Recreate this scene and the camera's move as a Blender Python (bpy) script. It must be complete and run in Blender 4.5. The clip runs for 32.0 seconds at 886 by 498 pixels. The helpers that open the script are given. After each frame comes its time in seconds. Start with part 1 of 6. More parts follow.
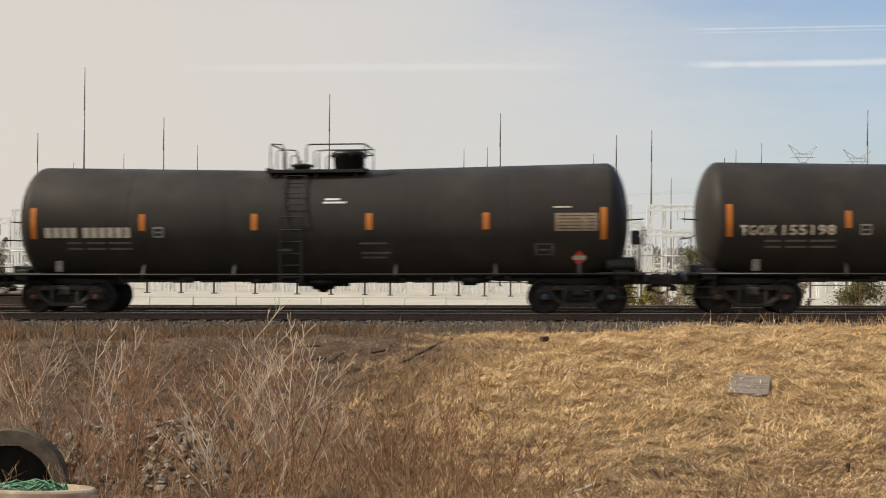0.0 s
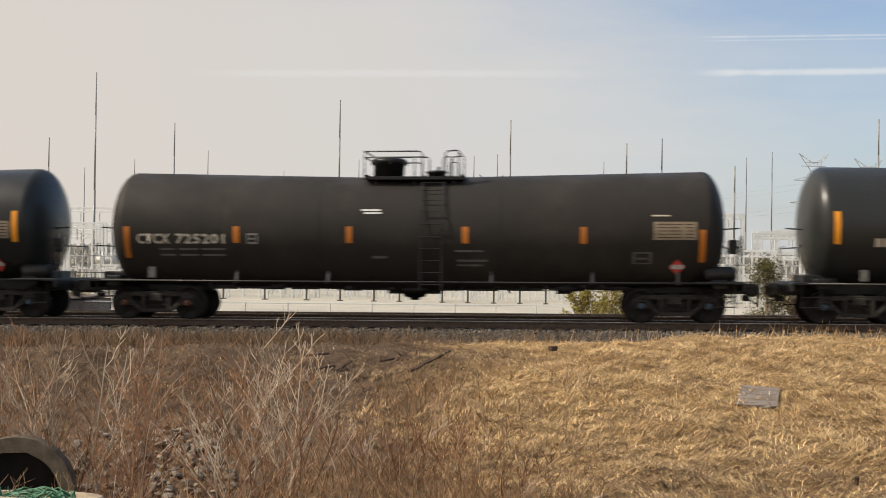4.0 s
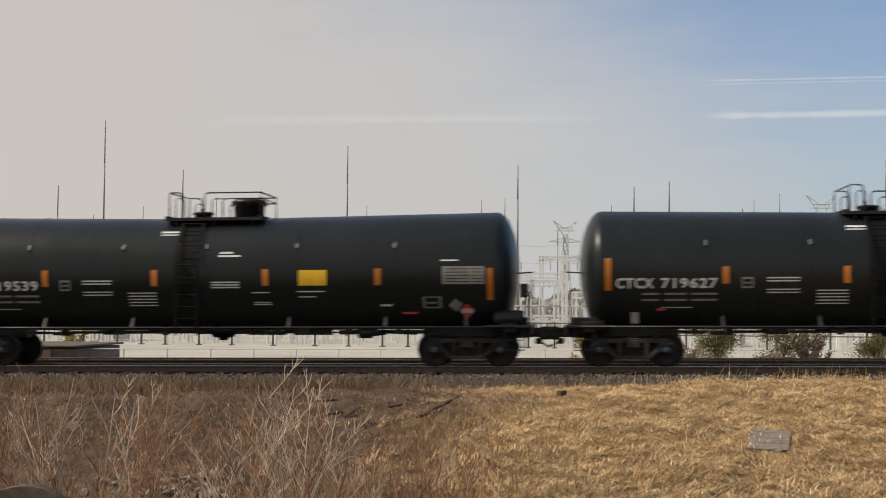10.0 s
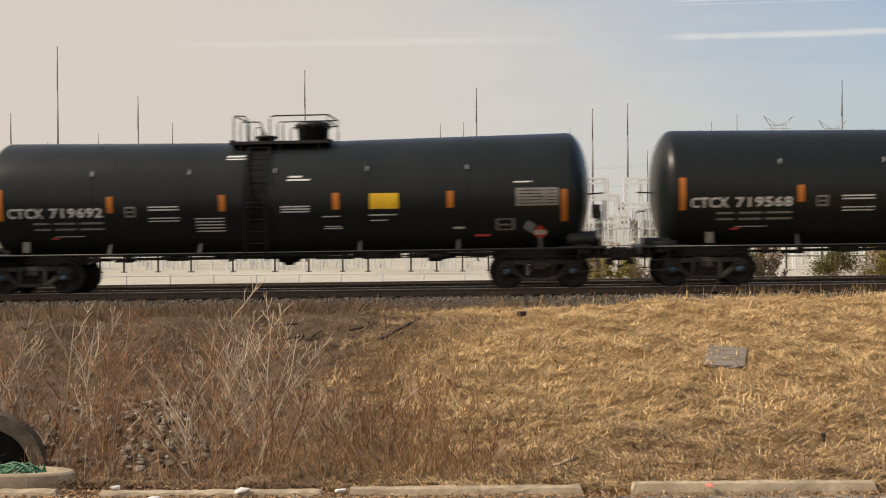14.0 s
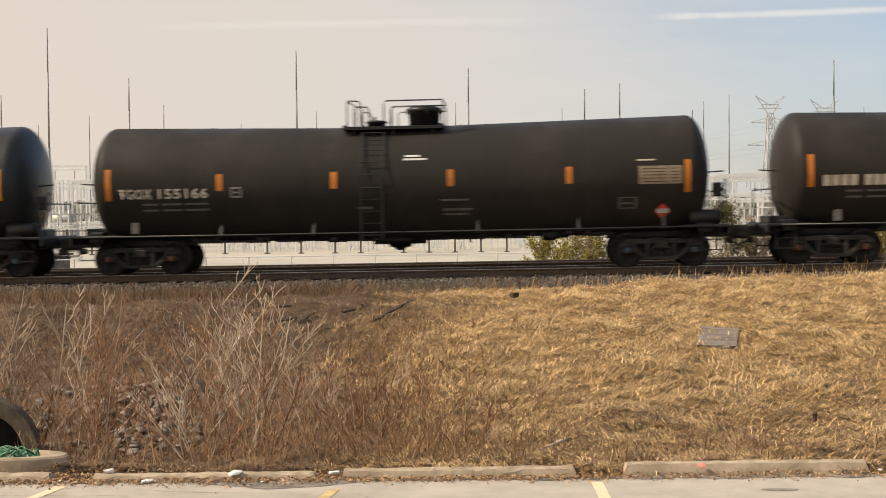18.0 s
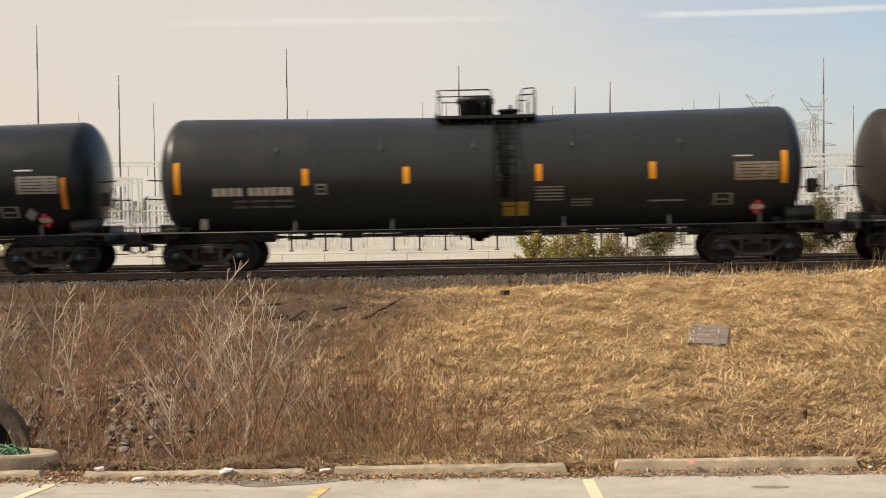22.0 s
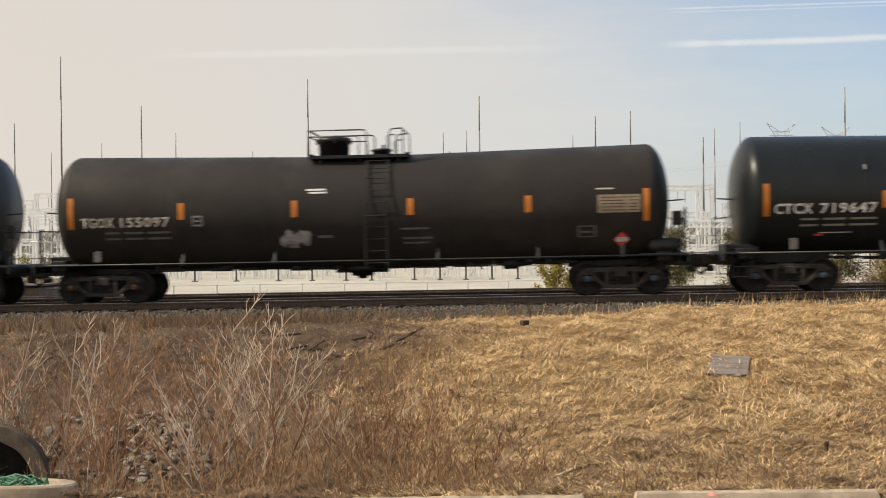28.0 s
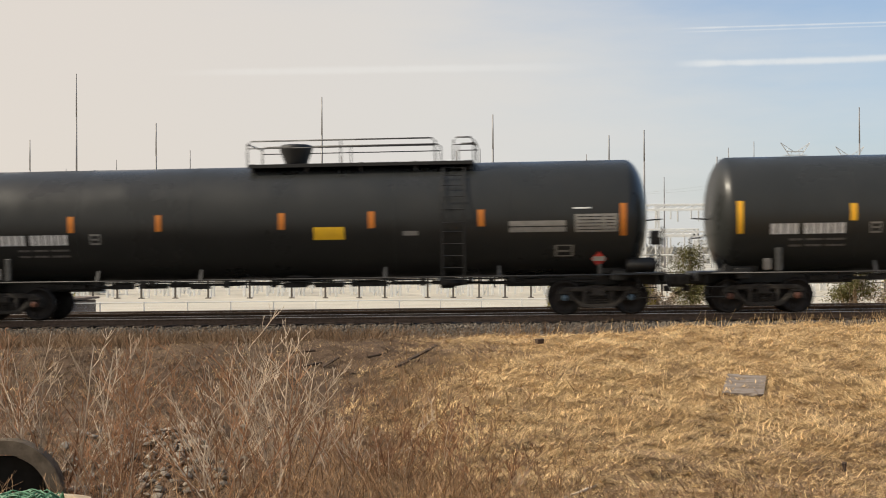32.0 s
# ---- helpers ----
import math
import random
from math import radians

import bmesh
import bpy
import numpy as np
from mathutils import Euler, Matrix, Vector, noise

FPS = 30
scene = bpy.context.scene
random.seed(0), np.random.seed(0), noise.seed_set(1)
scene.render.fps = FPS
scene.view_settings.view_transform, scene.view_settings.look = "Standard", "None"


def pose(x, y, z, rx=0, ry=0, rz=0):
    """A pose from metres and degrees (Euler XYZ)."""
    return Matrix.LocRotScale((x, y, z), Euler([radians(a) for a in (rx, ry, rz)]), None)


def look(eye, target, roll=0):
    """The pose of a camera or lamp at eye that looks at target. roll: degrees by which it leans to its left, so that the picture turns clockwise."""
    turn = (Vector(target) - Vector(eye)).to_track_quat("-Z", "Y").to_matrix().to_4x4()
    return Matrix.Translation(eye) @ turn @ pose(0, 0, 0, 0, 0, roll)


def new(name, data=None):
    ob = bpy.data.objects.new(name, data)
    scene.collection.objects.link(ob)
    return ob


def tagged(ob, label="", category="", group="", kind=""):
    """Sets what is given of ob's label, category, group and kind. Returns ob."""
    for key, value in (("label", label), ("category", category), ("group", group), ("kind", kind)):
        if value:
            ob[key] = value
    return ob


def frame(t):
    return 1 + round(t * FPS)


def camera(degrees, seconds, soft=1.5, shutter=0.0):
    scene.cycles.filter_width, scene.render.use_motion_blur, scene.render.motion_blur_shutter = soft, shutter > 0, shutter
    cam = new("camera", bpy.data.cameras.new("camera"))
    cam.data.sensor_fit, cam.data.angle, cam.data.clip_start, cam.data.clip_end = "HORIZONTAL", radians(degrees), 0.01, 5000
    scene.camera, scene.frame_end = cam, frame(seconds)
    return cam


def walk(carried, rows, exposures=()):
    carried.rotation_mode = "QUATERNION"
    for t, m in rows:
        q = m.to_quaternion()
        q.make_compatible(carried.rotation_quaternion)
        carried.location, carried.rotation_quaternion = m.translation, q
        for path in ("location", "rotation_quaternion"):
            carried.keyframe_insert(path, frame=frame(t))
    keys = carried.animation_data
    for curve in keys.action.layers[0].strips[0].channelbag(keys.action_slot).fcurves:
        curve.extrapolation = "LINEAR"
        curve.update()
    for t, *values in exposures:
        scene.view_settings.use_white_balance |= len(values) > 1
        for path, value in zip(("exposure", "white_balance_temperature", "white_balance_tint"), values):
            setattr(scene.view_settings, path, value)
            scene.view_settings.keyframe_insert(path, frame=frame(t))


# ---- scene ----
SECONDS = 32.0
EYE = 2.55            # lens height above the parking lot
TRACK_Y = 35.5        # centre line of the near track
RAIL_Z = 1.0          # rail head above the lot where the camera faces the track
GRADE = 0.010         # the line climbs to the right
SPEED = 14.832         # train, metres a second

# ---------------------------------------------------------------- camera
cam = camera(38.4, SECONDS, soft=1.0, shutter=0.26)


def aim(yaw, pitch, roll, dx, dz):
    eye = Vector((dx, 0, EYE + dz))
    a, b = radians(yaw), radians(pitch)
    way = Vector((-math.sin(a) * math.cos(b), math.cos(a) * math.cos(b), math.sin(b)))
    return look(eye, eye + way, roll)


EXPOSURES = [(0, 0.12, 6400, 8), (2.5, 0.12, 6400, 8), (6, 0.1, 6300, 9), (8, 0.08, 6250, 8), (9.5, -0.10, 6200, 9), (10.5, -0.14, 6350, 9), (12, -0.13, 6500, 10), (13.2, -0.13, 6650, 10), (14.5, 0.12, 6800, 10), (17, 0.18, 6850, 10), (20, 0.2, 6850, 10), (22, 0.2, 6800, 9), (25, 0.2, 6580, 8), (28, 0.2, 6480, 8), (32, 0.2, 6480, 8)]
walk(cam, [
    (0.0, aim(4.79, 0.33, 0.44, -0.016, -0.026)),
    (0.5, aim(4.46, 0.14, 0.74, -0.001, 0.008)),
    (1.0, aim(4.23, 0.06, 1.18, -0.022, -0.007)),
    (1.5, aim(4.14, 0.04, 1.03, -0.022, 0.013)),
    (2.0, aim(4.13, 0.11, 0.97, -0.015, 0.000)),
    (2.5, aim(4.05, -0.14, 0.86, 0.002, 0.018)),
    (4.5, aim(5.64, 0.91, 0.88, -0.020, 0.015)),
    (5.0, aim(5.84, 1.06, 0.98, -0.034, 0.014)),
    (5.5, aim(5.97, 1.13, 0.98, -0.048, -0.015)),
    (6.0, aim(6.37, 1.63, 0.52, -0.030, 0.014)),
    (6.5, aim(5.69, 2.11, 0.78, 0.005, 0.015)),
    (7.0, aim(5.29, 2.25, 1.01, -0.002, 0.004)),
    (7.5, aim(6.20, 2.70, 0.97, -0.063, 0.002)),
    (8.0, aim(6.28, 4.21, 1.36, -0.033, 0.004)),
    (8.5, aim(6.64, 4.48, 0.86, -0.025, -0.002)),
    (9.0, aim(6.98, 4.50, 0.47, -0.027, 0.002)),
    (9.5, aim(5.93, 4.07, 0.91, -0.008, -0.031)),
    (10.0, aim(5.61, 2.62, 0.40, -0.003, 0.020)),
    (10.5, aim(5.44, 2.43, 0.11, -0.003, 0.020)),
    (11.0, aim(5.39, 2.44, 0.29, -0.018, 0.017)),
    (11.5, aim(5.40, 2.44, 0.13, -0.011, -0.019)),
    (12.0, aim(5.40, 2.43, -0.06, -0.003, 0.002)),
    (12.5, aim(5.42, 2.45, -0.01, -0.003, -0.002)),
    (13.0, aim(5.40, 2.44, 0.03, -0.001, 0.012)),
    (13.5, aim(4.25, 0.42, -0.30, 0.033, 0.000)),
    (14.0, aim(3.79, -0.78, -0.31, 0.003, -0.011)),
    (14.5, aim(3.71, -1.41, -0.30, -0.010, 0.000)),
    (16.5, aim(3.73, -1.31, -0.50, -0.003, -0.004)),
    (17.0, aim(3.57, -1.60, -0.48, 0.000, -0.003)),
    (17.5, aim(3.50, -1.67, -0.53, 0.000, -0.000)),
    (18.0, aim(3.46, -1.64, -0.55, 0.006, 0.000)),
    (18.5, aim(3.46, -1.64, -0.56, 0.009, 0.001)),
    (19.0, aim(3.41, -1.68, -0.45, -0.004, -0.006)),
    (19.5, aim(3.38, -1.81, -0.48, 0.003, 0.001)),
    (20.0, aim(3.33, -1.93, -0.46, 0.000, 0.000)),
    (20.5, aim(3.22, -2.08, -0.42, 0.001, 0.006)),
    (21.0, aim(3.14, -2.00, -0.51, 0.006, 0.003)),
    (21.5, aim(3.04, -1.89, -0.53, 0.000, 0.001)),
    (22.0, aim(3.03, -1.74, -0.52, -0.001, -0.002)),
    (22.5, aim(3.10, -1.72, -0.52, -0.002, 0.001)),
    (23.0, aim(3.15, -1.57, -0.54, 0.001, 0.002)),
    (23.5, aim(3.29, -1.53, -0.65, -0.001, 0.005)),
    (24.0, aim(3.50, -1.40, -0.69, -0.008, 0.008)),
    (24.5, aim(3.69, -0.74, -0.57, -0.002, 0.012)),
    (25.0, aim(3.73, -0.77, -0.30, -0.009, -0.001)),
    (25.5, aim(3.67, -1.09, -0.42, -0.012, 0.007)),
    (27.5, aim(3.82, -0.17, -0.21, 0.001, 0.004)),
    (28.0, aim(3.95, -0.41, -0.56, 0.024, 0.010)),
    (28.5, aim(3.94, -0.37, -0.33, -0.001, -0.004)),
    (29.0, aim(3.96, -0.31, -0.10, -0.020, -0.005)),
    (29.5, aim(4.01, -0.23, -0.25, -0.005, 0.011)),
    (30.0, aim(4.10, -0.01, -0.39, 0.003, -0.015)),
    (30.5, aim(4.20, -0.01, -0.34, -0.005, 0.000)),
    (31.0, aim(4.36, 0.04, -0.35, -0.008, 0.008)),
    (31.5, aim(4.53, 0.26, -0.33, -0.017, 0.009)),
    (32.0, aim(4.52, 0.41, -0.26, -0.019, 0.003)),
], EXPOSURES)

# ---------------------------------------------------------------- sky and sun
SUN_WAY = Vector((-0.72, -0.18, 0.67)).normalized()
sun = new("sun", bpy.data.lights.new("sun", "SUN"))
sun.data.energy, sun.data.angle, sun.data.color = 4.3, radians(0.6), (1.0, 0.885, 0.72)
sun.matrix_world = look(SUN_WAY * 300, (0, 0, 0))

world = bpy.data.worlds.new("sky")
scene.world = world
world.use_nodes = True


class Nodes:
    """A small hand for node trees."""

    def __init__(self, tree):
        self.tree = tree

    def put(self, value, socket):
        if hasattr(value, "is_output"):
            self.tree.links.new(value, socket)
        else:
            socket.default_value = value

    def math(self, op, a, b=0.0, c=0.0, clamp=False):
        n = self.tree.nodes.new("ShaderNodeMath")
        n.operation, n.use_clamp = op, clamp
        for v, s in zip((a, b, c), n.inputs):
            self.put(v, s)
        return n.outputs[0]

    def ramp(self, value, a, b, lo=0.0, hi=1.0):
        n = self.tree.nodes.new("ShaderNodeMapRange")
        n.interpolation_type = "SMOOTHSTEP"
        for v, s in zip((value, a, b, lo, hi), n.inputs):
            self.put(v, s)
        return n.outputs[0]

    def mix(self, f, a, b, mode="MIX"):
        n = self.tree.nodes.new("ShaderNodeMix")
        n.data_type, n.blend_type = "RGBA", mode
        self.put(f, n.inputs[0])
        for v, s in ((a, n.inputs[6]), (b, n.inputs[7])):
            self.put((*v, 1.0) if isinstance(v, tuple) and len(v) == 3 else v, s)
        return n.outputs[2]

    def noise(self, vector, scale, detail=4.0, rough=0.55, stretch=None):
        if stretch:
            m = self.tree.nodes.new("ShaderNodeMapping")
            m.inputs["Scale"].default_value = stretch
            self.put(vector, m.inputs[0])
            vector = m.outputs[0]
        n = self.tree.nodes.new("ShaderNodeTexNoise")
        self.put(vector, n.inputs["Vector"])
        n.inputs["Scale"].default_value, n.inputs["Detail"].default_value, n.inputs["Roughness"].default_value = scale, detail, rough
        return n.outputs[0]


def build_sky():
    t = world.node_tree
    t.nodes.clear()
    n = Nodes(t)
    sky = t.nodes.new("ShaderNodeTexSky")
    sky.sky_type, sky.sun_disc = "NISHITA", False
    sky.sun_elevation = math.asin(SUN_WAY.z)
    sky.sun_rotation = math.atan2(SUN_WAY.x, SUN_WAY.y)
    sky.air_density, sky.dust_density, sky.ozone_density = 1.0, 1.6, 1.5
    co = t.nodes.new("ShaderNodeTexCoord").outputs["Generated"]
    sep = t.nodes.new("ShaderNodeSeparateXYZ")
    t.links.new(co, sep.inputs[0])
    x, y, z = sep.outputs
    # thin high cloud, thicker towards the sun and the horizon
    wisps = n.noise(co, 2.2, 6.0, 0.6, (1.0, 1.0, 5.0))
    veil = n.math("ADD", 1.03, n.math("MULTIPLY", x, -1.45))
    veil = n.math("SUBTRACT", veil, n.math("MULTIPLY", n.math("MAXIMUM", z, 0.0), 2.3))
    veil = n.math("ADD", veil, n.math("MULTIPLY", n.math("SUBTRACT", wisps, 0.5), 0.9))
    veil = n.math("ADD", veil, n.math("MULTIPLY", n.math("MAXIMUM", n.math("MULTIPLY", y, -1.0), 0.0), 1.6))
    veil = n.ramp(veil, 0.10, 0.94, 0.10, 0.94)
    haze = n.mix(n.ramp(x, -0.5, 0.45), (7.6, 6.75, 6.0), (6.6, 6.8, 6.9))
    tone = n.mix(n.ramp(z, 0.32, 0.7), (1.25, 1.32, 1.45), (2.75, 2.35, 1.95))
    blue = n.mix(1.0, sky.outputs[0], tone, "MULTIPLY")
    color = n.mix(veil, blue, haze)
    # two vapour trails and a long streak, on the plane one unit ahead
    safe = n.math("MAXIMUM", y, 0.05)
    a, e = n.math("DIVIDE", x, safe), n.math("DIVIDE", z, safe)
    rough = n.noise(co, 26.0, 5.0, 0.7)

    def trail(height, slope, start, width, strength, end=9.0, soft=0.02):
        line = n.math("ABSOLUTE", n.math("SUBTRACT", e, n.math("MULTIPLY_ADD", a, slope, height)))
        ragged = n.math("MULTIPLY_ADD", rough, width * 1.2, width * 0.4)
        m = n.math("SUBTRACT", 1.0, n.ramp(n.math("DIVIDE", line, ragged), 0.15, 1.0))
        m = n.math("MULTIPLY", m, n.ramp(a, start - soft, start + soft))
        m = n.math("MULTIPLY", m, n.math("SUBTRACT", 1.0, n.ramp(a, end - soft * 2, end + soft)))
        m = n.math("MULTIPLY", m, n.ramp(rough, 0.2, 0.6, 0.55, 1.0))
        return n.math("MULTIPLY", m, strength)

    trails = [trail(0.1765, 0.012, 0.115, 0.0011, 0.42), trail(0.1737, 0.012, 0.118, 0.0009, 0.28),
              trail(0.1490, 0.010, 0.115, 0.0036, 0.55, 0.265), trail(0.150, 0.010, 0.245, 0.0034, 0.45),
              trail(0.1495, 0.0, -0.27, 0.0042, 0.25, 0.02, 0.05)]
    for m in trails:
        color = n.mix(m, color, (8.8, 8.6, 8.3))
    bg = t.nodes.new("ShaderNodeBackground")
    t.links.new(color, bg.inputs[0])
    bg.inputs[1].default_value = 0.09
    out = t.nodes.new("ShaderNodeOutputWorld")
    t.links.new(bg.outputs[0], out.inputs[0])


build_sky()

# ---------------------------------------------------------------- materials


def material(name, color, rough=0.6, metal=0.0, second=None, scale=6.0, amount=0.5, stretch=None, bump=0.0, bump_scale=60.0, island=0.0, objects=0.0,
             grime=None, grime_scale=1.2, grime_amount=0.0, spec=0.5, emit=None, rough_var=0.15, litter=None):
    m = bpy.data.materials.new(name)
    m.use_nodes = True
    t = m.node_tree
    n = Nodes(t)
    b = t.nodes["Principled BSDF"]
    co = t.nodes.new("ShaderNodeTexCoord").outputs["Object"]
    fine = n.noise(co, scale, 6.0, 0.6, stretch)
    second = second or tuple(c * 0.55 for c in color)
    c = n.mix(n.math("MULTIPLY", n.ramp(fine, 0.3, 0.72), amount), color, second)
    if grime:
        big = n.noise(co, grime_scale, 5.0, 0.65)
        c = n.mix(n.math("MULTIPLY", n.ramp(big, 0.42, 0.72), grime_amount), c, grime)
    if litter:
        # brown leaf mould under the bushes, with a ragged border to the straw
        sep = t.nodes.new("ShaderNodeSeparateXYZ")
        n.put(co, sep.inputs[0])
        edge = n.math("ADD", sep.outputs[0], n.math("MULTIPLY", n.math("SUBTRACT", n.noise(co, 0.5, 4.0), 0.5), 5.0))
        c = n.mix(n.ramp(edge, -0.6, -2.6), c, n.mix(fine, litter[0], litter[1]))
    if island:
        r = t.nodes.new("ShaderNodeNewGeometry").outputs["Random Per Island"]
        c = n.mix(1.0, c, n.mix(r, (1 - island,) * 3, (1 + island,) * 3), "MULTIPLY")
    if objects:
        r = t.nodes.new("ShaderNodeObjectInfo").outputs["Random"]
        c = n.mix(1.0, c, n.mix(r, (1 - objects,) * 3, (1 + objects,) * 3), "MULTIPLY")
    n.put(c, b.inputs["Base Color"])
    n.put(n.ramp(fine, 0.25, 0.75, max(rough - rough_var, 0.05), min(rough + rough_var, 1.0)), b.inputs["Roughness"])
    b.inputs["Metallic"].default_value = metal
    # dusty, fibrous and mineral surfaces have hardly any sheen
    b.inputs["Specular IOR Level"].default_value = 0.18 if rough >= 0.65 and spec == 0.5 else spec
    if bump:
        tex = n.noise(co, bump_scale, 5.0, 0.65)
        k = t.nodes.new("ShaderNodeBump")
        k.inputs["Strength"].default_value, k.inputs["Distance"].default_value = 0.6, bump
        n.put(tex, k.inputs["Height"])
        n.put(k.outputs[0], b.inputs["Normal"])
    if emit:
        n.put((*emit, 1.0), b.inputs["Emission Color"])
        b.inputs["Emission Strength"].default_value = 1.0
    return m


M = {}
M["tank_dull"] = material("dull_black_tank_paint", (0.031, 0.0275, 0.0240), 0.52, 0, (0.020, 0.018, 0.016), 1.0, 0.5, (0.8, 1.0, 0.30), 0.002, 9.0,
                          grime=(0.060, 0.052, 0.044), grime_scale=0.45, grime_amount=0.5, objects=0.12, spec=0.14)
M["tank_satin"] = material("satin_black_tank_paint", (0.0235, 0.0248, 0.0238), 0.34, 0, (0.0170, 0.0180, 0.0173), 1.0, 0.5, (0.8, 1.0, 0.30), 0.0015, 8.0,
                           grime=(0.036, 0.0358, 0.034), grime_scale=0.5, grime_amount=0.4, objects=0.14, spec=0.32)
M["tank_gloss"] = material("black_gloss_tank_paint", (0.0130, 0.0155, 0.0160), 0.30, 0, (0.0095, 0.0114, 0.0116), 1.0, 0.5, (0.8, 1.0, 0.30), 0.0012, 7.0,
                           grime=(0.026, 0.0285, 0.028), grime_scale=0.5, grime_amount=0.3, objects=0.10, rough_var=0.06, spec=0.24)
M["tank_brown"] = material("brown_black_weathered_tank_paint", (0.032, 0.023, 0.019), 0.52, 0, (0.018, 0.0135, 0.0115), 1.0, 0.5, (0.8, 1.0, 0.30), 0.002, 9.0,
                           grime=(0.062, 0.047, 0.038), grime_scale=0.45, grime_amount=0.6)
M["black_steel"] = material("black_painted_steel", (0.008, 0.008, 0.0078), 0.5, 0, (0.018, 0.016, 0.014), 7.0, 0.5, None, 0.001, 40.0, spec=0.4)
M["rusty_steel"] = material("dusty_brown_cast_steel", (0.050, 0.043, 0.036), 0.8, 0, (0.019, 0.017, 0.015), 8.0, 0.8, None, 0.003, 45.0, objects=0.2, spec=0.25)
M["wheel_steel"] = material("dark_worn_wheel_steel", (0.020, 0.016, 0.014), 0.6, 0.1, (0.010, 0.009, 0.0085), 6.0, 0.8, spec=0.3)
M["blue_cap"] = material("blue_bearing_cap", (0.06, 0.10, 0.14), 0.45, 0, (0.03, 0.035, 0.045), 9.0, 0.6)
M["rust_cap"] = material("rust_bearing_cap", (0.16, 0.06, 0.035), 0.6, 0, (0.06, 0.04, 0.03), 9.0, 0.6)
M["rail_steel"] = material("rusty_rail_side", (0.125, 0.088, 0.066), 0.75, 0.1, (0.07, 0.052, 0.042), 9.0, 0.7)
M["rail_head"] = material("polished_rail_head", (0.36, 0.34, 0.32), 0.28, 0.9, (0.22, 0.20, 0.18), 20.0, 0.4)
M["tie"] = material("weathered_timber_tie", (0.060, 0.046, 0.036), 0.85, 0, (0.030, 0.024, 0.020), 5.0, 0.8, (0.3, 3, 3), 0.004, 30.0, objects=0.25)
M["orange"] = material("orange_reflective_sheet", (0.52, 0.17, 0.014), 0.45, 0, (0.40, 0.115, 0.010), 5.0, 0.6, objects=0.12)
M["amber"] = material("yellow_reflective_sheet", (0.92, 0.50, 0.02), 0.4, 0, (0.80, 0.36, 0.015), 5.0, 0.5, objects=0.08)
M["deep_amber"] = material("orange_yellow_reflective_sheet", (0.90, 0.36, 0.012), 0.42, 0, (0.74, 0.26, 0.01), 5.0, 0.5, objects=0.10)
M["spill"] = material("matt_black_spill_residue", (0.0055, 0.0055, 0.0052), 0.7, 0, (0.012, 0.012, 0.011), 4.0, 0.7, (1.5, 1, 0.3), spec=0.12)
M["ladder_black"] = material("sooty_black_ladder_steel", (0.0045, 0.0045, 0.0043), 0.7, 0, (0.009, 0.0085, 0.008), 7.0, 0.5, spec=0.15)
M["plate"] = material("dark_grey_plate_paint", (0.055, 0.055, 0.053), 0.6, 0, (0.03, 0.03, 0.029), 9.0, 0.5)
M["yellow"] = material("yellow_painted_panel", (0.86, 0.52, 0.02), 0.45, 0, (0.70, 0.38, 0.02), 6.0, 0.5)
M["ochre"] = material("dirty_yellow_panel", (0.42, 0.27, 0.03), 0.55, 0, (0.20, 0.13, 0.03), 5.0, 0.7)
M["white"] = material("white_stencil_paint", (0.72, 0.72, 0.70), 0.55, 0, (0.42, 0.41, 0.39), 9.0, 0.6)
M["dusty_white"] = material("dusty_cream_stencil_paint", (0.58, 0.52, 0.42), 0.65, 0, (0.36, 0.32, 0.26), 9.0, 0.7)
M["faded"] = material("faded_grey_stencil", (0.17, 0.16, 0.15), 0.65, 0, (0.07, 0.065, 0.06), 9.0, 0.7)
M["panel_grey"] = material("grey_data_panel_paint", (0.27, 0.26, 0.235), 0.6, 0, (0.14, 0.135, 0.12), 7.0, 0.6)
M["panel_brown"] = material("dusty_data_panel_paint", (0.30, 0.24, 0.17), 0.65, 0, (0.17, 0.135, 0.095), 7.0, 0.6)
# pale tone painted in for the bright glints on the weld seams
M["glint"] = material("seam_glint_steel", (0.30, 0.30, 0.29), 0.3, 0.5, (0.15, 0.145, 0.14), 8.0, 0.7)
M["pipe_grey"] = material("dark_grey_pipe_paint", (0.034, 0.033, 0.032), 0.5, 0, (0.02, 0.019, 0.018), 7.0, 0.5)
M["red"] = material("red_placard", (0.85, 0.11, 0.095), 0.45, 0, (0.62, 0.05, 0.05), 8.0, 0.5)
M["olive_patch"] = material("dull_olive_overpaint", (0.085, 0.075, 0.045), 0.65, 0, (0.05, 0.045, 0.03), 4.0, 0.7)
M["dull_red"] = material("dull_red_stencil", (0.20, 0.035, 0.03), 0.65, 0, (0.10, 0.02, 0.02), 9.0, 0.6)
M["graf_white"] = material("white_spray_paint", (0.40, 0.38, 0.36), 0.6, 0, (0.14, 0.13, 0.12), 5.0, 0.9)
M["graf_green"] = material("pale_green_spray_paint", (0.26, 0.30, 0.20), 0.6, 0, (0.06, 0.08, 0.05), 6.0, 0.9)
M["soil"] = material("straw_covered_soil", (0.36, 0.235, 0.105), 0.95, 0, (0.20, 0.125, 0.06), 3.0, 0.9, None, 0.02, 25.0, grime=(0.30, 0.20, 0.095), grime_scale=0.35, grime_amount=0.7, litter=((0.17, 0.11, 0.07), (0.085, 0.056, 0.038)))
M["straw"] = material("dry_straw_grass", (0.70, 0.50, 0.25), 0.75, 0, (0.46, 0.31, 0.15), 2.4, 0.85, island=0.62, grime=(0.42, 0.265, 0.125), grime_scale=0.8, grime_amount=0.55)
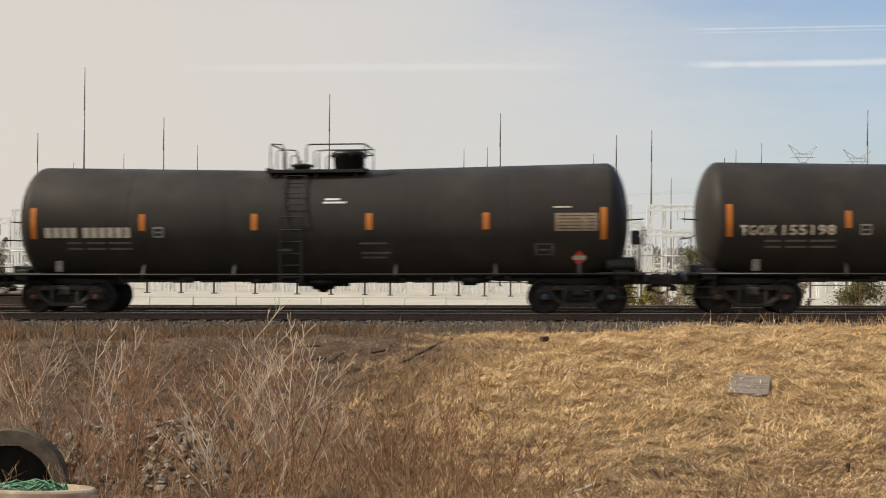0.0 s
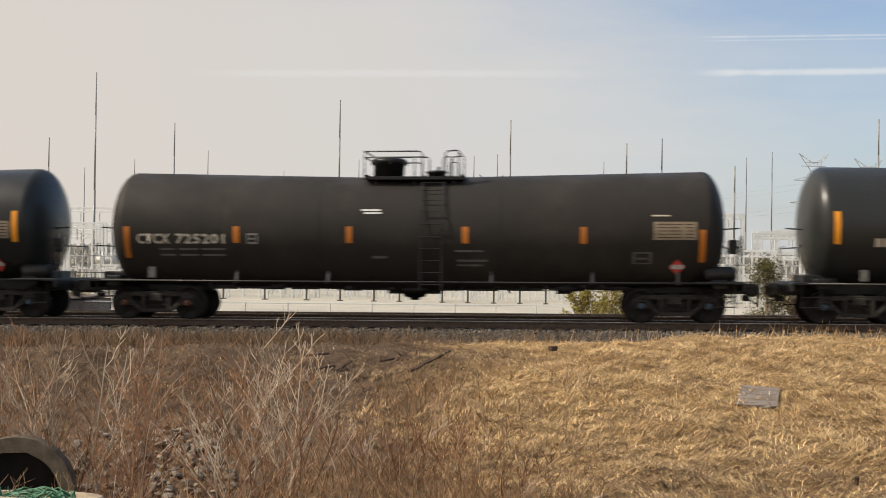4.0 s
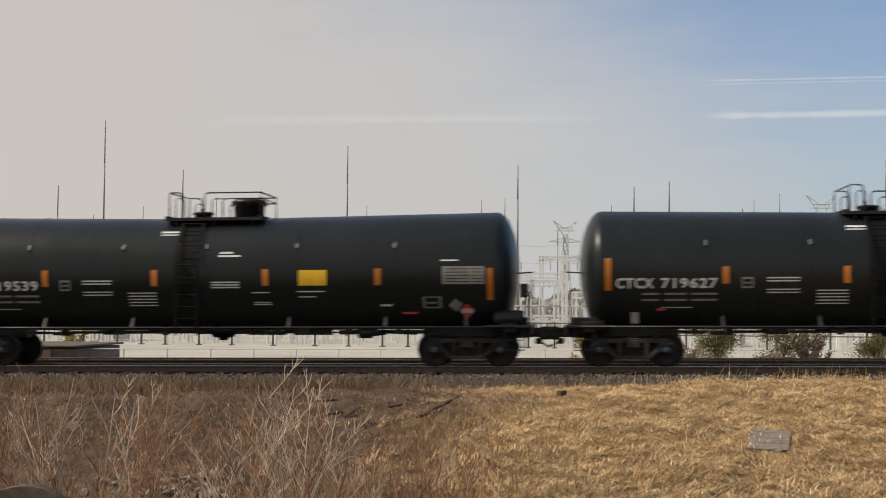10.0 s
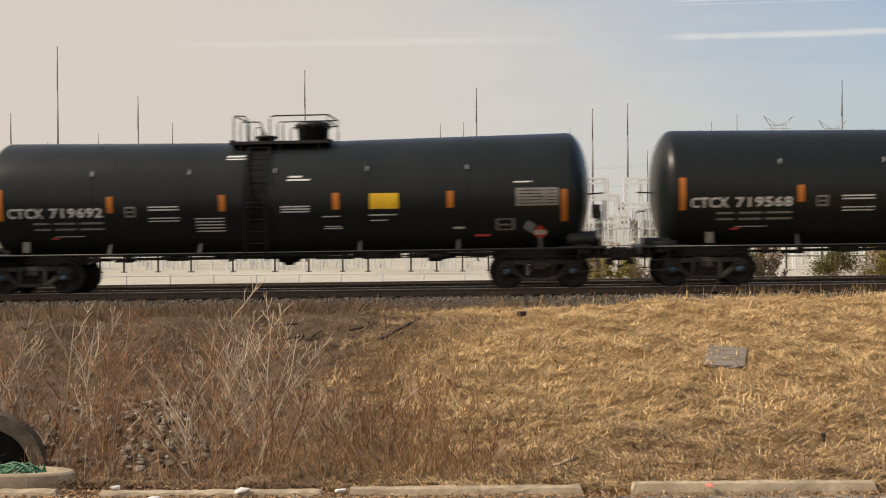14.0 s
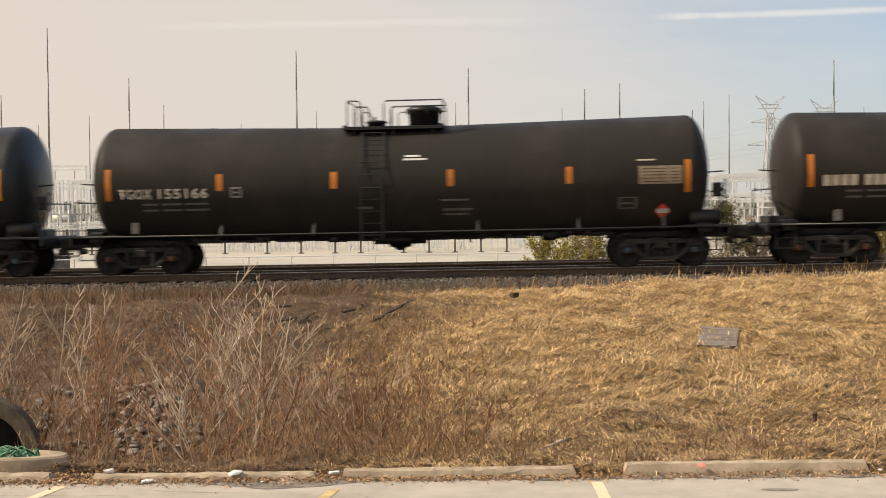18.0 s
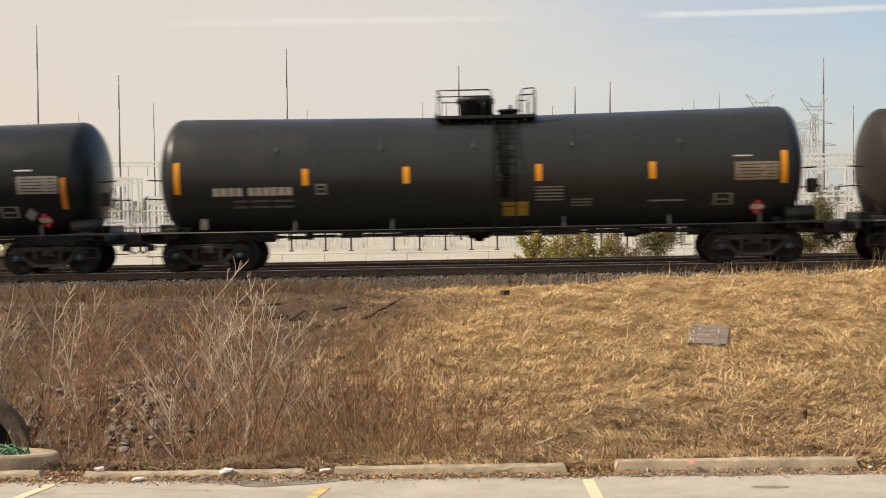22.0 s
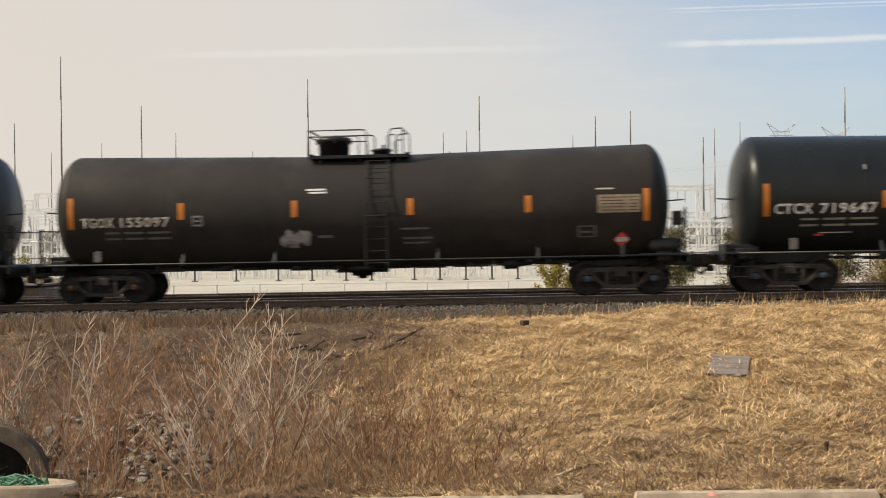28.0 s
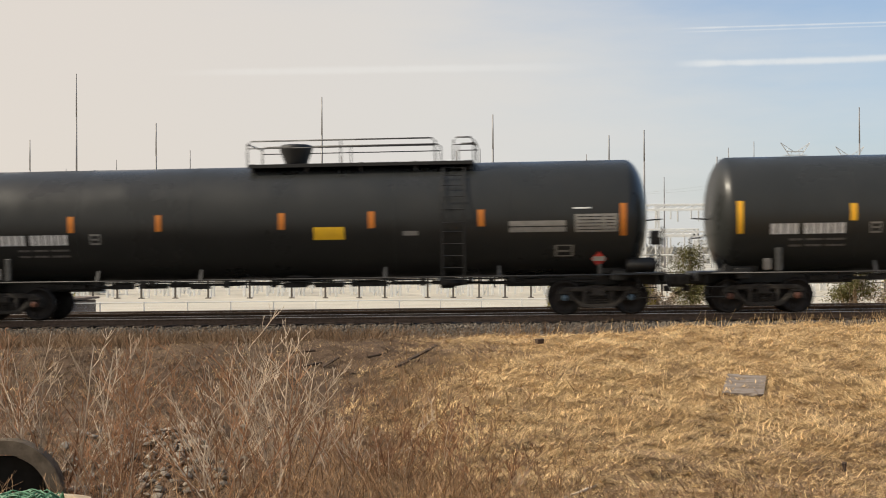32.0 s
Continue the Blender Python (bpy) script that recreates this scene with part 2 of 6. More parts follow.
M["brown_straw"] = material("brown_dead_grass", (0.27, 0.175, 0.10), 0.8, 0, (0.17, 0.107, 0.063), 0.8, 0.8, island=0.42, grime=(0.14, 0.092, 0.062), grime_scale=0.8, grime_amount=0.5)
M["leaf"] = material("brown_leaf_litter", (0.42, 0.27, 0.15), 0.85, 0, (0.26, 0.16, 0.09), 3.0, 0.8, island=0.5)
M["weed"] = material("dead_brown_weed", (0.20, 0.128, 0.074), 0.85, 0, (0.10, 0.068, 0.044), 1.0, 0.8, island=0.5)
M["warm_weed"] = material("russet_dead_weed", (0.40, 0.25, 0.135), 0.85, 0, (0.27, 0.165, 0.09), 1.0, 0.8, island=0.45)
M["dark_straw"] = material("dark_brown_rotted_grass", (0.165, 0.112, 0.072), 0.85, 0, (0.095, 0.066, 0.046), 0.9, 0.8, island=0.45, grime=(0.24, 0.16, 0.09), grime_scale=0.7, grime_amount=0.5)
M["bark"] = material("pale_grey_brown_bark", (0.57, 0.465, 0.355), 0.75, 0, (0.30, 0.225, 0.155), 3.0, 0.9, (1, 1, 0.3), objects=0.4)
M["red_bark"] = material("reddish_brown_bark", (0.37, 0.20, 0.108), 0.7, 0, (0.16, 0.085, 0.048), 3.0, 0.9, (1, 1, 0.3), objects=0.4)
M["stone"] = material("grey_brown_crushed_stone", (0.29, 0.25, 0.20), 0.9, 0, (0.13, 0.11, 0.088), 12.0, 0.8, None, 0.004, 60.0, island=0.55)
M["riprap"] = material("grey_brown_quarry_stone", (0.29, 0.25, 0.20), 0.9, 0, (0.14, 0.12, 0.092), 7.0, 0.7, None, 0.008, 30.0, objects=0.4)
M["dark_stone"] = material("dark_oily_stone", (0.17, 0.145, 0.118), 0.9, 0, (0.07, 0.06, 0.05), 12.0, 0.8, island=0.5)
M["ballast"] = material("dark_oily_ballast_bed", (0.085, 0.073, 0.060), 0.95, 0, (0.045, 0.039, 0.033), 14.0, 0.9, None, 0.02, 30.0)
M["lot"] = material("sun_bleached_asphalt", (0.49, 0.435, 0.365), 0.9, 0, (0.38, 0.34, 0.285), 2.0, 0.8, None, 0.004, 120.0, grime=(0.29, 0.255, 0.21), grime_scale=0.9, grime_amount=0.6)
M["dark_lot"] = material("damp_patched_asphalt", (0.15, 0.13, 0.11), 0.9, 0, (0.33, 0.29, 0.24), 5.0, 0.9, None, 0.005, 90.0)
M["line_paint"] = material("cream_line_paint", (0.80, 0.66, 0.44), 0.75, 0, (0.58, 0.48, 0.34), 14.0, 0.8)
M["line_yellow"] = material("yellow_line_paint", (0.66, 0.50, 0.22), 0.75, 0, (0.40, 0.30, 0.15), 9.0, 0.9)
M["concrete"] = material("weathered_concrete", (0.50, 0.405, 0.295), 0.9, 0, (0.34, 0.27, 0.19), 7.0, 0.8, None, 0.008, 40.0, grime=(0.22, 0.17, 0.115), grime_scale=3.0, grime_amount=0.6)
M["culvert"] = material("stained_culvert_concrete", (0.15, 0.117, 0.083), 0.9, 0, (0.06, 0.047, 0.034), 6.0, 0.8, None, 0.008, 40.0)
# near-black tone that stands for the shade inside the culvert
M["dark"] = material("culvert_shade_tone", (0.02, 0.018, 0.016), 0.95)
M["net"] = material("green_plastic_net", (0.06, 0.20, 0.10), 0.6, 0, (0.03, 0.10, 0.05), 14.0, 0.8)
M["paper"] = material("white_litter", (0.75, 0.73, 0.70), 0.8, 0, (0.55, 0.53, 0.5), 12.0, 0.6)
M["pink"] = material("faded_red_plastic", (0.75, 0.20, 0.16), 0.55, 0, (0.6, 0.3, 0.25), 12.0, 0.6)
M["old_board"] = material("brown_weathered_board", (0.095, 0.065, 0.045), 0.9, 0, (0.042, 0.030, 0.022), 6.0, 0.8, (0.4, 4, 4), 0.004, 30.0)
M["sheet"] = material("grey_weathered_plywood", (0.25, 0.215, 0.185), 0.85, 0, (0.13, 0.10, 0.078), 5.0, 0.9, (0.5, 4, 2), 0.003, 30.0)
M["yard"] = material("pale_crushed_limestone", (0.52, 0.478, 0.395), 0.95, 0, (0.41, 0.375, 0.31), 0.35, 0.7, None, 0.02, 4.0, grime=(0.33, 0.305, 0.26), grime_scale=0.06, grime_amount=0.7)
M["galv"] = material("galvanised_steel", (0.72, 0.72, 0.70), 0.5, 0.1, (0.60, 0.60, 0.585), 1.0, 0.5, objects=0.08)
M["mast"] = material("grey_mast_steel", (0.24, 0.23, 0.225), 0.55, 0.3, (0.18, 0.175, 0.17), 1.0, 0.5)
# steel of the far towers and wires, distant haze mixed into the colour
M["far_steel"] = material("tower_steel_with_haze_tint", (0.42, 0.43, 0.44), 0.6, 0.1, (0.38, 0.39, 0.40), 0.5, 0.4)
M["porcelain"] = material("pale_porcelain", (0.58, 0.57, 0.55), 0.35)
M["rust_post"] = material("dark_fence_steel", (0.13, 0.115, 0.10), 0.7, 0.2, (0.08, 0.07, 0.06), 4.0, 0.6)
M["brick"] = material("brown_concrete_block", (0.15, 0.115, 0.092), 0.9, 0, (0.10, 0.078, 0.064), 3.0, 0.7)
# grey of the far trees, paled for the haze of distance
M["far_leaf"] = material("bare_woods_with_haze_tint", (0.40, 0.385, 0.35), 0.95, 0, (0.31, 0.30, 0.27), 0.3, 0.8, island=0.2)
M["needle"] = material("conifer_needles", (0.145, 0.135, 0.05), 0.75, 0, (0.08, 0.078, 0.032), 2.0, 0.8, island=0.4)
M["olive"] = material("yellow_green_leaves", (0.33, 0.285, 0.08), 0.75, 0, (0.20, 0.175, 0.055), 2.0, 0.8, island=0.4)
M["dry_leaf"] = material("dry_shrub_twigs", (0.40, 0.33, 0.25), 0.85, 0, (0.26, 0.21, 0.16), 2.0, 0.8, island=0.4)
M["glassy"] = material("equipment_grey_paint", (0.60, 0.585, 0.54), 0.5, 0, (0.52, 0.505, 0.46), 2.0, 0.5)

# ---------------------------------------------------------------- mesh tools


class Shape:
    """Gathers vertices and faces of one mesh."""

    def __init__(self):
        self.v, self.f, self.s = [], [], []

    def add(self, verts, faces, smooth=False):
        k = len(self.v)
        self.v += [tuple(p) for p in verts]
        self.f += [tuple(i + k for i in f) for f in faces]
        self.s += [smooth] * len(faces)
        return self

    def box(self, c, size, bevel=0.01, m=None):
        h = [s / 2 for s in size]
        b = min(bevel, min(h) * 0.45)
        idx, verts = {}, []
        for sx in (-1, 1):
            for sy in (-1, 1):
                for sz in (-1, 1):
                    s = (sx, sy, sz)
                    for a in range(3):
                        p = [s[i] * (h[i] - (0 if i == a else b)) for i in range(3)]
                        idx[(s, a)] = len(verts)
                        p = Vector(p)
                        verts.append((m @ p if m else p) + Vector(c))
        faces = []
        for a in range(3):
            i, j = [k for k in range(3) if k != a]
            for sa in (-1, 1):
                ring = []
                for si, sj in ((-1, -1), (1, -1), (1, 1), (-1, 1)):
                    s = [0, 0, 0]
                    s[a], s[i], s[j] = sa, si, sj
                    ring.append(idx[(tuple(s), a)])
                faces.append(ring)
            for si in (-1, 1):
                for sj in (-1, 1):
                    s1, s2 = [0, 0, 0], [0, 0, 0]
                    s1[a], s2[a] = -1, 1
                    s1[i] = s2[i] = si
                    s1[j] = s2[j] = sj
                    s1, s2 = tuple(s1), tuple(s2)
                    faces.append([idx[(s1, i)], idx[(s2, i)], idx[(s2, j)], idx[(s1, j)]])
        for sx in (-1, 1):
            for sy in (-1, 1):
                for sz in (-1, 1):
                    s = (sx, sy, sz)
                    faces.append([idx[(s, 0)], idx[(s, 1)], idx[(s, 2)]])
        return self.add(verts, faces)

    def tube(self, pts, r, n=6, r2=None, cap=True):
        pts = [Vector(p) for p in pts]
        verts, faces = [], []
        for i, p in enumerate(pts):
            d = (pts[min(i + 1, len(pts) - 1)] - pts[max(i - 1, 0)]).normalized()
            u = d.cross(Vector((0, 0, 1)) if abs(d.z) < 0.9 else Vector((1, 0, 0))).normalized()
            w = d.cross(u)
            rr = r if r2 is None else r + (r2 - r) * i / max(len(pts) - 1, 1)
            for k in range(n):
                a = 2 * math.pi * k / n
                verts.append(p + (u * math.cos(a) + w * math.sin(a)) * rr)
        for i in range(len(pts) - 1):
            for k in range(n):
                faces.append((i * n + k, i * n + (k + 1) % n, (i + 1) * n + (k + 1) % n, (i + 1) * n + k))
        if cap:
            faces += [tuple(range(n))[::-1], tuple(range((len(pts) - 1) * n, len(pts) * n))]
        return self.add(verts, faces, n > 5)

    def lathe(self, profile, axis, n=24, c=(0, 0, 0), smooth=True):
        """profile: (distance along the axis, radius); axis 0, 1 or 2."""
        verts, faces = [], []
        i, j = [(1, 2), (2, 0), (0, 1)][axis]
        for d, r in profile:
            for k in range(n):
                a = 2 * math.pi * k / n
                p = [0, 0, 0]
                p[axis], p[i], p[j] = d + c[axis], r * math.cos(a) + c[i], r * math.sin(a) + c[j]
                verts.append(p)
        for q in range(len(profile) - 1):
            for k in range(n):
                faces.append((q * n + k, q * n + (k + 1) % n, (q + 1) * n + (k + 1) % n, (q + 1) * n + k))
        faces += [tuple(range(n))[::-1], tuple(range((len(profile) - 1) * n, len(profile) * n))]
        return self.add(verts, faces, smooth)

    def mesh(self, name, mat, fix=True):
        me = bpy.data.meshes.new(name)
        me.from_pydata(self.v, [], self.f)
        me.polygons.foreach_set("use_smooth", self.s)
        me.materials.append(mat)
        if fix:
            bm = bmesh.new()
            bm.from_mesh(me)
            bmesh.ops.recalc_face_normals(bm, faces=bm.faces)
            bm.to_mesh(me)
            bm.free()
        return me


STORE = {}


def stored(key, name, mat, build):
    """One shared mesh per key."""
    if key not in STORE:
        s = Shape()
        build(s)
        STORE[key] = s.mesh(name, mat)
    return STORE[key]


def part(name, me, parent, label="", m=None):
    ob = new(name, me)
    ob.parent = parent
    if m is not None:
        ob.matrix_local = m
    if label:
        ob["label"] = label
    return ob


def thing(name, label, category, group="", kind="", me=None, m=None):
    ob = tagged(new(name, me), label, category, group, kind)
    if m is not None:
        ob.matrix_world = m
    return ob

# ---------------------------------------------------------------- ground


def smooth(a, b, x):
    t = min(max((x - a) / (b - a), 0.0), 1.0)
    return t * t * (3 - 2 * t)


def lot_edge(x):
    return 12.22 + 0.055 * max(min(x, 30.0), -30.0)


def ground_z(x, y):
    near = max(min(x, 9.0), -9.0)
    crest = 1.0 + 0.030 * near + GRADE * (x - near)
    e = y - lot_edge(x)
    if e < 0:
        return -0.06
    ditch = 0.42 * smooth(-2.2, -4.6, x) * smooth(0.3, 1.2, e) * (1 - smooth(2.4, 5.0, e))
    bank = crest * smooth(1.2, 11.0, e) ** 0.9
    z = 0.04 * smooth(0, 0.4, e) + bank - ditch
    toe = 0.50 + GRADE * x
    z += (toe - z) * smooth(11.5, 17.8, e)
    z += 0.045 * noise.noise((x * 1.9, y * 1.9, 6.0)) * smooth(0.5, 2.0, e) * (1 - smooth(13.0, 16.0, e))
    z += 0.10 * noise.noise((x * 0.55, y * 0.55, 3.0)) * smooth(1.0, 3.0, e) * (1 - smooth(14.5, 17.5, e))
    if y > 44:
        z += (-1.2 - z) * smooth(44, 58, y)
    return z


def build_ground():
    def axis(lo, hi, step, reach):
        a = list(np.arange(lo, hi + 1e-6, step))
        k, d = [], step
        p = hi
        while p < reach:
            d *= 1.22
            p += d
            k.append(p)
        q, d = lo, step
        front = []
        while q > -reach:
            d *= 1.22
            q -= d
            front.append(q)
        return front[::-1] + a + k
    xs, ys = axis(-13, 13, 0.3, 3200), axis(11.0, 31.5, 0.3, 3200)
    ys = [y for y in ys if y > -400]
    verts = [(x, y, ground_z(x, y)) for y in ys for x in xs]
    w = len(xs)
    faces = [(j * w + i, j * w + i + 1, (j + 1) * w + i + 1, (j + 1) * w + i) for j in range(len(ys) - 1) for i in range(w - 1)]
    s = Shape().add(verts, faces, True)
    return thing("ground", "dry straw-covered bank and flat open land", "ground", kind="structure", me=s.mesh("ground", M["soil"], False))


build_ground()


def build_lot():
    s = Shape()
    xs = list(np.arange(-60, 60.1, 2.0))
    verts, faces = [], []
    for x in xs:
        e = lot_edge(x)
        for y in (-40.0, 0.0, 6.0, 9.0, e - 0.05):
            verts.append((x, y, 0.0))
        verts.append((x, e + 0.02, -0.10))
    for i in range(len(xs) - 1):
        for j in range(5):
            faces.append((i * 6 + j, i * 6 + 6 + j, i * 6 + 7 + j, i * 6 + 1 + j))
    s.add(verts, faces)
    lot = thing("parking_lot", "sun-bleached grey asphalt of a parking lot", "parking lot", kind="structure", me=s.mesh("parking_lot", M["lot"]))
    # a darker patched strip and cracks
    p = Shape()
    rnd = random.Random(9)
    rim, xs = [], np.arange(-5.6, 3.91, 0.13)
    for x in xs:
        deep = 0.10 + 0.07 * noise.noise((x * 1.7, 0, 0)) + 0.34 * max(0.0, 1 - abs(x + 2.3) / 0.95)
        rim.append((x, lot_edge(x) - 0.06 - max(deep, 0.02) + rnd.uniform(-0.03, 0.03)))
    m = len(xs)
    p.add([(x, y, 0.004) for x, y in rim] + [(x, lot_edge(x) - 0.055, 0.004) for x in xs], [(i, i + 1, m + i + 1, m + i) for i in range(m - 1)])
    part("asphalt_patch", p.mesh("asphalt_patch", M["dark_lot"]), lot, "dark damp strip of asphalt along the edge")
    c = Shape()
    rnd = random.Random(4)
    for x0, y0, dx, dy in ((-5.2, 11.3, 1, 0.03), (-3.6, 11.55, 1, -0.1), (-4.4, 10.9, 1, 0.12), (0.9, 11.2, 1, 0.02), (-1.5, 11.4, 0.5, -0.3), (2.1, 11.0, 1, 0.05)):
        x, y = x0, y0
        for _ in range(9):
            nx, ny = x + dx * rnd.uniform(0.1, 0.25), y + dy * 0.2 + rnd.uniform(-0.03, 0.03)
            wd = rnd.uniform(0.0015, 0.005)
            c.add([(x, y - wd, 0.0045), (nx, ny - wd, 0.0045), (nx, ny + wd, 0.0045), (x, y + wd, 0.0045)], [(0, 1, 2, 3)])
            x, y = nx, ny
    part("crack", c.mesh("crack", M["dark_lot"]), lot, "thin cracks in the asphalt")
    oil = Shape()
    ring = [(2.35 + 0.17 * math.cos(a) * (1 + 0.1 * math.sin(3 * a)), 11.66 + 0.055 * math.sin(a), 0.004) for a in np.linspace(0, 2 * math.pi, 18, endpoint=False)]
    oil.add(ring, [tuple(range(18))])
    part("stain", oil.mesh("stain", M["dark_lot"]), lot, "small dark oil stain")
    for (x0, y0), (x1, y1), mat, w in (((0.71, 11.97), (1.05, 5.0), "line_paint", 0.055), ((-1.72, 11.6), (-2.6, 5.0), "line_yellow", 0.05), ((-4.32, 11.70), (-5.6, 5.0), "line_paint", 0.055)):
        q = Shape()
        n = 14
        for i in range(n):
            a, b = i / n, (i + 1) / n
            xa, ya, xb, yb = x0 + (x1 - x0) * a, y0 + (y1 - y0) * a, x0 + (x1 - x0) * b, y0 + (y1 - y0) * b
            q.add([(xa - w, ya, 0.005), (xa + w, ya, 0.005), (xb + w, yb, 0.005), (xb - w, yb, 0.005)], [(0, 1, 2, 3)])
        part("painted_line", q.mesh("painted_line", M[mat]), lot, "worn painted parking bay line")


build_lot()


def wheel_stop(x0, x1, y0, y1, label, chips, tall=1.0):
    """A cast concrete bar with sloping faces and broken edges."""
    length = math.hypot(x1 - x0, y1 - y0)
    s = Shape()
    rnd = random.Random(int(x0 * 100))
    prof = [(-0.085, 0.0), (-0.078, 0.045), (-0.055, 0.118), (-0.04, 0.128), (0.04, 0.128), (0.055, 0.118), (0.078, 0.045), (0.085, 0.0)]
    n = 26
    verts, faces = [], []
    for i in range(n + 1):
        k = -length / 2 + length * i / n
        end = 0.04 if i in (0, n) else 0.0
        for a, (y, z) in enumerate(prof):
            j = rnd.uniform(-0.006, 0.006) + (rnd.uniform(-0.03, 0) if a in (2, 3) and rnd.random() < chips else 0)
            verts.append((k + (end * z / 0.12 if i == 0 else -end * z / 0.12), y + j * 0.6, max(z + j, 0) if z else 0))
    m = len(prof)
    for i in range(n):
        for a in range(m - 1):
            faces.append((i * m + a, i * m + a + 1, (i + 1) * m + a + 1, (i + 1) * m + a))
    faces += [tuple(range(m)), tuple(range(n * m, n * m + m))[::-1]]
    s.add(verts, faces)
    return thing("wheel_stop", label, "wheel stop", "wheel stops along the lot", me=s.mesh("wheel_stop", M["concrete"]),
                 m=pose((x0 + x1) / 2, (y0 + y1) / 2, -0.128 * (1 - tall), 0, 0, math.degrees(math.atan2(y1 - y0, x1 - x0))))


wheel_stop(0.98, 3.37, 12.38, 12.52, "tan concrete wheel stop with pale scuff marks", 0.2, 0.85)
wheel_stop(-1.75, 0.55, 12.16, 12.32, "long tan concrete wheel stop with chipped edges", 0.35, 0.62)
wheel_stop(-4.15, -1.95, 11.98, 12.13, "crumbling concrete wheel stop half buried in litter", 0.6, 0.45)
wheel_stop(-6.8, -4.5, 11.86, 11.98, "dirty concrete wheel stop beside the drain", 0.5, 0.55)

# ---------------------------------------------------------------- track
TILT = math.degrees(math.atan(GRADE))
SLOPE = pose(0, 0, 0, 0, -TILT, 0)


def on_track(x, y, z):
    """A place on the climbing line, z above the rail head."""
    return (x, y, RAIL_Z + GRADE * x + z)


def build_track(yc, tag):
    base = thing("railway_track", "rusty steel rails on timber ties in grey ballast, " + tag, "railway track", "tracks", me=None, m=pose(0, yc, RAIL_Z, 0, -TILT, 0))
    bed = stored("bed", "ballast_bed", M["ballast"], lambda s: s.add(
        [(x, y, z) for x in np.linspace(-700, 700, 71) for y, z in ((-4.7, -0.46), (-1.75, -0.24), (1.75, -0.24), (4.7, -0.46))],
        [(i * 4 + j, i * 4 + j + 1, i * 4 + 5 + j, i * 4 + 4 + j) for i in range(70) for j in range(3)]))
    part("ballast_bed", bed, base, "grey crushed-stone ballast bed")

    def rail(s):
        prof = [(-0.07, -0.18), (-0.07, -0.165), (-0.01, -0.15), (-0.01, -0.045), (-0.034, -0.038), (-0.034, -0.006), (0.034, -0.006), (0.034, -0.038), (0.01, -0.045), (0.01, -0.15), (0.07, -0.165), (0.07, -0.18)]
        xs = [-700, -300, -100, -40, -15, 0, 15, 40, 100, 300, 700]
        m = len(prof)
        s.add([(x, y, z) for x in xs for y, z in prof], [(i * m + a, i * m + (a + 1) % m, (i + 1) * m + (a + 1) % m, (i + 1) * m + a) for i in range(len(xs) - 1) for a in range(m)])
    me = stored("rail", "rail", M["rail_steel"], rail)
    head = stored("head", "rail_head", M["rail_head"], lambda s: s.add(
        [(x, y, z) for x in (-700, -100, -20, 0, 20, 100, 700) for y, z in ((-0.033, -0.012), (-0.030, 0.0), (0.030, 0.0), (0.033, -0.012))],
        [(i * 4 + j, i * 4 + 1 + j, i * 4 + 5 + j, i * 4 + 4 + j) for i in range(6) for j in range(3)]))
    for y in (-0.7525, 0.7525):
        r = part("rail", me, base, "", pose(0, y, 0))
        part("rail_head", head, r, "polished running surface")
    return base


near_track = build_track(TRACK_Y, "carrying the train")
far_track = build_track(TRACK_Y + 4.3, "empty second line")


def build_ties(base):
    tie = stored("tie", "tie", M["tie"], lambda s: s.box((0, 0, -0.27), (0.23, 2.6, 0.18), 0.012))
    rnd = random.Random(8)
    for i in range(-70, 71):
        part("tie", tie, base, "", pose(i * 0.53, rnd.uniform(-0.05, 0.05), rnd.uniform(-0.01, 0.01), 0, 0, rnd.uniform(-1.2, 1.2)))
    rest = Shape()
    for i in list(range(-1300, -70)) + list(range(71, 1300)):
        rest.box((i * 0.53, 0, -0.27), (0.23, 2.6, 0.18), 0.01)
    ob = part("far_ties", rest.mesh("far_ties", M["tie"], False), base, "timber ties running into the distance")
    ob["kind"] = "stuff"


build_ties(near_track)
build_ties(far_track)

# ---------------------------------------------------------------- tank cars


def tank_line(kind, x):
    """Height of the tank's axis above the rail: the sloped-bottom kinds sag to the middle."""
    half, drop, _, _, rim = SIZES[kind]
    return rim - drop * (1 - min(abs(x) / half, 1.0))


#        half length to the seam, sag, radius, half coupled length, axis height at the ends
SIZES = {"dull": (7.92, 0.16, 1.585, 9.40, 2.535), "satin": (8.22, 0.115, 1.60, 9.62, 2.645), "gloss": (7.82, 0.115, 1.60, 9.25, 2.645),
         "long": (9.05, 0.0, 1.585, 10.46, 2.645), "brown": (9.05, 0.0, 1.585, 10.45, 2.645)}
PAINT = {"dull": "tank_dull", "satin": "tank_satin", "gloss": "tank_gloss", "long": "tank_satin", "brown": "tank_brown"}


def skin(kind, x, z, lift=0.006):
    """A place on the tank's near side."""
    d = z - tank_line(kind, x)
    r = SIZES[kind][2]
    return (x, -math.sqrt(max(r * r - d * d, 0.01)) - lift, z)


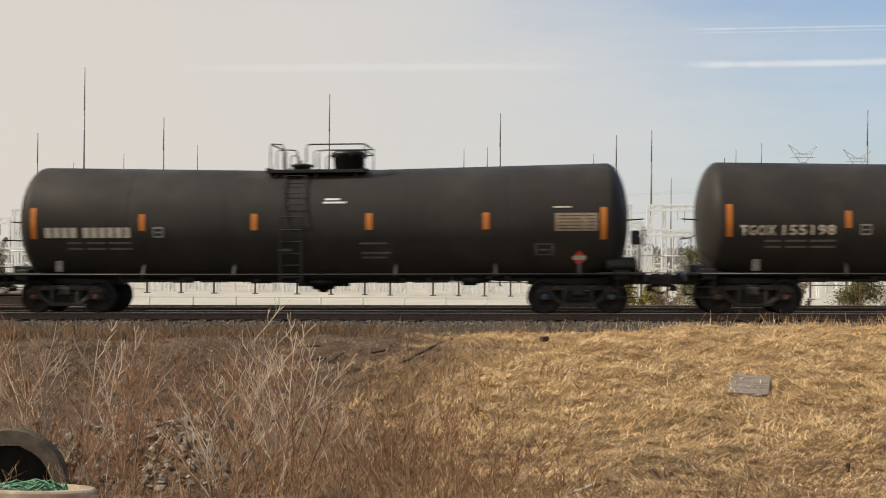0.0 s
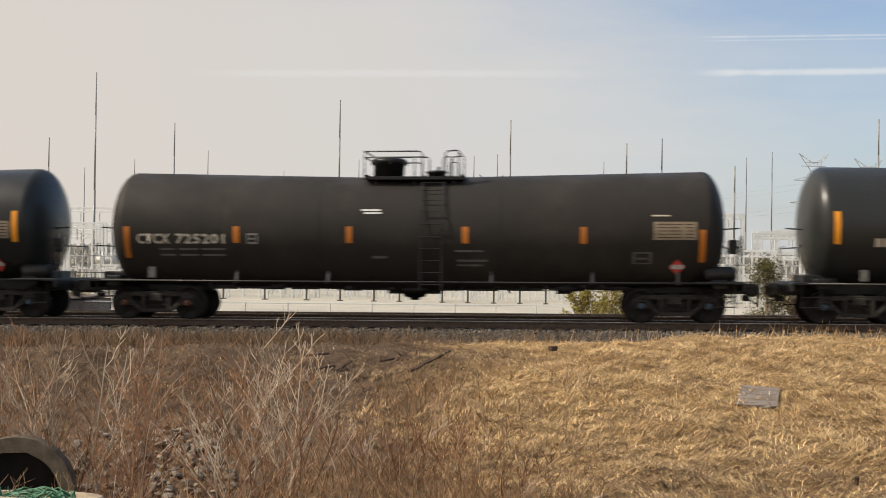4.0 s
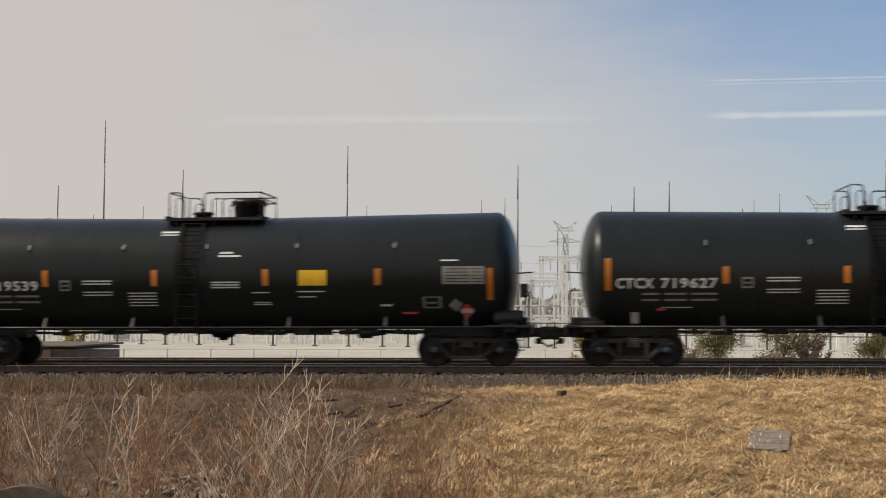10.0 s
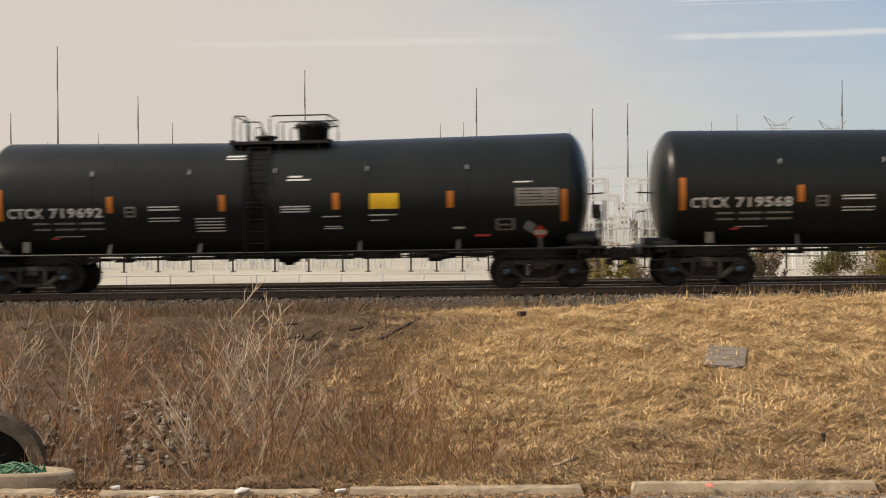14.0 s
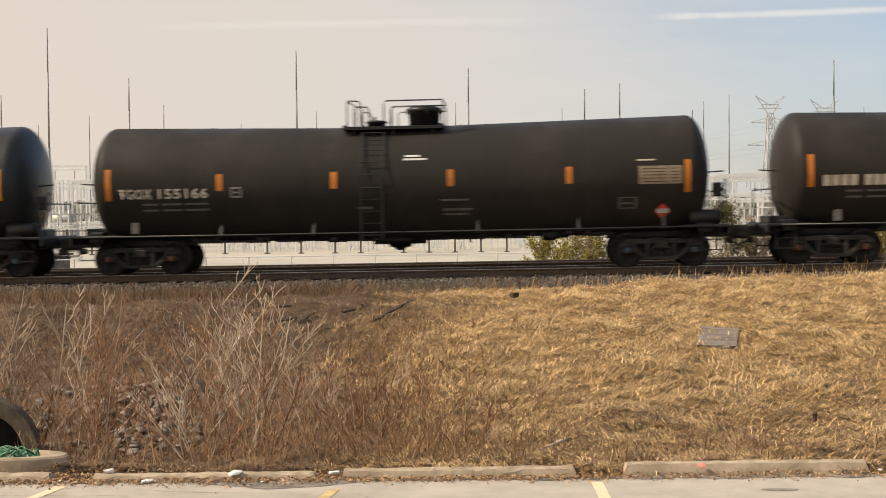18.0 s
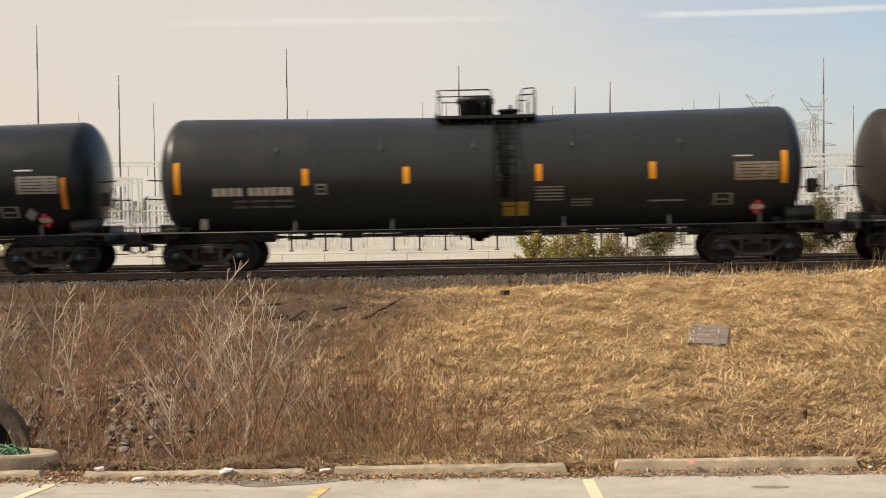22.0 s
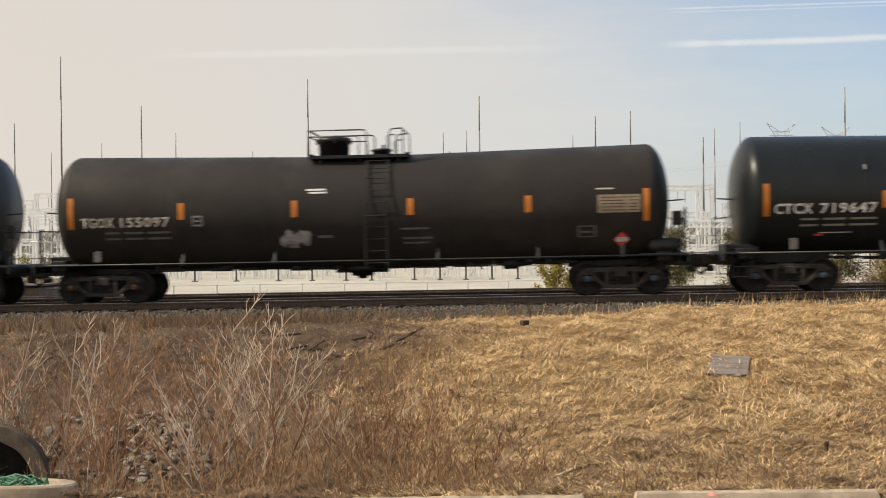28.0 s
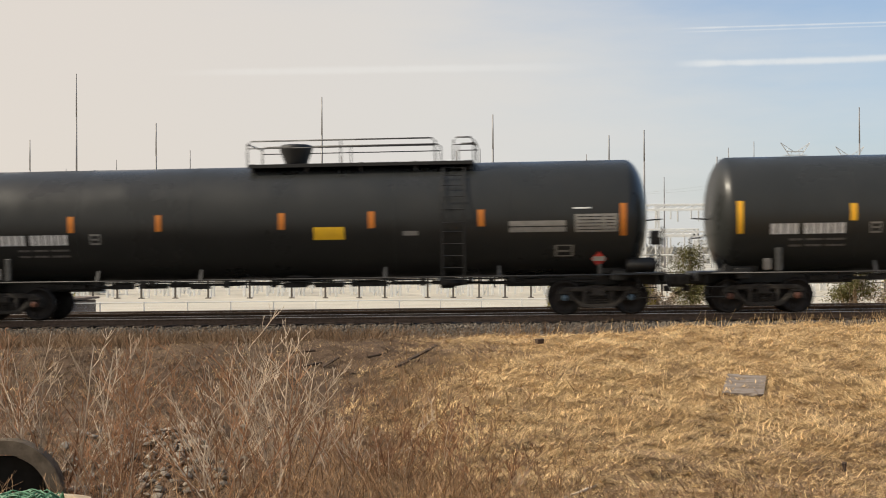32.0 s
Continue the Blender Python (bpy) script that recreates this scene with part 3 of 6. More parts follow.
def build_shell(kind):
    half, drop, r, _, _ = SIZES[kind]

    def make(s):
        sec = []
        for a in np.linspace(90, 4, 12):
            sec.append((-half - 0.60 * math.sin(radians(a)), r * math.cos(radians(a)) if a < 90 else 0.02))
        xs = sorted(set([round(q, 3) for q in np.linspace(-half, half, 13)]))
        for x in xs:
            sec.append((x, r))
        for a in np.linspace(4, 90, 12):
            sec.append((half + 0.60 * math.sin(radians(a)), r * math.cos(radians(a)) if a < 90 else 0.02))
        sec.sort()
        n = 48
        verts, faces = [], []
        for x, rr in sec:
            z = tank_line(kind, x)
            for k in range(n):
                a = 2 * math.pi * k / n
                verts.append((x, rr * math.cos(a), z + rr * math.sin(a)))
        for q in range(len(sec) - 1):
            for k in range(n):
                faces.append((q * n + k, q * n + (k + 1) % n, (q + 1) * n + (k + 1) % n, (q + 1) * n + k))
        s.add(verts, faces, True)
        s.add(verts[:n], [tuple(range(n))], True)
        s.add(verts[-n:], [tuple(range(n))], True)
    return stored(("shell", kind), "tank", M[PAINT[kind]], make)


def seam_mesh(kind, x):
    r = SIZES[kind][2]
    return stored(("seam", kind, x), "weld_seam", M[PAINT[kind]], lambda s: s.lathe([(-0.028, r - 0.01), (-0.016, r + 0.006), (0.016, r + 0.006), (0.028, r - 0.01)], 0, 48, (x, 0, tank_line(kind, x)), False))


def decal(kind, x0, x1, z0, z1, mat, name, lift=0.006):
    """A thin patch that follows the tank's skin."""
    def make(s):
        nz, nx = max(2, int(abs(z1 - z0) / 0.09) + 1), max(1, int((x1 - x0) / 1.2) + 1)
        pts = [skin(kind, x0 + (x1 - x0) * i / nx, z0 + (z1 - z0) * j / nz, lift) for i in range(nx + 1) for j in range(nz + 1)]
        s.add(pts, [(i * (nz + 1) + j, (i + 1) * (nz + 1) + j, (i + 1) * (nz + 1) + j + 1, i * (nz + 1) + j + 1) for i in range(nx) for j in range(nz)])
    return stored(("decal", kind, x0, x1, z0, z1, mat, lift), name, M[mat], make)


def add_bars(car, kind, rows, mat, key, label=""):
    """Unreadable stencil lines, each (x0, x1, z, height)."""
    for x0, x1, z, h in rows:
        part("stencil_line", decal(kind, round(x0, 3), round(x1, 3), round(z, 3), round(z + h, 3), mat, "stencil_line", 0.008), car, label)


def blocks(kind, x0, x1, z, h, groups, mat, key):
    """Unreadable letters as plain upright bars."""
    def make(s):
        total = sum(groups) + 1.3 * (len(groups) - 1)
        w = (x1 - x0) / total
        x = x0
        for g in groups:
            for _ in range(g):
                s.add([skin(kind, x + 0.1 * w, z, 0.007), skin(kind, x + 0.90 * w, z, 0.007), skin(kind, x + 0.90 * w, z + h, 0.007), skin(kind, x + 0.1 * w, z + h, 0.007)], [(0, 1, 2, 3)])
                x += w
            x += 1.3 * w
    return stored(("blocks", kind, key), "lettering", M[mat], make)


def lettering(kind, body, x0, x1, z, h, mat):
    """Built-in letters, laid on the skin between x0 and x1."""
    key = ("text", kind, body, x0)
    if key in STORE:
        return STORE[key]
    cu = bpy.data.curves.new("letters", "FONT")
    cu.body, cu.size, cu.offset, cu.space_character = body, 1.0, 0.026, 1.12
    cu.resolution_u = 2
    ob = bpy.data.objects.new("letters", cu)
    scene.collection.objects.link(ob)
    deps = bpy.context.evaluated_depsgraph_get()
    me = bpy.data.meshes.new_from_object(ob.evaluated_get(deps))
    bpy.data.objects.remove(ob)
    xs = [v.co.x for v in me.vertices]
    zs = [v.co.y for v in me.vertices]
    lo, hi, zl, zh = min(xs), max(xs), min(zs), max(zs)
    for v in me.vertices:
        v.co = skin(kind, x0 + (v.co.x - lo) / (hi - lo) * (x1 - x0), z + (v.co.y - zl) / (zh - zl) * h, 0.009)
    me.materials.clear()
    me.materials.append(M[mat])
    me.name = "lettering"
    STORE[key] = me
    return me


def strokes(kind, seed, x0, x1, z0, z1, count, width, mat):
    """Sprayed loops without any readable shape."""
    def make(s):
        rnd = random.Random(seed)
        for i in range(count):
            cx, cz = x0 + (x1 - x0) * (i + 0.5) / count, rnd.uniform(z0 + 0.3 * (z1 - z0), z1 - 0.3 * (z1 - z0))
            a0, sweep, rx, rz = rnd.uniform(0, 6.3), rnd.uniform(2.5, 6.5), rnd.uniform(0.4, 0.9) * (x1 - x0) / count, rnd.uniform(0.25, 0.5) * (z1 - z0)
            pts = [(cx + rx * math.cos(a0 + sweep * k / 14), cz + rz * math.sin(a0 + sweep * k / 14 * (1 + 0.3 * rnd.random()))) for k in range(15)]
            for (xa, za), (xb, zb) in zip(pts, pts[1:]):
                d = Vector((xb - xa, zb - za))
                if d.length < 1e-4:
                    continue
                o = Vector((-d.y, d.x)).normalized() * width
                q = [(xa - o.x, za - o.y), (xb - o.x, zb - o.y), (xb + o.x, zb + o.y), (xa + o.x, za + o.y)]
                s.add([skin(kind, px, pz, 0.007 + 0.0006 * i) for px, pz in q], [(0, 1, 2, 3)])
    return stored(("strokes", kind, seed), "graffiti", M[mat], make)


def wheelset_mesh():
    def make(s):
        for y in (-0.7525, 0.7525):
            o = 1 if y > 0 else -1
            s.lathe([(y - o * 0.085, 0.10), (y - o * 0.085, 0.485), (y - o * 0.055, 0.487), (y - o * 0.05, 0.460), (y + o * 0.065, 0.455), (y + o * 0.068, 0.405), (y + o * 0.03, 0.385), (y + o * 0.0, 0.24), (y + o * 0.07, 0.15), (y + o * 0.075, 0.10)], 1, 32)
        s.lathe([(-1.02, 0.07), (1.02, 0.07)], 1, 12)
        # balance holes read as three shallow bosses, so that the turning shows
        for y in (-0.7525 - 0.05, 0.7525 + 0.05):
            for k in range(3):
                a = k * 2 * math.pi / 3
                s.box((0.31 * math.cos(a), y, 0.31 * math.sin(a)), (0.10, 0.03, 0.10), 0.02)
    return stored("wheelset", "wheelset", M["wheel_steel"], make)


def cap_mesh(mat):
    def make(s):
        s.lathe([(-0.03, 0.085), (-0.16, 0.085), (-0.17, 0.075), (-0.172, 0.045), (-0.18, 0.04)], 1, 16)
        for k in range(3):
            a = k * 2 * math.pi / 3
            s.lathe([(-0.165, 0.022), (-0.19, 0.022)], 1, 6, (0.055 * math.cos(a), 0, 0.055 * math.sin(a)), False)
    return stored(("cap", mat), "bearing_cap", M[mat], make)


def side_frame_mesh():
    def make(s):
        # an arched cast frame with two pedestals and an open spring window
        def bar(pts, h, w=0.12):
            for (xa, za), (xb, zb) in zip(pts, pts[1:]):
                d = math.hypot(xb - xa, zb - za)
                s.box(((xa + xb) / 2, 0, (za + zb) / 2), (d + 0.05, w, h), 0.02, Euler((0, -math.atan2(zb - za, xb - xa), 0)).to_matrix())
        bar([(-1.06, 0.58), (-0.86, 0.68), (-0.36, 0.70), (0.36, 0.70), (0.86, 0.68), (1.06, 0.58)], 0.13)
        bar([(-0.74, 0.52), (-0.42, 0.24), (0.42, 0.24), (0.74, 0.52)], 0.11)
        for x in (-0.36, 0.36):
            s.box((x, 0, 0.47), (0.10, 0.13, 0.46), 0.02)
        for x in (-0.89, 0.89):
            s.box((x - 0.15, 0, 0.50), (0.08, 0.13, 0.26), 0.02)
            s.box((x + 0.15, 0, 0.50), (0.08, 0.13, 0.26), 0.02)
            s.box((x, 0, 0.59), (0.26, 0.16, 0.07), 0.02)
    return stored("side_frame", "side_frame", M["rusty_steel"], make)


def spring_mesh():
    def make(s):
        for x in (-0.2, 0.0, 0.2):
            pts = [(x + 0.065 * math.cos(a), 0.065 * math.sin(a), 0.29 + 0.25 * a / 25.0) for a in np.linspace(0, 25, 34)]
            s.tube(pts, 0.016, 4)
    return stored("spring", "spring", M["rusty_steel"], make)


def bolster_mesh():
    def make(s):
        s.box((0, 0, 0.60), (0.36, 2.15, 0.22), 0.03)
        s.box((0, 0, 0.42), (0.60, 1.86, 0.34), 0.04)
        s.lathe([(0.69, 0.30), (0.78, 0.30), (0.80, 0.24)], 2, 20)
        for x in (-0.52, 0.52):
            s.box((x, 0, 0.44), (0.08, 1.7, 0.12), 0.02)
            for y in (-0.75, 0.75):
                s.box((x * 0.82, y, 0.46), (0.06, 0.09, 0.34), 0.015)
    return stored("bolster", "bolster", M["rusty_steel"], make)


WHEELS = []


def add_truck(car, x, cap):
    b = part("bolster", bolster_mesh(), car, "", pose(x, 0, 0))
    for y in (-0.98, 0.98):
        part("side_frame", side_frame_mesh(), b, "", pose(0, y, 0))
        part("spring", spring_mesh(), b, "", pose(0, y, 0))
    for dx in (-0.89, 0.89):
        w = part("wheelset", wheelset_mesh(), car, "", pose(x + dx, 0, 0.457))
        for y, turn in ((-0.90, 0), (0.90, 180)):
            part("bearing_cap", cap_mesh(cap), w, "", pose(0, y, 0, 0, 0, turn))
        WHEELS.append((w, car, Vector((x + dx, 0, 0.457))))


def add_underframe(car, kind):
    half, drop, r, end, _ = SIZES[kind]
    truck = half - 0.80

    def sill(s):
        s.box((0, 0, 0.93), (end - 6.1, 0.34, 0.32), 0.02)
        s.box((0.9, 0, 1.06), (0.40, 2.5, 0.30), 0.03)
        s.box((0.9, 0, 1.20), (0.9, 1.5, 0.22), 0.03)
    mid = (end - 0.35 + 5.7) / 2
    me = stored(("sill", kind), "stub_sill", M["black_steel"], sill)

    def deck(s):
        s.box((half + 0.35, 0, 1.08), (1.25, 2.9, 0.07), 0.012)
        s.box((half + 0.98, 0, 0.98), (0.07, 2.9, 0.22), 0.012)
        for y in (-1.38, 1.38):
            for z in (0.45, 0.72):
                s.tube([(half + 0.75, y - 0.05, z), (half + 0.75, y, z), (half + 0.25, y, z)], 0.014, 5)
            s.tube([(half + 0.75, y, 0.42), (half + 0.75, y, 1.1)], 0.018, 5)
            s.tube([(half + 0.25, y, 0.42), (half + 0.25, y, 1.1)], 0.018, 5)
    dk = stored(("deck", kind), "end_deck", M["black_steel"], deck)

    def coupler(s):
        e = end
        s.box((e - 0.50, 0, 0.90), (0.70, 0.30, 0.26), 0.03)
        s.box((e - 0.12, 0.03, 0.88), (0.36, 0.38, 0.36), 0.07)
        s.box((e - 0.30, -0.10, 0.66), (0.20, 0.30, 0.16), 0.03)
        s.box((e + 0.02, -0.08, 0.88), (0.12, 0.10, 0.26), 0.04)
        s.tube([(e - 0.3, -0.20, 0.84), (e - 0.2, -0.24, 0.62), (e - 0.02, -0.22, 0.50), (e + 0.01, -0.2, 0.56)], 0.026, 6)
        s.tube([(e - 0.55, -1.35, 0.78), (e - 0.5, -0.6, 0.80), (e - 0.2, -0.1, 1.04)], 0.014, 5)
    cp = stored(("coupler", kind), "coupler", M["rusty_steel"], coupler)

    def endrail(s):
        e = half + 0.86
        for y in (-1.30, 1.30):
            s.tube([(e, y, 1.1), (e, y, 2.02), (e - 0.10, y * 0.96, 2.10)], 0.020, 6)
        s.tube([(e, -1.3, 2.03), (e, 1.3, 2.03)], 0.020, 6)
        s.tube([(e, -1.3, 1.55), (e, -0.7, 1.55)], 0.014, 5)
    er = stored(("endrail", kind), "end_handrail", M["black_steel"], endrail)
    for side, turn in ((1, 0), (-1, 180)):
        m = pose(0, 0, 0, 0, 0, turn)
        part("stub_sill", me, car, "", m @ pose(mid, 0, 0))
        part("end_deck", dk, car, "", m)
        part("coupler", cp, car, "rust-brown cast coupler with air hose", m)
        part("end_handrail", er, car, "", m)

    def spear(s):
        s.tube([(half + 0.4, -0.4, 2.52), (half + 1.0, -0.4, 2.56)], 0.02, 5)
        s.tube([(-half - 0.4, -0.4, 2.52), (-half - 1.0, -0.4, 2.56)], 0.02, 5)
    part("grab_bar", stored(("spear", kind), "grab_bar", M["black_steel"], spear), car)

    def running(s):
        for y in (-1.50, 1.50):
            s.tube([(-half - 0.6, y, 1.08), (-half * 0.5, y, 1.07), (half * 0.5, y, 1.07), (half + 0.6, y, 1.08)], 0.024, 6)
    part("side_rail", stored(("running", kind), "side_rail", M["pipe_grey"], running), car, "thin dark handrail pipe along the side")
    for x in (-0.60, -0.28, 0.28, 0.62):
        part("rail_bracket", stored(("bracket", kind), "rail_bracket", M["pipe_grey"], lambda s: s.add(
            [(-0.045, -1.50, 1.02), (0.045, -1.50, 1.02), (0.03, -1.30, 1.36), (-0.03, -1.30, 1.36), (-0.045, -1.47, 1.02), (0.045, -1.47, 1.02), (0.03, -1.27, 1.36), (-0.03, -1.27, 1.36)],
            [(0, 1, 2, 3), (4, 7, 6, 5), (0, 3, 7, 4), (1, 5, 6, 2), (3, 2, 6, 7), (0, 4, 5, 1)])), car, "", pose(x * half, 0, 0))

    def pipes(s):
        low = 1.02
        s.tube([(-truck + 0.9, -0.55, 1.02), (-2.2, -0.55, 1.0), (-0.9, -0.7, 0.98), (1.0, -0.7, 0.98), (2.4, -0.55, 1.0), (truck - 0.9, -0.55, 1.02)], 0.022, 6)
        s.tube([(-truck + 0.9, 0.35, 0.90), (truck - 0.9, 0.35, 0.90)], 0.020, 5)
        rnd = random.Random(len(kind))
        for i in range(17):
            x = -half * 0.74 + half * 1.48 * (i + rnd.random()) / 17
            s.box((x, -0.55, low - 0.05), (rnd.uniform(0.05, 0.22), 0.10, rnd.uniform(0.10, 0.30)), 0.015)
        for x in (-3.4, -1.9, 2.0, 4.3):
            s.box((x, -0.2, 0.93), (0.35, 0.30, 0.10), 0.03)
    part("brake_pipe", stored(("pipes", kind), "brake_pipe", M["black_steel"], pipes), car)

    rnd = random.Random(len(kind) + 40)
    reach, x, k = truck - 1.3, -truck + 1.3, 0
    while x < reach:
        w, z, h = rnd.uniform(0.5, 1.3), 0.90 + rnd.uniform(-0.02, 0.03), rnd.uniform(0.07, 0.16)
        part("brake_rod", stored(("rod", kind, k), "brake_rod", M["black_steel"], lambda s: s.box((x + w / 2, -0.25, z), (w, 0.22, h), 0.015)), car)
        x, k = x + w + rnd.uniform(0.0, 0.25), k + 1

    def cylinder(s):
        s.lathe([(3.95, 0.06), (3.96, 0.15), (4.35, 0.15), (4.38, 0.10), (4.75, 0.05)], 0, 16, (0, -0.45, 0.90))
        s.tube([(4.7, -0.45, 0.9), (5.6, -0.4, 0.86)], 0.02, 5)
    part("brake_cylinder", stored("brake_cylinder", "brake_cylinder", M["black_steel"], cylinder), car)

    def reservoir(s):
        s.lathe([(-0.42, 0.05), (-0.40, 0.16), (-0.34, 0.20), (0.34, 0.20), (0.40, 0.16), (0.42, 0.05)], 0, 18, (half + 0.35, -1.12, 1.32))
        s.box((half + 0.15, -1.12, 1.12), (0.06, 0.3, 0.1), 0.01)
        s.box((half + 0.55, -1.12, 1.12), (0.06, 0.3, 0.1), 0.01)
    part("air_reservoir", stored(("reservoir", kind), "air_reservoir", M["black_steel"], reservoir), car)

    def brake(s):
        e = half + 0.84
        s.tube([(e, -0.75, 1.1), (e, -0.75, 2.2)], 0.025, 6)
        s.box((e - 0.08, -0.75, 2.05), (0.24, 0.30, 0.38), 0.03)
        ring = [(e + 0.14, -0.75 + 0.27 * math.cos(a), 2.08 + 0.27 * math.sin(a)) for a in np.linspace(0, 2 * math.pi, 17)]
        s.tube(ring, 0.016, 5, cap=False)
        for k in range(3):
            a = k * 2 * math.pi / 3
            s.tube([(e + 0.12, -0.75, 2.08), (e + 0.14, -0.75 + 0.27 * math.cos(a), 2.08 + 0.27 * math.sin(a))], 0.012, 4)
    part("hand_brake", stored(("brake", kind), "hand_brake", M["black_steel"], brake), car)

    def outlet(s):
        z = tank_line(kind, 0) - r
        s.lathe([(z + 0.12, 0.62), (z - 0.02, 0.58), (z - 0.07, 0.34), (z - 0.15, 0.30), (z - 0.17, 0.16), (z - 0.24, 0.12)], 2, 20)
        for sx in (-1, 1):
            s.box((sx * 0.5, 0, z - 0.02), (0.5, 0.10, 0.10), 0.02)
    part("outlet_valve", stored(("outlet", kind), "outlet_valve", M["black_steel"], outlet), car)
    add_truck(car, -truck, "rust_cap" if kind in ("dull", "brown", "long") else "blue_cap")
    add_truck(car, truck, "blue_cap" if kind != "brown" else "rust_cap")


def add_ladder(car, kind, x, m, top=None):
    """Two rails that follow the curve of the tank, and their rungs."""
    r = SIZES[kind][2]
    tone = "ladder_black" if kind in ("gloss", "satin") else "black_steel"

    def rail(s):
        for dx in (-0.29, 0.29):
            zc = tank_line(kind, x + dx)
            pts = [(x + dx, -1.62, 0.86)] + [(x + dx, -(r + 0.10) * math.cos(radians(a)), zc + (r + 0.10) * math.sin(radians(a))) for a in range(-5, 76, 10)]
            for p, q in zip(pts, pts[1:]):
                d = Vector(q) - Vector(p)
                s.box((Vector(p) + Vector(q)) / 2, (0.055, d.length + 0.015, 0.022), 0.004, Euler((math.atan2(d.z, d.y), 0, 0)).to_matrix())
    lad = part("ladder", stored(("ladder", kind, x), "ladder", M[tone], rail), car, "black steel side ladder", m)
    rung = stored(("rung", tone), "rung", M[tone], lambda s: s.tube([(-0.29, 0, 0), (0.29, 0, 0)], 0.013, 5))
    zc = tank_line(kind, x)
    spots = [(-1.62, z) for z in (1.0, 1.32, 1.64, 1.96, 2.28)] + [(-(r + 0.10) * math.cos(radians(a)), zc + (r + 0.10) * math.sin(radians(a))) for a in range(-4, 72, 12)]
    for y, z in spots:
        part("rung", rung, lad, "", pose(x, y, z))


TOPS = {"dull": (0.74, 0.47, -0.60, -0.30, 1.30, -1.40, -0.90, -1.44, 1.32, -0.60),
        "gloss": (0.74, 0.47, -0.60, -0.30, 1.30, -1.40, -0.90, -1.44, 1.32, -0.60),
        "satin": (0.04, 0.50, -0.87, -0.42, 1.05, -1.70, -1.15, -1.62, 1.12, -0.75)}


def add_top(car, kind, flip):
    """Walkway, manway, valve housing, guard rails and ladder of the shorter cars."""
    m = pose(0, 0, 0, 0, 0, 180) if flip else pose(0, 0, 0)
    z0 = tank_line(kind, 0) + SIZES[kind][2]
    # manway middle and radius, valve, guard from and to, hoop from and to, walkway from and to, ladder
    mw, mr, vx, ga, gb, ha, hb, pa, pb, lad = TOPS[kind]

    def plat(s):
        for y in (-0.62, 0.62):
            s.box(((pa + pb) / 2, y, z0 - 0.06), (pb - pa, 0.62, 0.05), 0.01)
            s.box(((pa + pb) / 2, y * 1.5, z0 - 0.05), (pb - pa, 0.03, 0.09), 0.008)
        for x in (pa + 0.05, pb - 0.05):
            s.box((x, 0, z0 + 0.02), (0.10, 1.8, 0.05), 0.01)
        for x in (pa + 0.3, (pa + pb) / 2, pb - 0.3):
            for y in (-0.78, 0.78):
                s.box((x, y, z0 - 0.14), (0.06, 0.06, 0.30), 0.01)
    part("walkway", stored(("plat", kind), "walkway", M["black_steel"], plat), car, "", m)

    def man(s):
        s.lathe([(z0 - 0.12, mr - 0.06), (z0 + 0.40, mr - 0.03), (z0 + 0.41, mr + 0.02), (z0 + 0.51, mr + 0.02), (z0 + 0.55, mr - 0.06), (z0 + 0.56, 0.10)], 2, 28, (mw, 0, 0))
        for k in range(8):
            a = k * math.pi / 4 + 0.2
            s.box((mw + (mr + 0.01) * math.cos(a), (mr + 0.01) * math.sin(a), z0 + 0.43), (0.05, 0.05, 0.14), 0.01)
    part("manway", stored(("man", kind), "manway", M["black_steel"], man), car, "", m)

    def valve(s):
        s.lathe([(z0 - 0.1, 0.26), (z0 + 0.13, 0.26), (z0 + 0.14, 0.31), (z0 + 0.18, 0.31), (z0 + 0.21, 0.22)], 2, 20, (vx, 0, 0))
        s.lathe([(z0 + 0.18, 0.05), (z0 + 0.32, 0.04)], 2, 8, (vx - 0.06, 0.05, 0))
    part("valve_housing", stored(("valve", kind), "valve_housing", M["black_steel"], valve), car, "", m)

    def guard(s):
        for y in (-0.95, 0.95):
            a, b, t = ga, gb, z0 + 0.68
            s.tube([(a, y, z0), (a, y, t - 0.10), (a + 0.04, y, t - 0.02), (a + 0.12, y, t), (b, y, t), (b, y, z0)], 0.023, 6)
            s.tube([(a + 0.22, y, z0), (a + 0.22, y, t - 0.22), (a + 0.28, y, t - 0.17), (b, y, t - 0.17)], 0.020, 6)
        s.tube([(gb, -0.95, z0 + 0.68), (gb, 0.95, z0 + 0.68)], 0.023, 6)
        s.tube([(gb, -0.95, z0 + 0.52), (gb, 0.95, z0 + 0.52)], 0.020, 6)
    part("guard_rail", stored(("guard", kind), "guard_rail", M["pipe_grey"], guard), car, "thin dark pipe guard rail", m)

    def hoop(s):
        for y in (-0.95, 0.95):
            t, c = z0 + 0.70, ha + 0.16
            s.tube([(c - 0.06, y, z0), (c - 0.06, y, t - 0.07), (c - 0.02, y, t), (c + 0.26, y, t - 0.02), (c + 0.31, y, t - 0.09), (c + 0.31, y, z0)], 0.021, 6)
            s.tube([(c + 0.12, y, z0), (c + 0.12, y, t - 0.22), (c + 0.17, y, t - 0.17), (hb, y, t - 0.19), (hb + 0.03, y, t - 0.25), (hb + 0.03, y, z0)], 0.018, 6)
        s.tube([(c - 0.04, -0.95, t - 0.02), (c - 0.04, 0.95, t - 0.02)], 0.020, 6)
    part("grab_rail", stored(("hoop", kind), "grab_rail", M["pipe_grey"], hoop), car, "", m)
    add_ladder(car, kind, -lad if flip else lad, None)


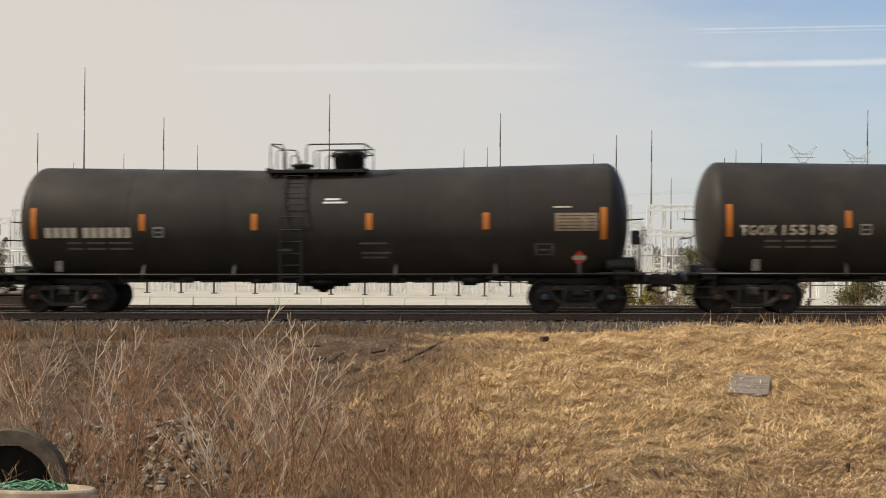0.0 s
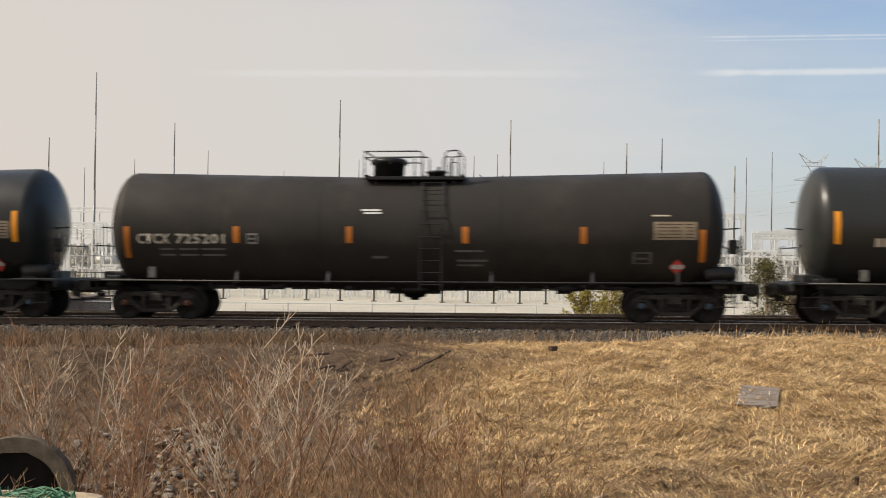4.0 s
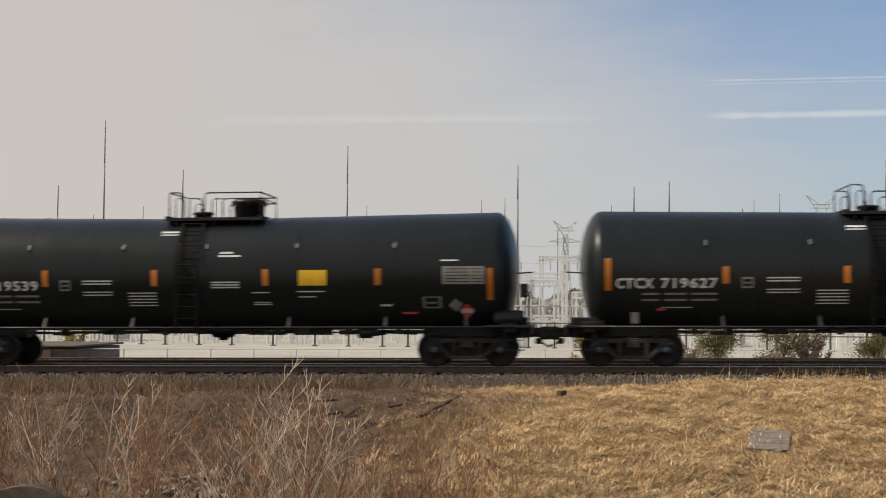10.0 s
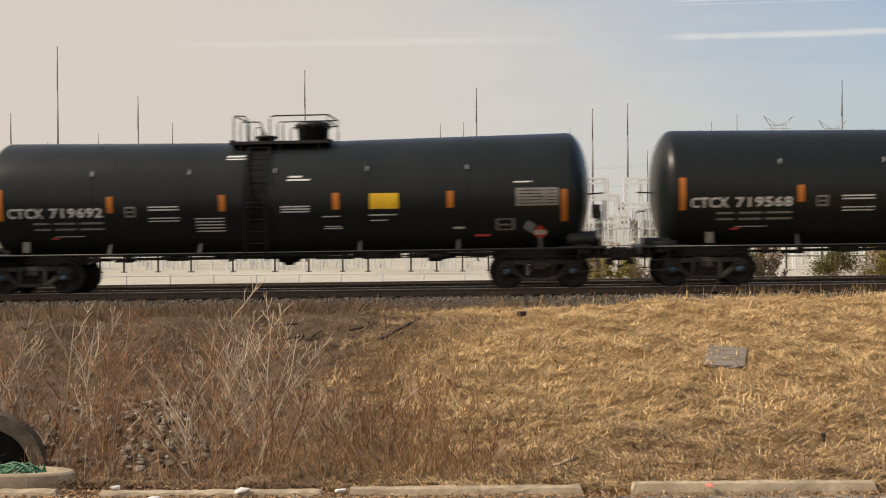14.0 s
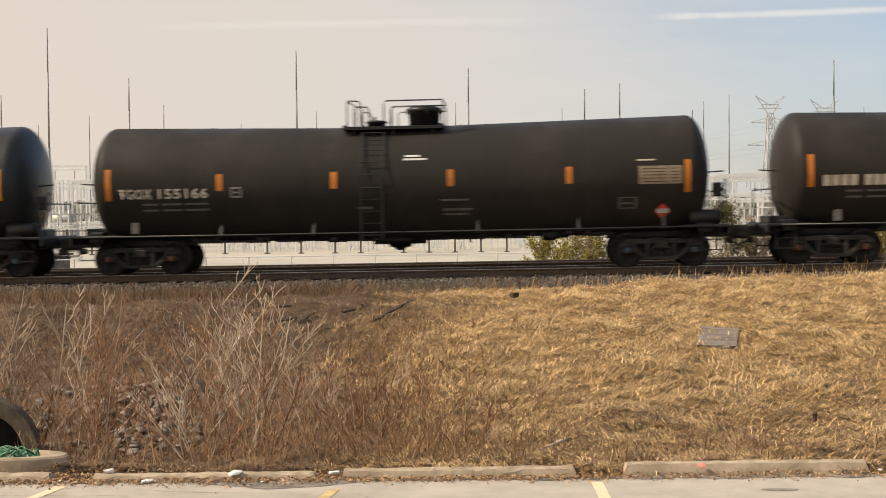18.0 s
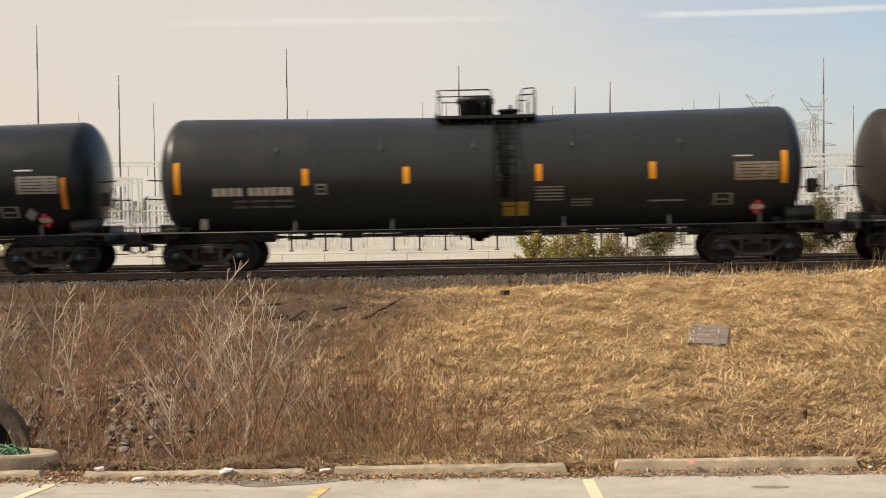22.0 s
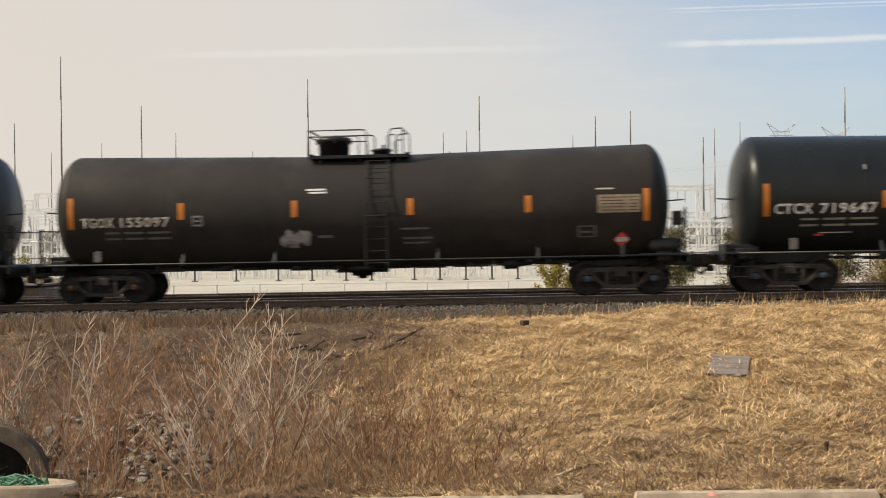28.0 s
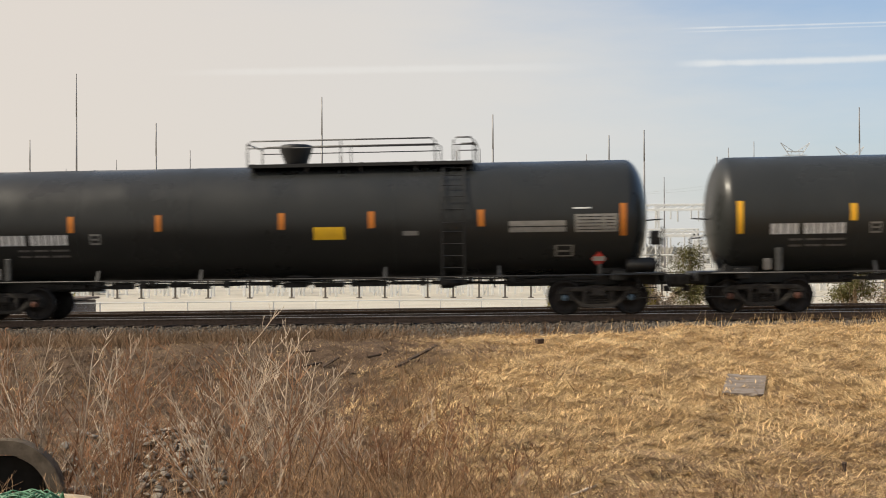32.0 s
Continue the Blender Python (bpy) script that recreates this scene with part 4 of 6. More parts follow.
def add_long_top(car, kind):
    z0 = tank_line(kind, 0) + SIZES[kind][2]
    a, b = (-1.3, 4.95) if kind == "long" else (-8.95, 8.75)

    def plat(s):
        for y in (-0.70, 0.70):
            s.box(((a + b) / 2, y, z0 - 0.05), (b - a, 0.50, 0.05), 0.01)
            s.box(((a + b) / 2, y * 1.38, z0 - 0.05), (b - a, 0.03, 0.10), 0.008)
            k = int((b - a) / 1.3)
            for i in range(k + 1):
                s.box((a + 0.1 + (b - a - 0.2) * i / k, y * 1.1, z0 - 0.14), (0.08, 0.08, 0.34), 0.01)
            if kind == "brown":
                for x in (-1.55, -0.15, 1.35):
                    s.box((x, y * 1.40, z0 - 0.28), (0.34, 0.10, 0.52), 0.03, Euler((0, 0.3, 0)).to_matrix())
    part("walkway", stored(("plat", kind), "walkway", M["black_steel"], plat), car, "long black steel roof walkway")
    mx = -0.12 if kind == "long" else 0.0

    def man(s):
        s.lathe([(z0 - 0.1, 0.30), (z0 + 0.12, 0.33), (z0 + 0.45, 0.46), (z0 + 0.56, 0.46), (z0 + 0.60, 0.40), (z0 + 0.61, 0.1)], 2, 24, (mx, 0, 0))
    part("manway", stored(("man", kind), "manway", M["black_steel"], man), car)

    def guard(s):
        t = z0 + (0.62 if kind == "brown" else 0.64)
        for y in ((-0.94, 0.94) if kind == "long" else (-0.94,)):
            for lo, hi in (((a, b - 1.05), (b - 0.55, b)) if kind == "long" else ((a, mx - 0.35), (mx + 0.35, b))):
                s.tube([(lo, y, z0), (lo, y, t - 0.08), (lo + 0.10, y, t), (hi - 0.10, y, t), (hi, y, t - 0.08), (hi, y, z0)], 0.023, 6)
                if kind == "long":
                    s.tube([(lo, y, t - 0.2), (hi, y, t - 0.2)], 0.016, 6)
                k = max(1, round((hi - lo) / 2.6))
                for i in range(1, k):
                    x = lo + (hi - lo) * i / k
                    s.tube([(x, y, z0), (x, y, t)], 0.017, 5)
        for x in (a, b) if kind == "long" else ():
            s.tube([(x, -0.94, t - 0.08), (x, 0.94, t - 0.08)], 0.022, 6)
        if kind == "brown":
            for y in (-0.94, 0.94):
                for x in (mx - 0.95, mx + 0.95):
                    s.tube([(x, y, z0), (x, y, t - 0.22), (x * 0.45, y * 0.6, t - 0.12)], 0.02, 6)
    part("guard_rail", stored(("guard", kind), "guard_rail", M["pipe_grey"], guard), car, "thin dark pipe guard rail")
    if kind == "long":
        add_ladder(car, kind, 4.40, None)
    else:
        def climb(s):
            half = SIZES[kind][0]
            for y in (-0.62, -0.22):
                s.tube([(-half - 0.66, y, 1.1), (-half - 0.66, y, 3.6), (-half - 0.20, y, 4.3)], 0.02, 6)
            for i in range(10):
                z = 1.3 + 0.28 * i
                x = -half - 0.66 + max(0, z - 3.6) * 0.65
                s.tube([(x, -0.62, z), (x, -0.22, z)], 0.013, 5)
        part("end_ladder", stored(("climb", kind), "end_ladder", M["black_steel"], climb), car, "black end ladder")


def spill(kind, x, wide):
    """A ragged run of old product over the side, widest at the top, on the tank's skin."""
    def make(s):
        rnd = random.Random(round(x * 10) + 7)
        zc, r = tank_line(kind, x), SIZES[kind][2]
        n, cols = 30, 9
        edge = [[rnd.gauss(0, 0.07), rnd.gauss(0, 0.07)] for _ in range(n + 1)]
        rows = []
        for i in range(n + 1):
            a = radians(80 - 104 * i / n)
            k = 1 - 0.6 * (i / n) ** 1.6
            lo, hi = x - wide * (0.55 * k + edge[i][0]), x + wide * (0.55 * k + edge[i][1])
            z = zc + (r + 0.003) * math.sin(a)
            rows.append([(lo + (hi - lo) * j / cols, -(r + 0.004) * math.cos(a), z + tank_line(kind, lo + (hi - lo) * j / cols) - zc) for j in range(cols + 1)])
        m = cols + 1
        s.add([p for row in rows for p in row], [(i * m + j, i * m + j + 1, (i + 1) * m + j + 1, (i + 1) * m + j) for i in range(n) for j in range(cols)], True)
    return stored(("spill", kind, x), "spill_stain", M["spill"], make)


def diamond(kind, x, z, w, h):
    def make(s):
        s.add([skin(kind, x, z - h, 0.05), skin(kind, x + w, z, 0.05), skin(kind, x, z + h, 0.05), skin(kind, x - w, z, 0.05)], [(0, 1, 2, 3)])
        s.add([skin(kind, x, z - h, 0.035), skin(kind, x + w, z, 0.035), skin(kind, x, z + h, 0.035), skin(kind, x - w, z, 0.035)], [(3, 2, 1, 0)])
    return stored(("diamond", kind, x), "placard", M["red"], make)


def add_marks(car, kind, mark, extra):
    half = SIZES[kind][0]
    tall = half - 0.13
    warm = {"dull": "orange", "satin": "deep_amber", "gloss": "orange", "long": "amber", "brown": "amber"}[kind]
    if extra.get("orange"):
        warm = "orange"
    big = 0.08 if kind in ("long", "brown") else 0.0
    rises = {"dull": (0.26, 0.2), "satin": (0.33, 0.33), "gloss": (0.24, 0.0), "long": (0.24, 0.24), "brown": (0.3, 0.3)}[kind]
    low_end, low_small = extra.get("low", (0.0, 0.0))
    rises = [q - low_end for q in rises]
    for x, rise in zip((-tall, tall), rises):
        part("reflector", decal(kind, round(x - 0.08, 3), round(x + 0.08, 3), round(1.79 + big + rise, 3), round(2.65 + big + rise, 3), warm, "reflector"), car, "tall orange reflective strip" if warm == "orange" else "tall yellow reflective strip")
    small = {"dull": (-4.73, -1.62, 1.52, 4.67), "satin": (-4.6, -1.88, 1.65, 4.65), "gloss": (-4.62, -1.52, 1.58, 4.66),
             "long": (-6.0, -4.55, -3.05, -0.27, 2.62, 5.65), "brown": (-5.15, -1.6, 0.42, 2.08, 5.7)}[kind]
    if extra.get("small"):
        small = extra["small"]
    lift = {"brown": 0.22, "long": 0.24, "dull": 0.10, "satin": 0.13, "gloss": 0.03}[kind] - low_small
    for x in small:
        part("reflector", decal(kind, round(x - 0.085, 3), round(x + 0.085, 3), 2.17 + lift, 2.62 + lift, warm, "reflector"), car)
    ink = "dusty_white" if kind in ("dull", "brown", "satin") else "white"
    if extra.get("ink"):
        ink = extra["ink"]
    x0 = {"dull": -7.5, "satin": -7.15, "gloss": -7.48, "long": -8.15, "brown": -7.85}[kind]
    wide = {"dull": 2.45, "satin": 2.2, "gloss": 2.65, "long": 1.95, "brown": 2.15}[kind]
    if kind == "satin":
        z, h = 2.05, 0.22
    else:
        z, h = 2.08, 0.28
    if mark:
        word, digits = mark.split()
        cut = 0.375 if len(digits) > 5 else 0.44
        part("lettering", lettering(kind, word, x0, x0 + wide * cut, z, h, ink), car, "stencilled reporting mark")
        part("lettering", lettering(kind, digits, x0 + wide * (cut + 0.07), x0 + wide, z, h, ink), car, "stencilled car number")
    else:
        part("lettering", blocks(kind, x0, x0 + wide * 0.385, z, h, (4,), ink, "mark"), car, "stencilled reporting mark, unreadable")
        part("lettering", blocks(kind, x0 + wide * 0.44, x0 + wide, z, h, (6,), ink, "digits"), car, "stencilled car number, unreadable")
    low = "faded" if kind == "dull" else ink
    add_bars(car, kind, [(x0 + wide * a, x0 + wide * b, z - d, 0.055) for d in (0.17, 0.33) for a, b in ((0.26, 0.43), (0.48, 0.70), (0.74, 1.0))], "faded" if kind != "gloss" else "panel_grey", "weights")
    add_bars(car, kind, [(x0 + wide + 0.62, x0 + wide + 0.92, z, 0.05), (x0 + wide + 0.62, x0 + wide + 0.92, z + 0.24, 0.05), (x0 + wide + 0.62, x0 + wide + 0.66, z + 0.055, 0.18), (x0 + wide + 0.88, x0 + wide + 0.92, z + 0.055, 0.18), (x0 + wide + 0.69, x0 + wide + 0.85, z + 0.12, 0.045)], "panel_grey", "box", "small stencilled box")
    # data panel and what stands beside it
    xr = tall - 0.10
    panel = "panel_grey" if kind not in ("dull", "satin") else "panel_brown"
    part("data_panel", decal(kind, round(xr - 1.18, 3), round(xr - 0.05, 3), 2.22, 2.70, panel, "data_panel"), car, "pale stencilled data panel")
    add_bars(car, kind, [(xr - 1.10, xr - 0.42 - 0.07 * (k % 2), 2.275 + 0.085 * k, 0.022) for k in range(5)] + [(xr - 0.36, xr - 0.12, 2.275 + 0.085 * k, 0.022) for k in range(5)], "black_steel" if kind != "dull" else "old_board", "panel_lines")
    add_bars(car, kind, [(xr - 1.22, xr - 0.75, 2.84, 0.04)], ink, "top_line")
    add_bars(car, kind, [(xr - 1.72, xr - 1.22, 1.58, 0.03), (xr - 1.72, xr - 1.22, 1.86, 0.03), (xr - 1.72, xr - 1.66, 1.58, 0.3), (xr - 1.28, xr - 1.22, 1.58, 0.3), (xr - 1.62, xr - 1.34, 1.70, 0.05)], "faded" if kind == "dull" else "panel_grey", "test_box")
    px = round(tall - 0.64, 3)
    part("placard", diamond(kind, px, 1.50, 0.21, 0.21), car, "red diamond hazard placard")
    part("placard_band", decal(kind, round(px - 0.16, 3), round(px + 0.16, 3), 1.445, 1.565, "white", "placard_band", 0.06), car, "white band on the placard")
    part("placard_post", stored(("post", kind), "placard_post", M["pipe_grey"], lambda s: s.box((px, -1.50, 1.20), (0.09, 0.03, 0.34), 0.006)), car)
    part("route_board", stored(("route", kind), "route_board", M["faded"], lambda s: s.box((-tall + 0.70, -1.47, 1.30), (0.20, 0.03, 0.30), 0.006)), car, "small pale route card board")
    if kind in ("gloss", "satin"):
        # small blocks that stand for glints on the weld seams, dimmer on satin cars
        for k in (-0.655, -0.31, -0.01, 0.31, 0.655):
            x = round(k * half, 3)
            part("lifting_lug", stored(("glint", kind, x), "lifting_lug", M["glint" if kind == "gloss" else "plate"], lambda s: s.box(skin(kind, x, 3.28, 0.015), (0.055, 0.03, 0.17), 0.015, Euler((-0.58, 0, 0)).to_matrix())), car, "small block standing for a glint on a weld seam")
    if kind in ("gloss", "satin"):
        spot = TOPS[kind][9] * (-1 if extra.get("flip") else 1)
        part("spill_stain", spill(kind, spot, 0.62 if kind == "gloss" else 0.44), car, "dark dried residue run down behind the ladder")
    if kind == "gloss":
        part("blank_plate", stored(("blank", kind), "blank_plate", M["plate"], lambda s: s.box((px - 0.27, -1.50, 1.66), (0.26, 0.02, 0.26), 0.006, Euler((0, 0.6, 0)).to_matrix())), car, "tilted dark blank placard plate")
        part("warning_panel", decal(kind, 2.50, 3.27, 2.20, 2.62, "yellow", "warning_panel"), car, "bright yellow painted panel")
        rows = [(-3.55, -2.72, z, 0.035) for z in (2.33, 2.25)] + [(-3.55, -2.72, z, 0.03) for z in (2.03, 1.95)]
        rows += [(-2.27, -1.48, 1.66 + 0.085 * k, 0.03) for k in range(5)]
        rows += [(0.08, 0.86, 2.14 + 0.07 * k, 0.035) for k in range(3)]
        rows += [(1.22, 1.68, 2.0, 0.03), (1.24, 1.72, 1.68, 0.03), (1.24, 1.7, 1.74, 0.02), (2.45, 3.2, 2.02, 0.035), (2.5, 2.95, 1.88, 0.03), (4.72, 5.02, 1.63, 0.06)]
        add_bars(car, kind, rows, "white", "notes")
        add_bars(car, kind, [(0.30, 0.66, 3.08, 0.05), (0.26, 0.88, 2.99, 0.05), (-1.45, -0.94, 3.68, 0.05), (-1.45, -0.94, 3.61, 0.03)], "white", "upper")
        add_bars(car, kind, [(5.3, 5.7, 1.42, 0.06), (-6.38, -6.18, 1.50, 0.05)], "red", "red_note")
        add_bars(car, kind, [(-6.28, -5.45, 1.57, 0.02)], "white", "red_note_line")
    elif kind == "satin":
        part("warning_panel", decal(kind, 0.68, 1.36, 1.38, 1.76, "ochre", "warning_panel"), car, "dirty yellow painted panel")
        rows = [(1.56, 2.30, 1.78 + 0.085 * k, 0.035) for k in range(5)] + [(2.5, 3.05, 1.62 + 0.08 * k, 0.03) for k in range(3)] + [(4.55, 5.5, 1.70, 0.045)]
        add_bars(car, kind, rows, "panel_grey", "notes")
    elif kind == "dull":
        add_bars(car, kind, [(-1.30, -0.78, 2.98, 0.05), (-1.22, -0.75, 2.90, 0.045)] if extra.get("flip") else [(0.30, 0.70, 3.08, 0.05), (0.26, 0.88, 2.99, 0.05)], "white", ("upper", bool(extra.get("flip"))))
        add_bars(car, kind, [(1.25, 2.0, 1.88, 0.05), (1.3, 2.1, 1.62, 0.06), (1.3, 2.0, 1.50, 0.05), (-1.0, -0.6, 1.70, 0.07)], "faded", "notes")
    else:
        yx = (0.62, 1.46) if kind == "long" else (3.9, 4.75)
        part("warning_panel", decal(kind, yx[0], yx[1], 2.12 if kind == "long" else 1.72, 2.46 if kind == "long" else 1.95, "yellow" if kind == "long" else "ochre", "warning_panel"), car, "yellow painted panel")
        if kind == "long" and not extra.get("orange"):
            part("repainted_patch", decal(kind, 6.42, 7.08, 2.52, 2.94, "olive_patch", "repainted_patch"), car, "dull olive overpainted patch")
            add_bars(car, kind, [(7.55, 7.95, 1.92, 0.07), (8.45, 8.75, 1.72, 0.05)], "dull_red", "red_note")
        if kind == "long":
            add_bars(car, kind, [(3.05, 3.45, 2.20, 0.12)], "panel_grey", "notes")
            add_bars(car, kind, [(5.9, 7.4, 2.40, 0.14) if extra.get("orange") else (7.15, 8.75, 2.71, 0.15), (5.9, 7.4, 2.24, 0.13) if extra.get("orange") else (7.25, 8.3, 2.89, 0.13)], "white" if not extra.get("orange") else "panel_grey", ("title", bool(extra.get("orange"))))
        else:
            add_bars(car, kind, [(-1.36, -1.02, 2.70 + 0.07 * k, 0.04) for k in range(3)], "white", "notes")
            add_bars(car, kind, [(6.9, 8.6, 2.82, 0.10), (6.4, 7.55, 2.16, 0.12), (5.8, 6.5, 1.92, 0.06)], "panel_grey", "title")
    if kind in ("long", "brown"):
        part("lamp_box", stored(("lampbox", kind), "tool_box", M["plate"], lambda s: s.box((-tall + 1.0, -1.46, 1.42), (0.16, 0.10, 0.62), 0.02)), car)
    for seed, gx0, gx1, gz0, gz1, count, width, mat in extra.get("graffiti", ()):
        part("graffiti", strokes(kind, seed, gx0, gx1, gz0, gz1, count, width, mat), car, "blurred spray-painted graffiti")


LABELS = {"dull": "dull brown-black tank car with orange reflectors and dusty stencils", "satin": "satin black tank car with yellow reflectors and a dirty yellow panel",
          "gloss": "shiny blue-black tank car with a bright yellow panel", "long": "long black tank car with a roof walkway and yellow reflectors",
          "brown": "long weathered brown-black tank car with a full-length roof railing"}


def build_car(kind, flip, mark, extra):
    car = thing("tank_car", extra.get("label", LABELS[kind]), "tank car", "cars of the freight train")
    part("tank", build_shell(kind), car)
    for k in (-0.655, -0.31, 0.31, 0.655):
        part("weld_seam", seam_mesh(kind, round(k * SIZES[kind][0], 3)), car)
    add_underframe(car, kind)
    if kind in ("long", "brown"):
        add_long_top(car, kind)
    else:
        add_top(car, kind, flip)
    add_marks(car, kind, mark, dict(extra, flip=flip))
    return car


# kind, manway towards the rear, reporting mark, middle of the car along the line at the start, what sets it apart
TRAIN = [
    ("dull", 0, "TGOX 155198", 12.5, {}),
    ("dull", 0, "", -6.36, {}),
    ("gloss", 0, "CTCX 719675", -25.15, {}),
    ("satin", 0, "", -44.01, {}),
    ("dull", 1, "CTCX 725201", -63.35, {"low": (0.36, 0.16)}),
    ("satin", 0, "", -82.41, {}),
    ("dull", 1, "TGOX 155104", -101.49, {"ink": "white", "label": "dull brown-black tank car with pale spray-painted graffiti",
      "graffiti": ((3, 2.0, 3.55, 1.85, 2.20, 11, 0.032, "graf_white"), (4, 2.55, 2.85, 2.25, 2.50, 3, 0.035, "graf_white"), (5, 5.0, 6.0, 1.45, 2.15, 7, 0.045, "graf_white"), (6, 5.2, 5.9, 2.0, 2.45, 4, 0.05, "graf_white"))}),
    ("satin", 0, "", -120.6, {}),
    ("gloss", 0, "CTCX 719627", -139.55, {}),
    ("gloss", 0, "CTCX 719539", -158.06, {}),
    ("satin", 1, "", -176.95, {}),
    ("gloss", 0, "CTCX 719568", -195.83, {}),
    ("gloss", 0, "CTCX 719692", -214.33, {}),
    ("gloss", 0, "CTCX 719640", -232.87, {}),
    ("dull", 1, "", -251.52, {}),
    ("dull", 0, "TGOX 155166", -270.3, {"ink": "dusty_white"}),
    ("satin", 0, "", -289.23, {}),
    ("dull", 0, "", -308.2, {"label": "dull brown-black tank car with pale green graffiti",
      "graffiti": ((11, -3.6, -0.2, 1.45, 2.35, 15, 0.05, "graf_green"), (12, -3.9, -0.4, 1.75, 2.25, 9, 0.03, "graf_green"))}),
    ("satin", 1, "", -327.16, {}),
    ("gloss", 0, "CTCX 719553", -346.07, {}),
    ("gloss", 1, "CTCX 719486", -364.76, {}),
    ("gloss", 1, "CTCX 719620", -383.13, {}),
    ("gloss", 0, "CTCX 719647", -401.37, {}),
    ("dull", 1, "TGOX 155097", -419.98, {"graffiti": ((21, -2.0, -1.25, 1.48, 1.90, 9, 0.05, "graf_white"),)}),
    ("brown", 0, "CGTX 65140", -439.63, {"ink": "white"}),
    ("long", 0, "", -460.54, {}),
    ("long", 0, "", -481.43, {"orange": True, "small": (-6.1, -3.65, -0.25, 2.2, 5.15), "label": "long dull black tank car with a roof walkway and orange reflectors"}),
]


def motions():
    """The train rolls to the right at one steady speed, and each wheel turns while its car is near."""
    turn = SPEED / 0.457
    for car, middle in CARS:
        rows = []
        for t in (0.0, 8.0, 16.0, 24.0, SECONDS):
            x = middle + SPEED * t
            rows.append((t, pose(*on_track(x, TRACK_Y, 0), 0, -TILT, 0)))
        walk(car, rows)
    starts = dict(CARS)
    for w, car, home in WHEELS:
        x = starts[car] + home.x
        lo, hi = max(0.0, (-24.0 - x) / SPEED), min(SECONDS, (20.0 - x) / SPEED)
        first, last = frame(lo), frame(hi)
        rows = []
        if first > 1:
            rows.append((0.0, (first - 1) / FPS))
        rows += [((k - 1) / FPS, (k - 1) / FPS) for k in range(first, last + 1)]
        if last < frame(SECONDS):
            rows.append((SECONDS, (last - 1) / FPS))
        walk(w, [(t, Matrix.Translation(home) @ Matrix.Rotation(turn * at, 4, "Y")) for t, at in rows])

# ---------------------------------------------------------------- beyond the track


def build_yard():
    s = Shape()
    s.add([(-700, 60, -1.16), (700, 60, -1.16), (2600, 3000, -1.16), (-2600, 3000, -1.16)], [(0, 1, 2, 3)])
    thing("gravel_yard", "pale crushed-limestone yard of the substation", "gravel yard", kind="structure", me=s.mesh("gravel_yard", M["yard"]))


build_yard()


def build_chain_fence():
    fence = thing("chain_link_fence", "low galvanised chain-link fence with thin posts", "fence")
    ax, ay, bx, by = -24.0, 61.0, 30.0, 73.0
    n = 26
    post = stored("fence_post", "post", M["galv"], lambda s: s.tube([(0, 0, -1.3), (0, 0, 0.42), (0, 0, 0.44)], 0.035, 6))
    for i in range(n + 1):
        k = i / n
        part("post", post, fence, "", pose(ax + (bx - ax) * k, ay + (by - ay) * k, 0))
    top = Shape().tube([(ax, ay, 0.40), ((ax + bx) / 2, (ay + by) / 2, 0.41), (bx, by, 0.42)], 0.026, 5)
    part("top_rail", top.mesh("top_rail", M["galv"]), fence)
    wires = Shape()
    m = 340
    for i in range(m):
        k = i / m
        x, y = ax + (bx - ax) * k, ay + (by - ay) * k
        for d in (-1, 1):
            x2, y2 = x + d * 1.0 * 0.97, y + d * 1.0 * 0.21
            wires.tube([(x, y, -0.6), (x2, y2, 0.40)], 0.0025, 3, cap=False)
    ob = part("mesh_wire", wires.mesh("mesh_wire", M["galv"], False), fence, "thin diamond mesh")
    ob["kind"] = "stuff"


build_chain_fence()


def build_low_building():
    b = thing("low_building", "low brown block building with a pale flat roof edge", "building", me=None, m=pose(-28.4, 62, -1.3))
    part("wall", Shape().box((0, 0, 0.85), (10.0, 6.0, 1.85), 0.03).mesh("wall", M["brick"]), b)
    part("roof", Shape().box((0, 0, 1.88), (10.3, 6.3, 0.10), 0.03).mesh("roof", M["brick"]), b)
    for x in (-3.6, -1.2, 1.2, 3.6):
        part("pilaster", stored("pilaster", "pilaster", M["brick"], lambda s: s.box((0, -3.06, 0.85), (0.4, 0.12, 1.66), 0.01)), b, "", pose(x, 0, 0))


build_low_building()


def build_palisade():
    """Dark steel posts with rails round the switchyard."""
    fence = thing("steel_fence", "dark steel post-and-rail fence round the substation", "fence")
    post = stored("yard_post", "post", M["rust_post"], lambda s: s.box((0, 0, 0.05), (0.16, 0.16, 2.5), 0.01).box((0, 0, -1.13), (0.5, 0.4, 0.12), 0.02))
    rnd = random.Random(5)
    x = -62.0
    while x < 62:
        part("post", post, fence, "", pose(x, 118 + rnd.uniform(-0.2, 0.2), 0))
        x += rnd.choice((2.4, 3.2, 4.0))
    for z in (0.15, 0.62, 1.15):
        part("fence_rail", stored(("fence_rail", z), "fence_rail", M["rust_post"], lambda s: s.box((0, 118, z), (126, 0.08, 0.10), 0.01)), fence)


build_palisade()


